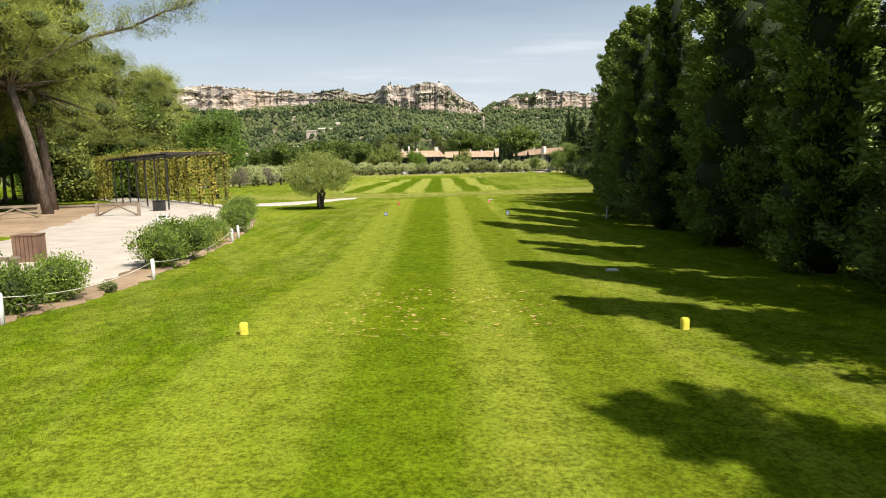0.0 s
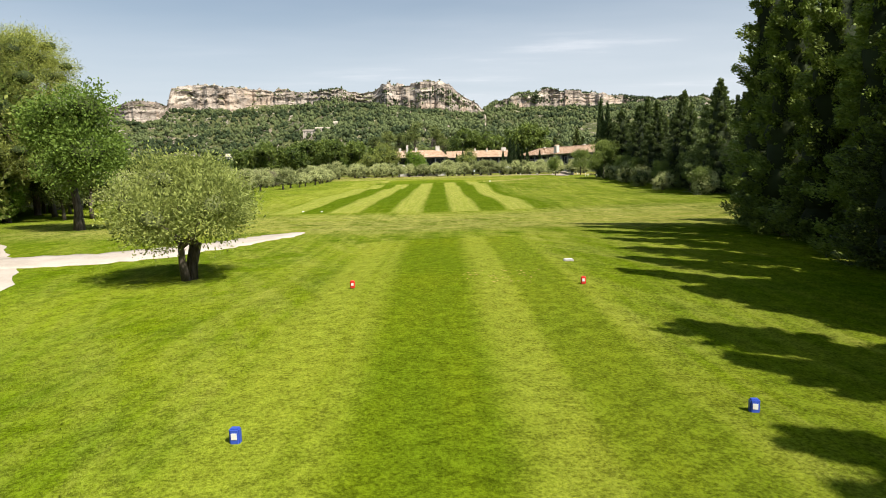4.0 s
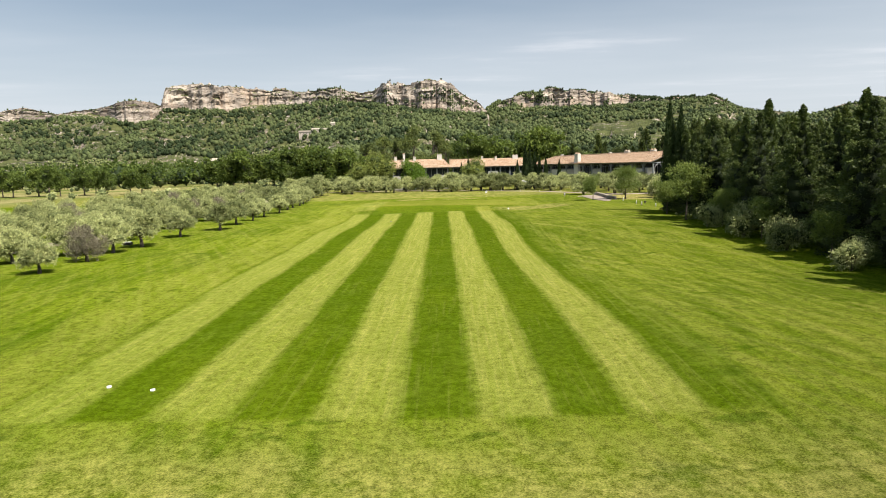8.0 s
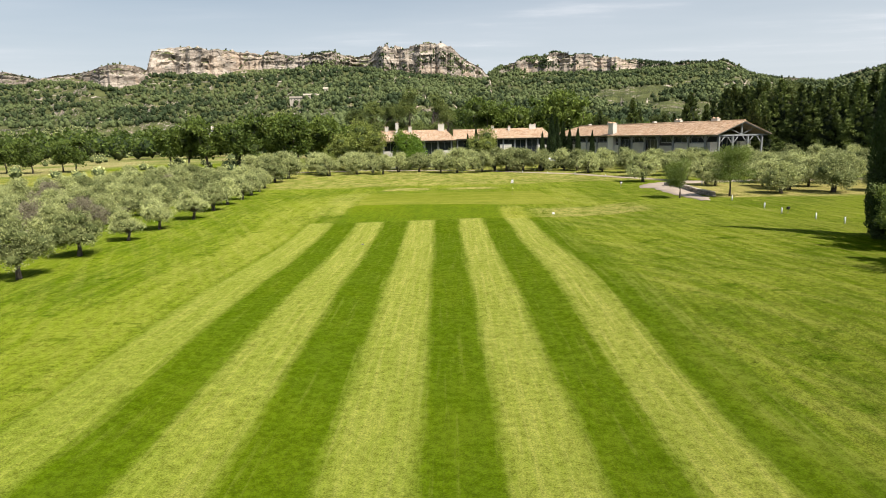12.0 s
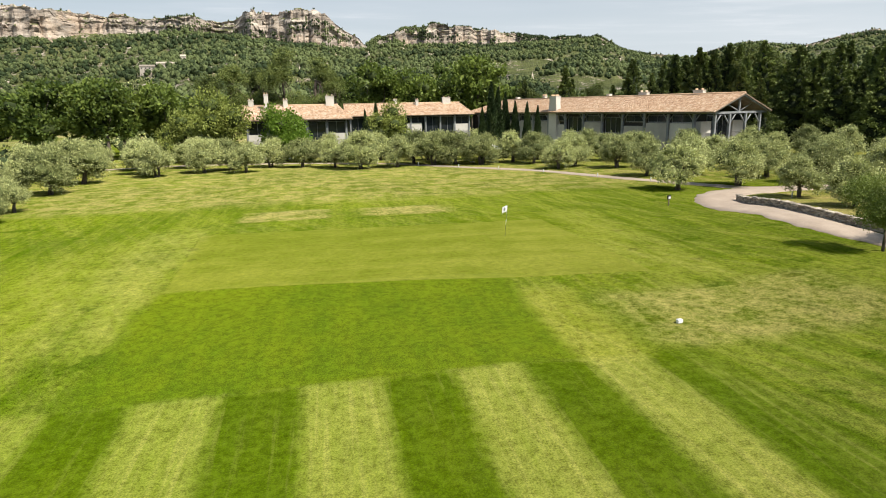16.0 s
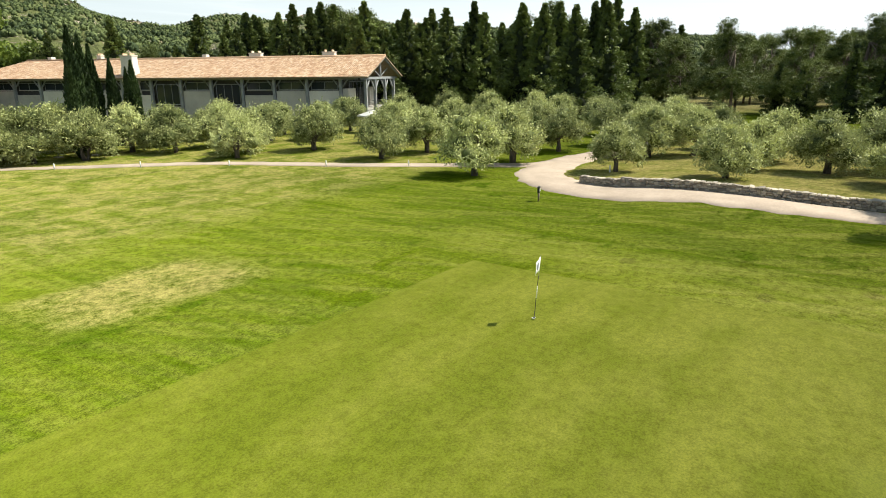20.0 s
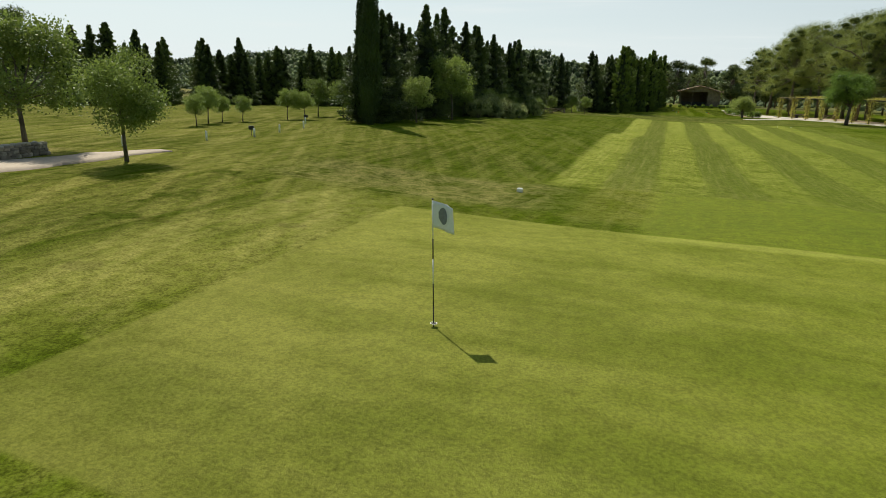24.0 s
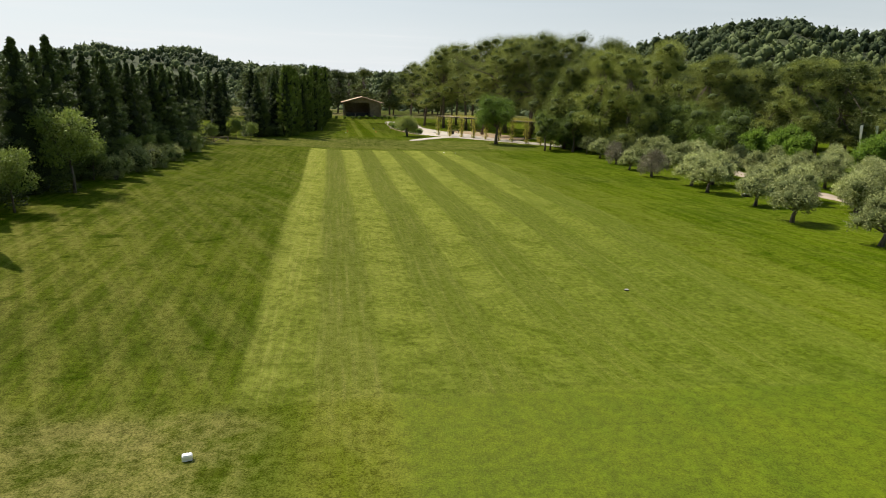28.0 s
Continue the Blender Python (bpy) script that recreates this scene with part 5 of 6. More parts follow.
# left of the tees
for x, y, s, r in [(-35.7, 66.2, 1.05, 10), (-38.5, 58, 1.0, 100), (-40.5, 68, 0.98, 200), (-43, 76, 0.9, 30), (-45.4, 84.8, 0.85, 80), (-36, 45, 1.05, 300), (-32.6, 38.6, 1.08, 40), (-28.5, 32, 1.06, 130), (-24, 21.6, 1.05, 250),
                   (-19.5, 14, 0.95, 10), (-16.5, 4, 0.85, 60), (-42, 48, 1.1, 150), (-47, 60, 1.05, 20), (-40, 28, 1.1, 0), (-33, 18, 1.05, 75), (-46, 36, 1.1, 190), (-30, 8, 1.0, 220), (-27, -4, 1.0, 310)]:
    plant("pine", YARD_PINES[int(rng.integers(0, 2))], x, y, s, r, "tall pine with a bare leaning trunk", group="pines by the yard")
for x, y, s in [(-31, 92, 0.6), (-38, 88, 1.05), (-44, 74, 0.7), (-50, 84, 0.75), (-42, 90, 0.55), (-35.5, 94, 0.72), (-39, 99, 0.75), (-43, 104, 0.75), (-47, 110, 0.8), (-50, 117, 0.75), (-56, 66, 0.75), (-52, 58, 0.7), (-60, 92, 0.7), (-48, 98, 0.6)]:
    plant("broadleaf_tree", BROADS[int(rng.integers(0, 3))], x, y, s, rng.uniform(0, 360), "round green broadleaf tree beyond the pergola", group="trees by the pergola")
for i in range(60):
    x, y = rng.uniform(-120, -52), rng.uniform(-40, 108)
    plant("pine", FAR_PINES[int(rng.integers(0, 3))], x, y, rng.uniform(0.9, 1.3), rng.uniform(0, 360), "pine in the wood beside the yard", group="pine wood")
for i in range(34):
    x, y = rng.uniform(-40, 40), rng.uniform(-70, -26)
    plant("pine", FAR_PINES[int(rng.integers(0, 3))], x, y, rng.uniform(0.9, 1.2), rng.uniform(0, 360), "pine behind the shelter", group="pine wood")
for i in range(26):
    x, y = rng.uniform(20, 60), rng.uniform(-20, 76)
    plant("conifer", CONIFERS[int(rng.integers(0, 5))], x, y, rng.uniform(0.8, 1.1), rng.uniform(0, 360), "dark conifer behind the hedge row", group="conifer wood")

# grey-green undergrowth along the foot of the wood
for x, y, s in [(25.2, 138.6, 1.5), (25.6, 131.3, 1.8), (26.0, 124.6, 1.7), (25.8, 116.0, 1.3), (26.4, 104.0, 1.6)]:
    plant("undergrowth_bush", UNDERGROWTH[int(rng.integers(0, 2))], x, y, s, rng.uniform(0, 360), "tall loose grey-green bush at the foot of the wood", "shrub", "undergrowth")
# the mass of trees behind the pergola
for x, y, s in [(-36.5, 86.5, 1.35), (-42, 90, 1.5), (-47, 98, 1.4), (-40, 79, 1.1)]:
    plant("oak", SCREEN_OAK, x, y, s, rng.uniform(0, 360), "dense olive-green oak behind the pergola", group="trees by the pergola")
for x, y, s in [(-40, 88, 1.08), (-35.8, 88.5, 0.9), (-39, 97, 1.08), (-45, 88, 1.2), (-41, 103, 1.0), (-49, 97, 1.15)]:
    plant("pine", FULL_PINES[int(rng.integers(0, 2))], x, y, s, rng.uniform(0, 360), "tall full green pine behind the pergola", group="trees by the pergola")
# belt of trees on the plain
for i in range(15):
    x = -112 - 5.4 * i
    plant("broadleaf_tree", FAR_BROADS[i % 3], x, 297 + 3.0 * math.sin(i * 2.1) - 0.3 * i, rng.uniform(0.72, 0.92), rng.uniform(0, 360), "dark green tree in a belt on the plain", group="belt on the plain")

for i in range(70):
    x = rng.uniform(70, 128)
    y = 262 - 0.25 * (x - 70) + rng.uniform(0, 26)
    plant("conifer", FAR_CONIFERS[i % 4], x, y, rng.uniform(0.95, 1.4), rng.uniform(0, 360), "tall dark green conifer at the edge of the wood", group="wood by the house")
for i in range(46):
    f = i / 45
    x, y = 50 + 62 * f + rng.normal() * 1.5, 84 + 112 * f**1.25 + rng.normal() * 2
    plant("conifer", FAR_CONIFERS[i % 4], x + 4, y, rng.uniform(0.6, 0.9), rng.uniform(0, 360), "dark green conifer beyond the lawn", group="conifer wood")

plant("broadleaf_tree", broad_kind(296, 9.2, 4.3, foliage("dark_fruit_leaf", (0.022, 0.050, 0.008), (0.170, 0.260, 0.040), 0.35, patch=1.3), 760, 15, 0.24, (0.12, 0.27), True, 0.034), -25.0, 80.0, 1.0, 75,
      "spreading dark green tree with a forked trunk on the turf", group="trees by the pergola")
# trees that stand before the pergola and along the foot of the pines
for x, y, s in [(-32.5, 90.5, 0.5)]:
    plant("broadleaf_tree", BROADS[int(rng.integers(0, 3))], x, y, s, rng.uniform(0, 360), "round dark green tree on the turf by the pergola", group="trees by the pergola")
for x, y, s in [(-52, 106, 0.7), (-56, 113, 0.75), (-60, 118, 0.7), (-48, 104, 0.6), (-64, 110, 0.8), (-68, 124, 0.8), (-58, 100, 0.75)]:
    plant("broadleaf_tree", LIME_OAK, x, y, s, rng.uniform(0, 360), "bright green tree behind the grove", group="trees behind the grove")
for i in range(40):
    x, y = rng.uniform(-115, -55), rng.uniform(60, 125)
    if x < -70 or y < 95:
        plant("pine", FULL_PINES[i % 2], x, y, rng.uniform(0.8, 1.1), rng.uniform(0, 360), "full green pine behind the grove", group="pine wood")

plant("pine", pine_kind(258, 21.0, 5.6, YARD_PINE_LEAF, clumps=2400, lean=-0.2, low=0.5, leaf=(0.22, 0.46), slim=0.09), -27.6, 55.4, 1.0, 0, "tall pine with a stout bare trunk that leans over the yard", group="pines by the yard")
# a long limb that reaches out from one pine over the yard
limb_pine = plant("pine", YARD_PINES[0], -30.5, 60.5, 1.0, 0, "tall pine with a long limb over the yard", group="pines by the yard")
q = np.random.default_rng(77)
bm = bmesh.new()
line = [Vector((0.2, 0.1, 11.6)), Vector((3.2, 1.6, 13.4)), Vector((6.2, 2.2, 14.2)), Vector((8.6, 2.6, 15.4)), Vector((10.8, 3.0, 16.0))]
tube(bm, line, [0.17, 0.13, 0.10, 0.07, 0.03], 7)
tips = []
for i in range(70):
    f = q.uniform(1.2, 4.0)
    k = int(min(f, 3.99))
    a = line[k].lerp(line[k + 1], f - k)
    e = a + Vector((q.uniform(-0.4, 1.5), q.uniform(-1.4, 1.4), q.uniform(-0.6, 1.5)))
    tube(bm, [a, a.lerp(e, 0.5) + Vector((0, 0, 0.1)), e], [0.03, 0.02, 0.01], 4)
    tips.append(e)
limb = part("limb", bm, PINE_BARK, limb_pine, "long bare limb with tufts at its end")
tips = np.array([t_[:] for t_ in tips])
pts = (tips[:, None] + q.normal(size=(len(tips), 110, 3)) * (0.36, 0.36, 0.22)).reshape(-1, 3)
part_mesh("needles", leaves("needles", pts, q.normal(size=pts.shape) + (0, 0, 0.6), q.uniform(0.16, 0.34, len(pts)), YARD_PINE_LEAF, 0.10, (), q), limb)

# ---- houses ----


def roof_slope(name, parent, a, b, c, d, row=0.42, col=0.30):
    """Roman tiles on the slope a-b (eave) to d-c (ridge): overlapping half-round courses, joined."""
    a, b, c, d = (Vector(v) for v in (a, b, c, d))
    nrows, ncols = int((d - a).length / row), int((b - a).length / col)
    nrm = (b - a).cross(d - a).normalized()
    vs, fs = [], []
    rng2 = random.Random(5)
    for i in range(nrows):
        f0, f1 = i / nrows, (i + 1.12) / nrows
        e0, e1, h0, h1 = a.lerp(d, f0), b.lerp(c, f0), a.lerp(d, min(1, f1)), b.lerp(c, min(1, f1))
        n = max(1, int((e1 - e0).length / col))
        for j in range(n):
            lift = 0.05 + rng2.uniform(-0.012, 0.02)
            p0, p1 = e0.lerp(e1, j / n), e0.lerp(e1, (j + 1) / n)
            q0, q1 = h0.lerp(h1, j / n), h0.lerp(h1, (j + 1) / n)
            k = len(vs)
            m0, m1 = (p0 + p1) / 2 + nrm * (0.09 + lift), (q0 + q1) / 2 + nrm * 0.075
            vs += [p0 + nrm * lift, m0.lerp(p0, 0.45) + nrm * 0.02, m0.lerp(p1, 0.45) + nrm * 0.02, p1 + nrm * lift,
                   q0 + nrm * 0.01, m1.lerp(q0, 0.45), m1.lerp(q1, 0.45), q1 + nrm * 0.01]
            fs += [(k, k + 1, k + 5, k + 4), (k + 1, k + 2, k + 6, k + 5), (k + 2, k + 3, k + 7, k + 6), (k, k + 3, k + 2, k + 1)]
    ob = new(name, mesh_of(name, vs, fs, TILE))
    ob.parent = parent
    return tagged(ob, "weathered orange clay tiles", kind="stuff")


def slab(bm, quad, thick):
    """A sheet of the given thickness below the four corners."""
    q = [Vector(v) for v in quad]
    n = (q[1] - q[0]).cross(q[3] - q[0]).normalized() * thick
    top, low = [bm.verts.new(v) for v in q], [bm.verts.new(v - n) for v in q]
    bm.faces.new(top)
    bm.faces.new(low[::-1])
    for i in range(4):
        bm.faces.new((top[i], low[i], low[(i + 1) % 4], top[(i + 1) % 4]))
    return bm


def chimney(parent, x, y, z0, z1, w, d, cap=True):
    c = part("chimney", boxed(x - w / 2, y - d / 2, z0, x + w / 2, y + d / 2, z1, 0.03), PLASTER, parent, "pale rendered chimney")
    if cap:
        part("chimney_cap", boxed(x - w / 2 - 0.08, y - d / 2 - 0.08, z1, x + w / 2 + 0.08, y + d / 2 + 0.08, z1 + 0.12, 0.02), PLASTER, c)
        bm = bmesh.new()
        for s in (-1, 1):
            box(bm, x + s * w * 0.3 - 0.08, y - d * 0.4, z1 + 0.121, x + s * w * 0.3 + 0.08, y + d * 0.4, z1 + 0.42, 0.02)
        part("chimney_pot", bm, TILE, c)
    return c


def window(parent, x, y, z0, w, h, bars=2, frame_mat=GREY_WOOD):
    """A recessed window in a wall that faces -y: frame, panes and sill."""
    fr = bmesh.new()
    rings = []
    for d, yy in ((0.0, y + 0.12), (0.0, y), (0.08, y), (0.08, y + 0.12)):
        rings.append([fr.verts.new(q) for q in ((x - w / 2 + d, yy, z0 + d), (x + w / 2 - d, yy, z0 + d), (x + w / 2 - d, yy, z0 + h - d), (x - w / 2 + d, yy, z0 + h - d))])
    for k in range(4):
        for lo, hi in zip(rings, rings[1:] + rings[:1]):
            fr.faces.new((lo[k], lo[(k + 1) % 4], hi[(k + 1) % 4], hi[k]))
    bmesh.ops.recalc_face_normals(fr, faces=fr.faces[:])
    wdw = part("window", fr, frame_mat, parent, "dark window in a grey frame")
    for k in range(1, bars):
        cx = x - w / 2 + w * k / bars
        part("mullion", boxed(cx - 0.03, y + 0.02, z0 + 0.081, cx + 0.03, y + 0.10, z0 + h - 0.081), frame_mat, wdw)
    for k in range(bars):
        a, b = x - w / 2 + w * k / bars + 0.05, x - w / 2 + w * (k + 1) / bars - 0.05
        part("pane", boxed(a, y + 0.05, z0 + 0.08, b, y + 0.065, z0 + h - 0.08), GLASS, wdw)
    part("window_sill", boxed(x - w / 2 - 0.05, y - 0.06, z0 - 0.07, x + w / 2 + 0.05, y + 0.1, z0 - 0.002), CONCRETE, wdw)
    return wdw


def long_house():
    """Facade along x from 0 (porch end) to -L, facing -y; depth W; gable porch at the x = 0 end."""
    L, W, eave, ridge = 66.0, 13.5, 6.9, 9.75
    rz = math.degrees(math.atan2(-32.33, 12.92))
    h = thing("long_house", 55.07, 258.47, 1.0, rz, "long house with an orange tiled roof and timber gable porch", "house")
    # the shade behind the front is painted: one near-black block
    part("wall", boxed(-L, 0.55, -0.6, -0.2, W - 0.3, eave - 0.25), SHADE_INSIDE, h, "inner wall painted near-black as indoor shade")
    # lower wall and the solid blocks of the upper floor between posts
    bay = 5.2
    n = int(L / bay)
    for i in range(n):
        x1, x0 = -i * bay - 0.35, -(i + 1) * bay + 0.25
        if i in (3, 5):
            part("wall", boxed(x0, 0.1, -0.6, x1, 0.5, 2.6, 0.02), CONCRETE, h)
            window(h, (x0 + x1) / 2, 0.3, 2.9, x1 - x0 - 0.6, 3.0, 3)
            continue
        part("wall", boxed(x0, 0.0, -0.6, x1, 0.5, 4.9 if i % 4 != 2 else 4.3, 0.02), CONCRETE if i % 3 else PLASTER, h, "grey rendered block wall")
        window(h, (x0 + x1) / 2, 0.32, 5.05, x1 - x0 - 0.5, 1.15, 2)
    for i in range(n + 1):
        x = -i * bay
        p = part("post", boxed(x - 0.22, -0.25, -0.6, x + 0.22, 0.2, eave - 0.2, 0.03), GREY_WOOD, h, "grey timber post")
        for s in (-1, 1):
            part("brace", tube(bmesh.new(), [(x + s * 0.15, -0.02, eave - 1.6), (x + s * 1.15, -0.02, eave - 0.35)], [0.10, 0.10], 4), GREY_WOOD, p)
    part("beam", boxed(-L, -0.18, eave - 0.42, 2.6, 0.14, eave - 0.16, 0.02), GREY_WOOD, h, "grey timber eave beam")
    # roof: two slopes, overhanging the porch; a hip at the far end
    o = 1.3
    ez, rzz = eave - 0.05, ridge
    A, B = (-L - 0.8, -o, ez), (4.6, -o, ez)
    C, D = (4.6, W / 2, rzz), (-L + 5.2, W / 2, rzz)
    E2, F2 = (4.6, W + o, ez), (-L - 0.8, W + o, ez)
    bm = slab(bmesh.new(), [A, B, C, D], 0.16)
    slab(bm, [E2, F2, D, C], 0.16)
    roof = part("roof", bm, OLD_WOOD, h)
    roof_slope("roof_tiles", roof, A, B, C, D)
    roof_slope("roof_tiles", roof, E2, F2, D, C, 0.9, 0.6)
    hip = part("roof_hip", slab(bmesh.new(), [F2, A, D, (D[0], D[1] + 0.01, D[2])], 0.16), TILE, h)
    bm = bmesh.new()
    tube(bm, [(D[0], W / 2, rzz + 0.08), (4.6, W / 2, rzz + 0.08)], [0.17, 0.17], 8)
    part("ridge_tiles", bm, TILE, h, "pale ridge tiles")
    # gable porch
    for y in (0.4, 4.3, 8.7, W - 0.6):
        p = part("porch_post", boxed(3.4, y - 0.2, -0.6, 3.8, y + 0.2, eave - 0.45, 0.03), GREY_WOOD, h, "pale grey timber porch post")
        for s in (-1, 1):
            if 0 < y + s * 1.6 < W:
                part("brace", tube(bmesh.new(), [(3.6, y + s * 0.15, eave - 2.1), (3.6, y + s * 1.5, eave - 0.6)], [0.12, 0.12], 4), GREY_WOOD, p)
    part("tie_beam", boxed(3.42, -o + 0.2, eave - 0.45, 3.78, W + o - 0.2, eave - 0.1, 0.02), GREY_WOOD, h, "grey timber tie beam")
    part("king_post", boxed(3.45, W / 2 - 0.15, eave - 0.1, 3.75, W / 2 + 0.15, ridge - 0.3), GREY_WOOD, h)
    for s in (-1, 1):
        part("strut", tube(bmesh.new(), [(3.6, W / 2 + s * 0.2, eave - 0.05), (3.6, W / 2 + s * 3.4, eave + 1.15)], [0.11, 0.11], 4), GREY_WOOD, h)
        part("rafter", tube(bmesh.new(), [(4.3, W / 2, ridge - 0.3), (4.3, W / 2 + s * (W / 2 + o - 0.1), eave - 0.28)], [0.17, 0.17], 4), GREY_WOOD, h)
    part("gable_wall", boxed(-0.19, 0.6, -0.6, -0.02, W - 0.4, 2.4), PLASTER, h)
    part("gable_wall", boxed(-0.19, 0.6, 2.4, 0.9, 3.4, 5.2, 0.02), PLASTER, h, "pale rendered wall in the porch")
    part("gable_wall", boxed(-0.19, 9.4, 2.4, 0.9, 12.6, 5.2, 0.02), PLASTER, h, "pale rendered wall in the porch")
    door = part("glass_door", boxed(-0.18, 3.45, 2.42, -0.06, 9.35, 6.2), GREY_WOOD, h)
    for k in range(4):
        part("pane", boxed(-0.05, 3.6 + k * 1.45, 2.5, -0.035, 4.9 + k * 1.45, 6.05), GLASS, door)
    floor = part("balcony", boxed(0.0, 0.2, 2.15, 3.4, W - 0.4, 2.4, 0.02), CONCRETE, h, "raised porch floor")
    for k in range(5):
        part("rail", rod((3.3, 0.6, 2.6 + k * 0.2), (3.3, W - 0.7, 2.6 + k * 0.2), 0.025, 6), DARK_METAL, floor)
    part("porch_base", boxed(0.01, 0.4, -0.6, 3.3, W - 0.5, 2.149), CONCRETE, h)
    # the big stack on the front and the small ones on the ridge
    part("chimney_breast", boxed(-35.9, -0.55, -0.6, -33.5, 0.7, 8.4, 0.03), PLASTER, h, "pale rendered chimney breast")
    chimney(h, -34.7, 0.1, 8.401, 10.1, 2.1, 1.3)
    for x in (-4.6, -17, -26, -46, -56):
        chimney(h, x, W / 2 + 0.4, ridge - 0.5, ridge + 0.65, 2.0 if x in (-4.6, -17) else 0.8, 0.9, x in (-4.6, -17, -46))
    return h


long_house()


def small_house(x, y, z, rz, length, depth, eave, ridge, walls, stacks, label):
    """A house whose front runs along its x, facing -y."""
    h = thing("house", x, y, z, rz, label, "house")
    # near-black block in place of the shaded rooms
    part("wall", boxed(-length / 2, 0.6, -0.6, length / 2, depth, eave - 0.2), SHADE_INSIDE, h, "inner wall painted near-black as indoor shade")
    for a, b, top, mat in walls:
        part("wall", boxed(a, 0.1, -0.6, b, 0.59, top, 0.02), mat, h, "pale rendered wall")
    for k in range(int(length / 3.6) + 1):
        px = -length / 2 + 0.3 + k * (length - 0.6) / int(length / 3.6)
        part("post", boxed(px - 0.14, -0.12, -0.6, px + 0.14, 0.09, eave - 0.1), GREY_WOOD, h, "grey timber post")
        if k:
            qx = px - (length - 0.6) / int(length / 3.6)
            window(h, (px + qx) / 2, 0.3, 2.6, px - qx - 0.4, eave - 3.0, 2)
    balcony = part("balcony", boxed(-length / 2, -0.1, 2.2, length / 2, 0.29, 2.4), GREY_WOOD, h, "dark balcony edge")
    for k in range(4):
        part("rail", rod((-length / 2, -0.05, 2.6 + 0.2 * k), (length / 2, -0.05, 2.6 + 0.2 * k), 0.02, 6), DARK_METAL, balcony)
    o = 1.0
    l2 = length / 2 + o
    A, B, C, D = (-l2, -o, eave), (l2, -o, eave), (l2 - 2.6, depth / 2, ridge), (-l2, depth / 2, ridge)
    E2, F2 = (l2, depth + o, eave), (-l2, depth + o, eave)
    bm = slab(bmesh.new(), [A, B, C, D], 0.15)
    slab(bm, [E2, F2, D, C], 0.15)
    roof = part("roof", bm, OLD_WOOD, h)
    roof_slope("roof_tiles", roof, A, B, C, D)
    part("roof_hip", slab(bmesh.new(), [B, E2, (C[0], C[1] + 0.01, C[2]), C], 0.15), TILE, h)
    part("ridge_tiles", tube(bmesh.new(), [(D[0], depth / 2, ridge + 0.06), (C[0], depth / 2, ridge + 0.06)], [0.16, 0.16], 8), TILE, h)
    for cx, cy, w, d, top in stacks:
        chimney(h, cx, cy, ridge - 2.2, top, w, d)
    return h


small_house(-11.2, 281.5, 0.6, 0, 18.6, 11.0, 7.0, 9.6, [(6.0, 9.2, 4.4, PLASTER), (-9.2, -6, 4.4, PLASTER)], [(6.2, 5.5, 1.6, 1.0, 11.2), (-5.6, 3.6, 0.75, 0.7, 11.6), (-2.2, 5.0, 0.8, 0.7, 10.6), (-8.6, 5.5, 0.9, 0.8, 10.6)], "two-storey house with an orange tiled roof behind the grove")
small_house(13.8, 310.5, 0.6, 0, 29.0, 11.0, 7.0, 9.8, [(-1.0, 2.6, 5.2, PLASTER), (10.3, 14.4, 4.8, PLASTER)], [(9.6, 5.5, 2.0, 1.0, 11.0), (2.2, 4.6, 0.7, 0.7, 10.5), (-3, 5.5, 0.8, 0.7, 10.7)], "two-storey house with a hipped orange tiled roof among cypresses")

# ---- play things ----


def tee_mark(x, y, mat, colour, rz):
    t = thing("tee_marker", x, y, None, rz, f"small {colour} block that marks the tee, on the turf", "tee marker", "tee markers")
    part("block", boxed(-0.065, -0.05, -0.01, 0.065, 0.05, 0.205, 0.018), mat, t)
    part("face", boxed(-0.035, -0.056, 0.07, 0.035, -0.051, 0.15), WHITE_PAINT if colour != "yellow" else YELLOW_PAINT, t, "pale square on the front")
    return t


for x, y, mat, colour in ((-2.8, 21.85, YELLOW_PAINT, "yellow"), (4.45, 21.85, YELLOW_PAINT, "yellow"), (-2.92, 46.2, BLUE_PAINT, "blue"), (3.88, 47.2, BLUE_PAINT, "blue"), (-3.02, 56.1, RED_PAINT, "red"), (3.38, 55.9, RED_PAINT, "red")):
    tee_mark(x, y, mat, colour, random.uniform(-12, 12))
for x, y in ((3.76, 60.1), (4.9, 28.2)):
    t = thing("distance_plate", x, y, None, 4, "flat pale stone plate set in the turf", "plate", "plates")
    part("plate", boxed(-0.16, -0.10, -0.05, 0.16, 0.10, 0.05, 0.012), CONCRETE, t)
    part("face", boxed(-0.13, -0.08, 0.051, 0.13, 0.08, 0.056), WHITE_PAINT, t, "pale face")
for x, y in ((-13.98, 96.7), (-12.13, 96.28)):
    t = thing("yardage_disc", x, y, None, 0, "flat white disc set in the turf", "marker disc", "marker discs")
    part("disc", tube(bmesh.new(), [(0, 0, -0.04), (0, 0, 0.05)], [0.09, 0.085], 20), WHITE_PAINT, t)
t = thing("drain_cover", -10.4, 169.5, None, 8, "small dark drain cover in the turf", "drain")
part("frame", boxed(-0.12, -0.10, -0.05, 0.12, 0.10, 0.035, 0.01), DARK_METAL, t)
for k in range(5):
    part("bar", boxed(-0.10 + k * 0.042, -0.08, 0.036, -0.075 + k * 0.042, 0.08, 0.045), CONCRETE, t)
t = thing("white_block", 8.92, 184.2, None, 10, "white block lying in the dry grass by the green", "marker")
part("block", boxed(-0.13, -0.09, -0.02, 0.13, 0.09, 0.15, 0.02), WHITE_PAINT, t)
part("top", boxed(-0.11, -0.07, 0.151, 0.11, 0.07, 0.158), CLOTH, t)

# flagstick, leaning a little
FX, FY = 6.09, 201.92
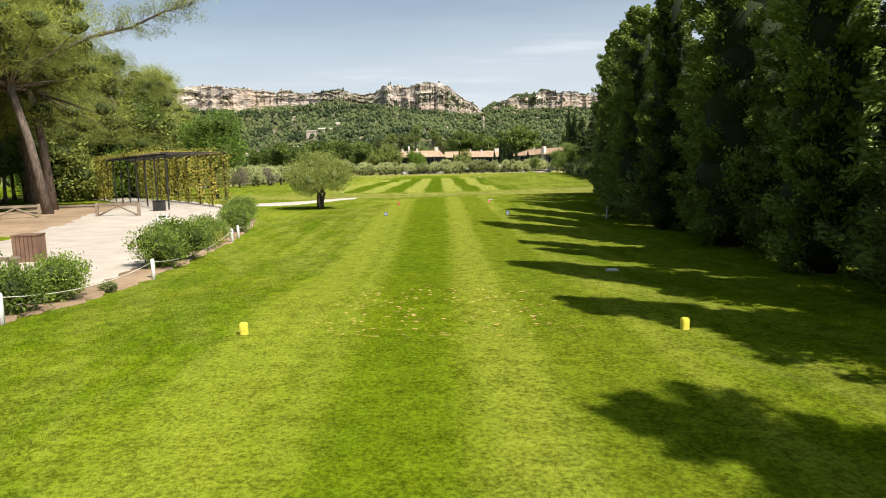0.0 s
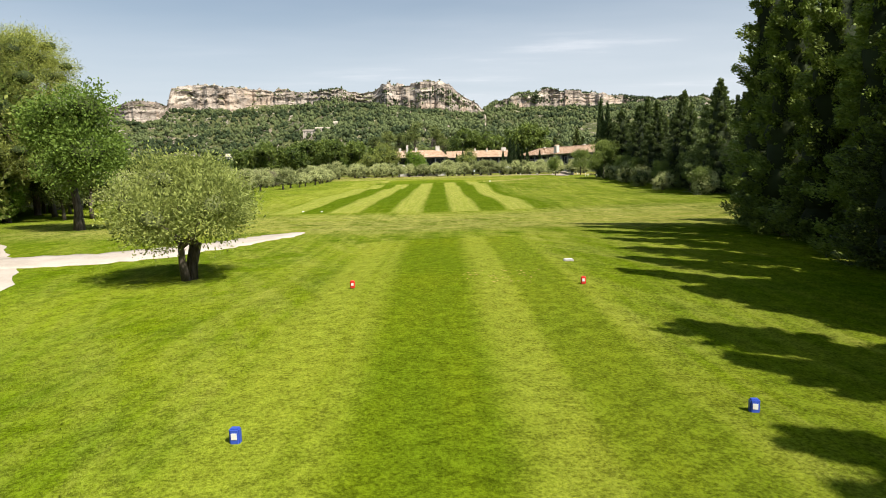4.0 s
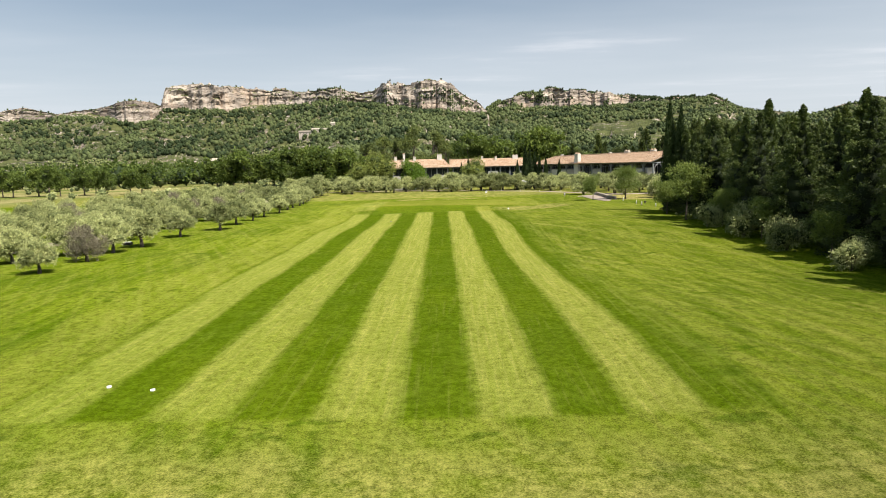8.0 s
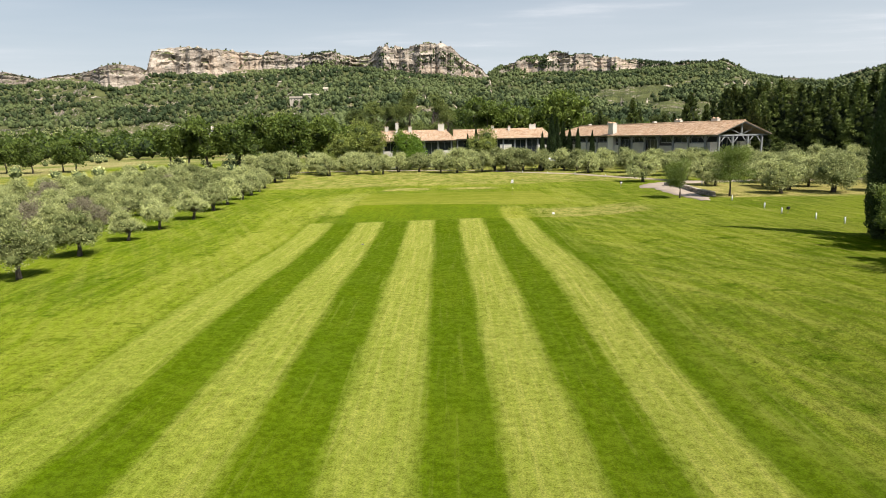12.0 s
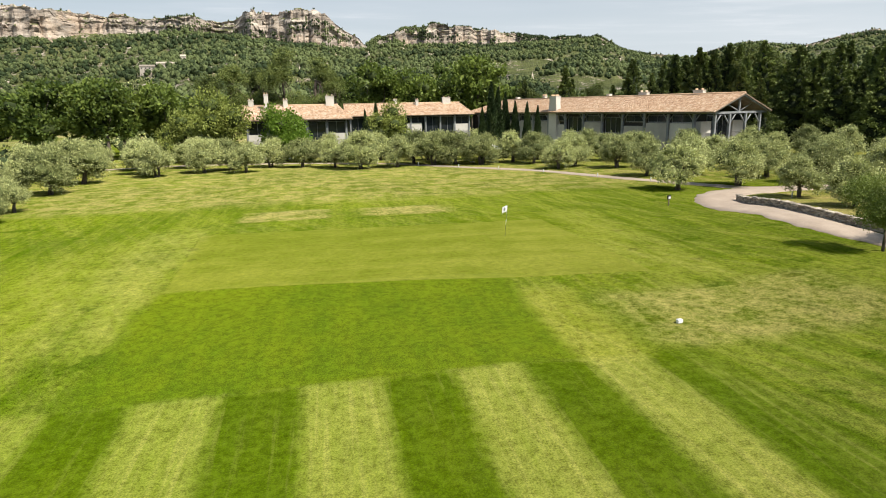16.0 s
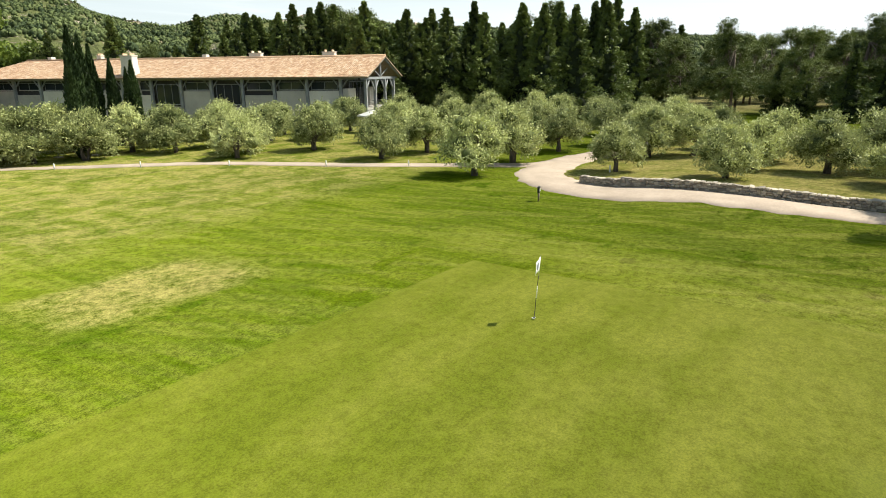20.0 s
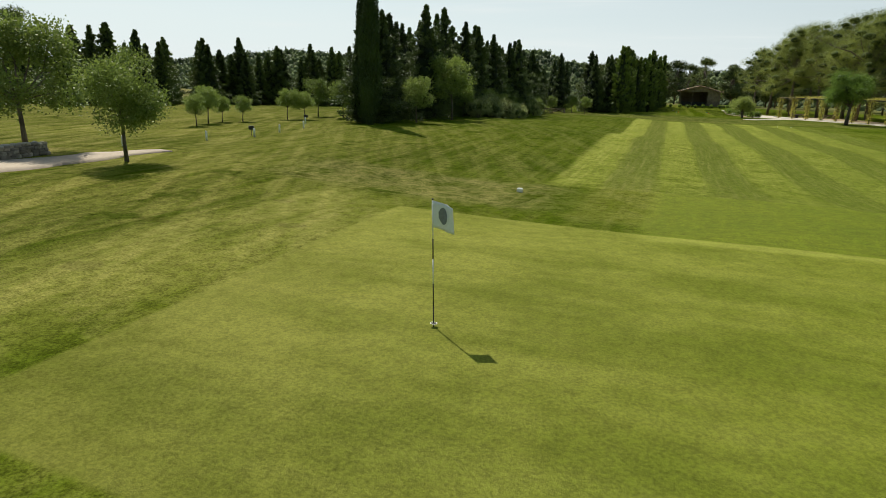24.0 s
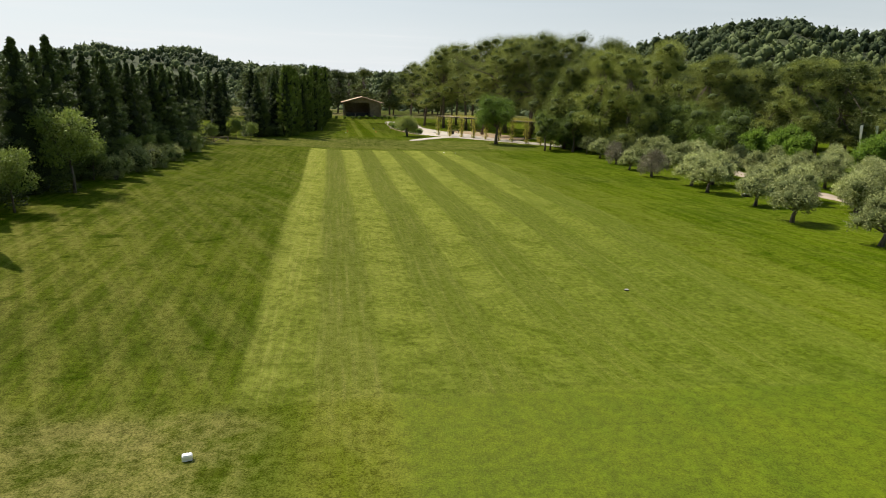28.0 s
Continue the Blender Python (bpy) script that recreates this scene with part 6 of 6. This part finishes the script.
f = thing("flagstick", FX, FY, None, 0, "black and white banded flagstick with a white flag on the green", "flagstick")
lean = Vector((0.114, -0.10, 2.13))
z0 = 0.0
for i, (a, b, mat) in enumerate(((-0.1, 0.16, BLACK_PAINT), (0.16, 0.345, BLACK_PAINT), (0.345, 0.54, WHITE_PAINT), (0.54, 0.70, BLACK_PAINT), (0.70, 1.0, WHITE_PAINT))):
    part("pole", rod(lean * a, lean * b, 0.011, 10), mat, f, "black band of the pole" if mat is BLACK_PAINT else "white band of the pole")
part("knob", rod(lean * 1.0, lean * 1.012, 0.016, 10), BLACK_PAINT, f)
# cloth, hanging in folds from the pole
def cloth_at(s, v):
    p = lean * (0.995 - 0.205 * v) + Vector((-0.35 * s, -0.05 * s, -0.05 * s - 0.06 * s * s))
    return p + Vector((0.10, 0.30, 0)) * (0.085 * math.sin(s * 8.5 + v * 1.8) * s)


rows = [[cloth_at(i / 14, j / 8)[:] for j in range(9)] for i in range(15)]
flag = part_mesh("flag", grid_mesh("flag", np.array(rows), CLOTH), f, "white flag with a dark crest")
flag.modifiers.new("thickness", "SOLIDIFY").thickness = 0.004
crest = [[(cloth_at(0.30 + 0.42 * i / 6, 0.47 + 0.32 * (j / 6 - 0.5) * 2 * math.cos((i / 6 - 0.5) * 2.4)) + Vector((0.003, 0.008, 0)))[:] for j in range(7)] for i in range(7)]
c1 = np.array(crest)
part_mesh("crest", grid_mesh("crest", c1, GREY_WOOD), flag, "dark round crest")
part_mesh("crest", grid_mesh("crest", c1 - np.array((0.006, 0.016, 0)), GREY_WOOD), flag, "dark round crest")
bm = bmesh.new()
tube(bm, [(0, 0, -0.12), (0, 0, 0.012)], [0.056, 0.056], 18)
cup = thing("hole_cup", FX, FY, None, 0, "white rim of the hole in the green", "golf hole")
rim = bmesh.new()
for k in range(20):
    a0, a1 = 2 * math.pi * k / 20, 2 * math.pi * (k + 1) / 20
    q = [Vector((r * math.cos(a), r * math.sin(a), z)) for r, a, z in ((0.054, a0, 0.05), (0.062, a0, 0.05), (0.062, a1, 0.05), (0.054, a1, 0.05))]
    rim.faces.new([rim.verts.new(v) for v in q])
part("rim", rim, WHITE_PAINT, cup)
bm.free()
# flat black disc painted for the shade down the hole
dk = bmesh.new()
bmesh.ops.create_circle(dk, cap_ends=True, radius=0.054, segments=20, matrix=Matrix.Translation((0, 0, 0.047)))
part("hollow", dk, BLACK_PAINT, cup)

# ---- blades of grass on the tees and their slopes ----
g = np.random.default_rng(51)


def blades(name, x0, x1, y0, y1, n, lo, hi, label):
    x, y = g.uniform(x0, x1, n), y0 + (y1 - y0) * g.uniform(0, 1, n) ** 1.6
    z = ground_array(x, y) + 0.05 * np.array([noise.noise(Vector((a * 0.16, b * 0.16, 0))) for a, b in zip(x, y)])
    size = g.uniform(lo, hi, n)
    p = np.stack([x, y, z + size * 0.32], 1)
    way = np.stack([g.normal(size=n) * 0.5, g.normal(size=n) * 0.5, np.ones(n)], 1)
    me = leaves(name, p, way, size, GRASS, 0.22, (), g)
    return tagged(new(name, me), label, "grass", kind="stuff")


blades("tee_grass", -3.6, 7.5, 13.5, 48.0, 50000, 0.02, 0.038, "short green grass blades on the tee")
blades("slope_grass", -8.6, -3.4, 13.5, 60.0, 60000, 0.025, 0.055, "lush green grass blades on the slope beside the tee")

# ---- posts, rope and signs ----


def short_post(x, y, h=0.55, r=0.05, mat=WHITE_PAINT, label="short white post on the turf", lean_deg=0.0, group="white posts"):
    t = thing("post", x, y, None, 0, label, "post", group)
    t.matrix_basis = t.matrix_basis @ pose(0, 0, 0, lean_deg, 0, 0)
    p = part("shaft", tube(bmesh.new(), [(0, 0, -0.15), (0, 0, h - 0.02), (0, 0, h)], [r, r, r * 0.75], 10), mat, t)
    part("cap", tube(bmesh.new(), [(0, 0, h), (0, 0, h + 0.015)], [r * 0.8, r * 0.55], 10), mat, p)
    return t


ROPED = [(-7.75, 17.5), (-8.05, 23.5), (-8.35, 30.3), (-9.05, 39.2), (-9.35, 40.9), (-10.6, 46.5), (-12.2, 51.5)]
for x, y in ROPED:
    short_post(x, y, 0.62, 0.06, label="short white post that carries a rope beside the tee", group="rope posts")
for (xa, ya), (xb, yb) in zip(ROPED, ROPED[1:]):
    t = thing("rope", (xa + xb) / 2, (ya + yb) / 2, 0.0, 0, "pale rope hung between white posts", "rope", "ropes")
    mx, my = (xa + xb) / 2, (ya + yb) / 2
    pts = []
    for k in range(9):
        s = k / 8
        x, y = xa + (xb - xa) * s, ya + (yb - ya) * s
        sag = 4 * s * (1 - s) * 0.035 * math.hypot(xb - xa, yb - ya)
        pts.append((x - mx, y - my, ground(xa, ya) * (1 - s) + ground(xb, yb) * s + 0.54 - sag))
    part("cord", tube(bmesh.new(), pts, [0.008] * 9, 6), ROPE, t)
short_post(9.4, 46.9, 0.75, 0.045, label="slim white post leaning beside the dark hedge", lean_deg=6)
for x, y in ((30.0, 179.6), (29.6, 175.4), (30.5, 171.2), (33.2, 163.5), (29.6, 186.3), (35.9, 210.9), (30.8, 167.5)):
    short_post(x, y, 0.55, 0.06, group="white posts")
for x, y in ((26.5, 232.5), (22.2, 240), (17.8, 246.5), (13.2, 252.2), (8.0, 258.3), (30.3, 226.5), (2.0, 263.2)):
    short_post(x, y, 0.5, 0.05, WHITE_PAINT, "short white post at the edge of the path", group="path posts")
t = thing("course_sign", 23.5, 210.7, None, 20, "small dark sign box on a short post by the track", "sign")
part("shaft", rod((0, 0, -0.1), (0, 0, 0.62), 0.05, 8), OLD_WOOD, t)
part("board", boxed(-0.2, -0.07, 0.55, 0.2, 0.07, 0.92, 0.015), DARK_METAL, t)
part("face", boxed(-0.14, -0.075, 0.62, 0.14, -0.071, 0.80), WHITE_PAINT, t, "white face")
for x, y in ((29.55, 175.1), (33.6, 162.0)):
    t = thing("spot_lamp", x + 0.5, y, None, 30, "small dark ground lamp on a spike", "lamp", "ground lamps")
    part("spike", rod((0, 0, -0.1), (0, 0, 0.45), 0.02, 6), DARK_METAL, t)
    part("head", boxed(-0.18, -0.1, 0.42, 0.18, 0.1, 0.68, 0.03), DARK_METAL, t)
# ---- the gravel yard ----
t = thing("litter_bin", -14.7, 34.2, None, 12, "square bin clad in upright brown boards on the gravel", "litter bin")
part("liner", boxed(-0.34, -0.34, 0.06, 0.34, 0.34, 0.9), DARK_METAL, t)
for s in range(4):
    m = Matrix.Rotation(s * math.pi / 2, 4, "Z")
    for k in range(6):
        part("board", box(bmesh.new(), -0.4 + k * 0.133, -0.40, 0.03, -0.4 + k * 0.133 + 0.118, -0.36, 1.0, 0.008, m), BROWN_WOOD, t)
part("lid", boxed(-0.42, -0.42, 1.0, 0.42, 0.42, 1.05, 0.01), BROWN_WOOD, t)
t = thing("bench", -14.7, 32.3, None, 8, "low rough timber bench on stub legs", "bench")
part("seat", boxed(-0.8, -0.2, 0.36, 0.8, 0.2, 0.46, 0.02), OLD_WOOD, t)
for s in (-1, 1):
    part("leg", boxed(s * 0.62 - 0.09, -0.16, -0.08, s * 0.62 + 0.09, 0.16, 0.359, 0.02), OLD_WOOD, t)


def rail_fence(x, y, rz, n, label):
    t = thing("rail_fence", x, y, None, rz, label, "fence", "timber fences")
    for k in range(n + 1):
        part("post", boxed(k * 2.6 - 0.09, -0.09, -0.2, k * 2.6 + 0.09, 0.09, 0.95, 0.02), OLD_WOOD, t)
        if k < n:
            part("rail", boxed(k * 2.6 + 0.1, -0.06, 0.72, k * 2.6 + 2.5, 0.06, 0.9, 0.02), OLD_WOOD, t)
            part("brace", tube(bmesh.new(), [(k * 2.6 + 0.1, 0, 0.1), (k * 2.6 + 1.3, 0, 0.72)], [0.06, 0.06], 6), OLD_WOOD, t)
            part("brace", tube(bmesh.new(), [(k * 2.6 + 2.5, 0, 0.1), (k * 2.6 + 1.3, 0, 0.72)], [0.06, 0.06], 6), OLD_WOOD, t)
    return t


rail_fence(24.5, 83.8, 35, 2, "low timber fence at the end of the conifer wood")
rail_fence(-22.6, 52.6, 8, 1, "low weathered timber fence with crossed braces")
rail_fence(-28.5, 51.0, 35, 1, "low weathered timber fence beside the pines")
t = thing("crate", -20.3, 56.5, None, 30, "dark square planter box on the gravel", "planter")
part("box", boxed(-0.4, -0.4, -0.02, 0.4, 0.4, 0.75, 0.02), DARK_METAL, t)
part("rim", boxed(-0.43, -0.43, 0.751, 0.43, 0.43, 0.8, 0.01), DARK_METAL, t)
t = thing("notice_board", -17.2, 50.2, None, -10, "small white notice frame standing on the gravel", "sign")
for s in (-1, 1):
    part("leg", rod((s * 0.35, 0, -0.05), (s * 0.35, 0, 0.55), 0.02, 6), WHITE_PAINT, t)
part("board", boxed(-0.3, -0.02, 0.3, 0.3, 0.02, 0.56, 0.005), WHITE_PAINT, t)
part("text_bars", boxed(-0.25, -0.026, 0.4, 0.25, -0.021, 0.5), BLACK_PAINT, t, "dark bars in place of lettering")


def pergola(x0, y0, x1, y1, width, h, bays):
    ln = math.hypot(x1 - x0, y1 - y0)
    rz = math.degrees(math.atan2(y1 - y0, x1 - x0))
    t = thing("pergola", x0, y0, None, rz, "long dark metal pergola with yellow-green vines over its roof", "pergola")
    for k in range(bays + 1):
        for s in (0, 1):
            part("post", boxed(k * ln / bays - 0.05, s * width - 0.05, -0.3, k * ln / bays + 0.05, s * width + 0.05, h, 0.008), DARK_METAL, t)
        part("crossbar", boxed(k * ln / bays - 0.04, width - 0.3, h + 0.101, k * ln / bays + 0.04, 0.3, h + 0.18), DARK_METAL, t)
    for s in (0, 1):
        part("beam", boxed(-0.3, s * width - 0.05, h + 0.001, ln + 0.3, s * width + 0.05, h + 0.1), DARK_METAL, t)
    for k in range(15):
        y = 0.2 + (width - 0.4) * k / 14
        part("cane", rod((-0.3, y, h + 0.2), (ln + 0.3, y, h + 0.2), 0.02, 6), OLD_WOOD, t)
    g = np.random.default_rng(77)
    n = 5200
    p = np.stack([g.uniform(-0.2, ln + 0.2, n), g.uniform(width - 0.4, 0.4, n), h + 0.25 + np.abs(g.normal(size=n)) * 0.10 + 0.25 * (g.uniform(size=n) < 0.2)], 1)
    keep = p[:, 0] > ln * 0.28 * g.uniform(size=n)
    me = leaves("vine", p[keep], g.normal(size=(keep.sum(), 3)) + (0, 0, 0.3), g.uniform(0.10, 0.24, keep.sum()), VINE_LEAF, 0.75, (), g)
    part_mesh("vine", me, t, "yellow-green vine on the roof")
    for k in range(bays + 1):
        for s in (0, 1):
            if s == 0 and k < 7:
                continue
            q = 620
            a = g.normal(size=(q, 3)) * (0.42, 0.30, 0.0)
            hang = g.uniform(0.1, h + 0.2, q)
            c = np.array((k * ln / bays, s * width, 0)) + a * (0.6 + 0.5 * hang[:, None] / h)
            c[:, 2] = hang
            me = leaves("vine", c, g.normal(size=(q, 3)), g.uniform(0.10, 0.24, q), VINE_LEAF, 0.75, (), g)
            part_mesh("vine", me, t, "yellow-green vine climbing a post")
    return t


pergola(-20.0, 57.4, -41.0, 84.5, -4.2, 4.05, 10)

# shrubs along the rope
for i, (x, y, s) in enumerate([(-8.9, 24.6, 0.9), (-9.0, 26.6, 0.85), (-8.9, 21.5, 0.6), (-9.2, 32.6, 1.05), (-9.1, 34.2, 1.1), (-9.6, 36.6, 0.95), (-9.9, 38.9, 0.9), (-10.5, 43.5, 1.0), (-11.2, 46, 1.0), (-11.8, 48.5, 1.1), (-12.6, 51, 1.1), (-13.4, 53, 1.0)]):
    plant("shrub", SHRUBS[i % 3], x, y, s, rng.uniform(0, 360), "leafy green shrub in the border beside the rope", "shrub", "border shrubs")
for i, (x, y, s) in enumerate([(-9.6, 37.8, 0.9), (-10.2, 41.2, 0.8), (-8.7, 19.5, 0.5), (-8.6, 28.2, 0.35)]):
    plant("shrub", LOW_SHRUBS[i % 2], x, y, s, rng.uniform(0, 360), "low yellowish shrub in the border", "shrub", "border shrubs")

# ---- shelter behind the tees ----
t = thing("shelter", -2.1, -14.0, None, 0, "open timber shelter with a low tiled gable roof", "shelter")
Wd, Dp, ev, rg = 12.0, 9.0, 4.3, 6.2
for x in (-Wd / 2 + 0.4, -2.6, 2.2, Wd / 2 - 0.4):
    part("post", boxed(x - 0.15, Dp / 2 - 0.3, -0.3, x + 0.15, Dp / 2, ev, 0.02), OLD_WOOD, t, "timber post")
part("back_wall", boxed(-Wd / 2, -Dp / 2, -0.3, Wd / 2, -Dp / 2 + 0.25, ev), OLD_WOOD, t)
for s in (-1, 1):
    part("side_wall", boxed(s * Wd / 2 - 0.12, -Dp / 2 + 0.26, -0.3, s * Wd / 2 + 0.12, Dp / 2 - 0.4, ev), OLD_WOOD, t)
part("front_wall", boxed(-2.4, Dp / 2 - 0.28, -0.3, -Wd / 2 + 0.6, Dp / 2 - 0.05, ev - 0.05), OLD_WOOD, t, "boarded half of the front")
part("counter", boxed(-2.0, Dp / 2 - 1.2, -0.2, Wd / 2 - 0.8, Dp / 2 - 0.7, 1.1), SHADE_INSIDE, t)
bm = slab(bmesh.new(), [(-Wd / 2 - 0.8, -Dp / 2 - 0.8, ev), (-Wd / 2 - 0.8, Dp / 2 + 0.8, ev), (0, Dp / 2 + 0.8, rg), (0, -Dp / 2 - 0.8, rg)][::-1], 0.14)
slab(bm, [(Wd / 2 + 0.8, -Dp / 2 - 0.8, ev), (Wd / 2 + 0.8, Dp / 2 + 0.8, ev), (0, Dp / 2 + 0.8, rg), (0, -Dp / 2 - 0.8, rg)], 0.14)
roof = part("roof", bm, OLD_WOOD, t)
roof_slope("roof_tiles", roof, (Wd / 2 + 0.8, -Dp / 2 - 0.8, ev), (Wd / 2 + 0.8, Dp / 2 + 0.8, ev), (0, Dp / 2 + 0.8, rg), (0, -Dp / 2 - 0.8, rg), 0.9, 0.6)
roof_slope("roof_tiles", roof, (-Wd / 2 - 0.8, Dp / 2 + 0.8, ev), (-Wd / 2 - 0.8, -Dp / 2 - 0.8, ev), (0, -Dp / 2 - 0.8, rg), (0, Dp / 2 + 0.8, rg), 0.9, 0.6)
part("gable", mesh_bm := slab(bmesh.new(), [(-Wd / 2, Dp / 2 - 0.1, ev), (0, Dp / 2 - 0.1, rg - 0.2), (0, Dp / 2 - 0.11, rg - 0.2), (Wd / 2, Dp / 2 - 0.1, ev)], 0.1), OLD_WOOD, t)
for i, x in enumerate((-12.5, -10.5, -8.2, -5.8, -3.5, -1.2, 1.1, 3.4, 6.0, 8.2, 10.0)):
    plant("shrub", SHRUBS[i % 3], x, -5.0 + rng.normal() * 0.3, 0.72, rng.uniform(0, 360), "clipped round shrub before the shelter", "shrub", "clipped shrubs")

# ---- stone wall along the track ----
WALL = [(30.4, 210.9), (29.5, 207.6), (28.9, 204.2), (28.7, 200.5), (28.9, 196.5), (29.2, 192.8), (29.4, 190.8)]
wall_ob = thing("stone_wall", 30.4, 210.9, 0.0, 0, "low dry wall of pale rough stones beside the track", "wall")
rs = random.Random(9)
stones = []
for k in range(6):
    bm = bmesh.new()
    box(bm, -0.5, -0.5, -0.5, 0.5, 0.5, 0.5)
    for v in bm.verts:
        v.co += Vector((rs.uniform(-0.1, 0.1), rs.uniform(-0.08, 0.08), rs.uniform(-0.1, 0.1)))
    bmesh.ops.bevel(bm, geom=list(bm.edges), offset=0.17, segments=1, affect="EDGES")
    stones.append(as_mesh("stone", bm, STONE))
o = Vector((30.4, 210.9))
count = 0
for (xa, ya), (xb, yb) in zip(WALL, WALL[1:]):
    a, b = Vector((xa, ya)) - o, Vector((xb, yb)) - o
    way = (b - a).normalized()
    ang = math.degrees(math.atan2(way.y, way.x))
    ln = (b - a).length
    mid = a.lerp(b, 0.5)
    z = ground(mid.x + o.x, mid.y + o.y)
    core = boxed(-ln / 2 - 0.02, -0.15, -0.4, ln / 2 + 0.02, 0.15, 0.50)
    bmesh.ops.transform(core, matrix=pose(mid.x, mid.y, z, 0, 0, ang), verts=core.verts)
    part("core", core, MORTAR, wall_ob, "dark joints between the stones")
    for course in range(4):
        s = rs.uniform(0, 0.12)
        while s < ln - 0.1:
            w_ = rs.uniform(0.18, 0.40)
            p = a + way * min(ln, s + w_ / 2)
            zz = ground(p.x + o.x, p.y + o.y) + 0.01 + course * 0.145 + 0.07 + rs.uniform(-0.025, 0.025)
            m = pose(p.x, p.y, zz, rs.uniform(-7, 7), rs.uniform(-9, 9), ang + rs.uniform(-6, 6)) @ Matrix.Diagonal((w_ * 0.95, 0.44 + rs.uniform(-0.06, 0.08), 0.145 + rs.uniform(-0.03, 0.035), 1))
            part_mesh("stone", stones[rs.randrange(6)], wall_ob, "", m)
            s += w_
            count += 1

# ---- small things on the left turf ----
t = thing("valve_box", -36.6, 141.6, None, 0, "dark irrigation valve box with white lids on the turf", "valve box")
part("body", boxed(-0.45, -0.35, -0.05, 0.45, 0.35, 0.3, 0.04), BLACK_PAINT, t)
for s in (-1, 1):
    part("lid", boxed(s * 0.24 - 0.15, -0.2, 0.301, s * 0.24 + 0.15, 0.2, 0.36, 0.02), WHITE_PAINT, t)
for x, y in ((-76.7, 111.3), (-78.0, 112.9)):
    t = thing("feather_banner", x, y, None, 25, "white feather banner on a bowed pole", "banner", "banners")
    part("pole", tube(bmesh.new(), [(0, 0, -0.2), (0.0, 0, 3.0), (0.25, 0, 6.3)], [0.04, 0.03, 0.015], 8), WHITE_PAINT, t)
    part("cloth", slab(bmesh.new(), [(0.03, 0, 2.6), (0.75, 0.02, 3.6), (1.35, 0.02, 6.2), (0.26, 0, 6.3)], 0.01), CLOTH, t)
# far farmhouse and the ruined chapel on the slope
for x, y, z, L, W, h, label in ((-157, 505, 11, 17, 8, 4, "low pale farmhouse on the plain"), (-172, 905, 54, 22, 12, 6, "pale stone farm buildings on the slope"), (-192, 903, 53, 16, 10, 4, "pale stone barn on the slope"), (-157, 912, 57, 5, 5, 11, "small pale stone tower by the farm")):
    t = thing("farmhouse", x, y, z, 8, label, "house")
    part("wall", boxed(-L / 2, -W / 2, -8, L / 2, W / 2, h), PLASTER if y < 600 else GRAVEL, t)
    bm = slab(bmesh.new(), [(-L / 2 - 0.6, -W / 2 - 0.6, h), (L / 2 + 0.6, -W / 2 - 0.6, h), (L / 2 + 0.6, 0, h + 2.2), (-L / 2 - 0.6, 0, h + 2.2)], 0.3)
    slab(bm, [(L / 2 + 0.6, W / 2 + 0.6, h), (-L / 2 - 0.6, W / 2 + 0.6, h), (-L / 2 - 0.6, 0, h + 2.2), (L / 2 + 0.6, 0, h + 2.2)], 0.3)
    part("roof", bm, STONE, t, "pale weathered tile roof")
    for k in range(int(L / 4)):
        part("window", boxed(-L / 2 + 2 + k * 4 - 0.5, -W / 2 - 0.02, h * 0.35, -L / 2 + 2 + k * 4 + 0.5, -W / 2 + 0.1, h * 0.7), GLASS, t)


# ---- parasols on the terrace before the long house ----
def parasol(x, y, rz, r):
    t = thing("parasol", x, y, None, rz, "open white square parasol on the terrace before the long house", "parasol", "parasols")
    part("pole", rod((0, 0, -0.1), (0, 0, 2.75), 0.03, 8), GREY_WOOD, t)
    bm = bmesh.new()
    ring = [bm.verts.new((r * math.cos(a), r * math.sin(a), 2.25)) for a in (math.pi / 4 * k for k in range(8))]
    low = [bm.verts.new((v.co.x, v.co.y, 2.07)) for v in ring]
    top = bm.verts.new((0, 0, 2.85))
    for k in range(8):
        bm.faces.new((ring[k], ring[(k + 1) % 8], top))
        bm.faces.new((low[k], low[(k + 1) % 8], ring[(k + 1) % 8], ring[k]))
    bmesh.ops.solidify(bm, geom=bm.faces[:], thickness=0.02)
    part("canopy", bm, CLOTH, t)
    for k in range(8):
        a = math.pi / 4 * k
        part("rib", rod((0, 0, 2.76), (r * 0.97 * math.cos(a), r * 0.97 * math.sin(a), 2.2), 0.012, 5), GREY_WOOD, t)
    part("foot", boxed(-0.35, -0.35, -0.05, 0.35, 0.35, 0.08, 0.02), CONCRETE, t)


for x, y, rz in ((49.5, 247.6, 10), (17.2, 260.5, 5), (20.1, 258.9, 30)):
    parasol(x, y, rz, 2.0)


# ---- broken walls of the old castle on the crag ----
ruin = thing("castle_ruin", -8.0, 1364.0, 140.0, 0, "broken pale stone walls of a castle on the crag", "ruin")
rr = random.Random(4)
for x, w_, base, top in ((8.5, 8.0, -10.0, 31.0), (-2.0, 6.0, 0.0, 33.0), (-14.0, 12.0, 4.0, 36.0), (-27.0, 7.0, 6.0, 41.0)):
    bm = boxed(x - w_ / 2, -3.5, base, x + w_ / 2, 3.5, top)
    bmesh.ops.subdivide_edges(bm, edges=bm.edges[:], cuts=3, use_grid_fill=True)
    for v in bm.verts:
        v.co += Vector((rr.uniform(-0.5, 0.5), rr.uniform(-0.5, 0.5), rr.uniform(-1.6, 0.8) if v.co.z > top - 1 else rr.uniform(-0.4, 0.4)))
    part("wall", bm, STONE, ruin)
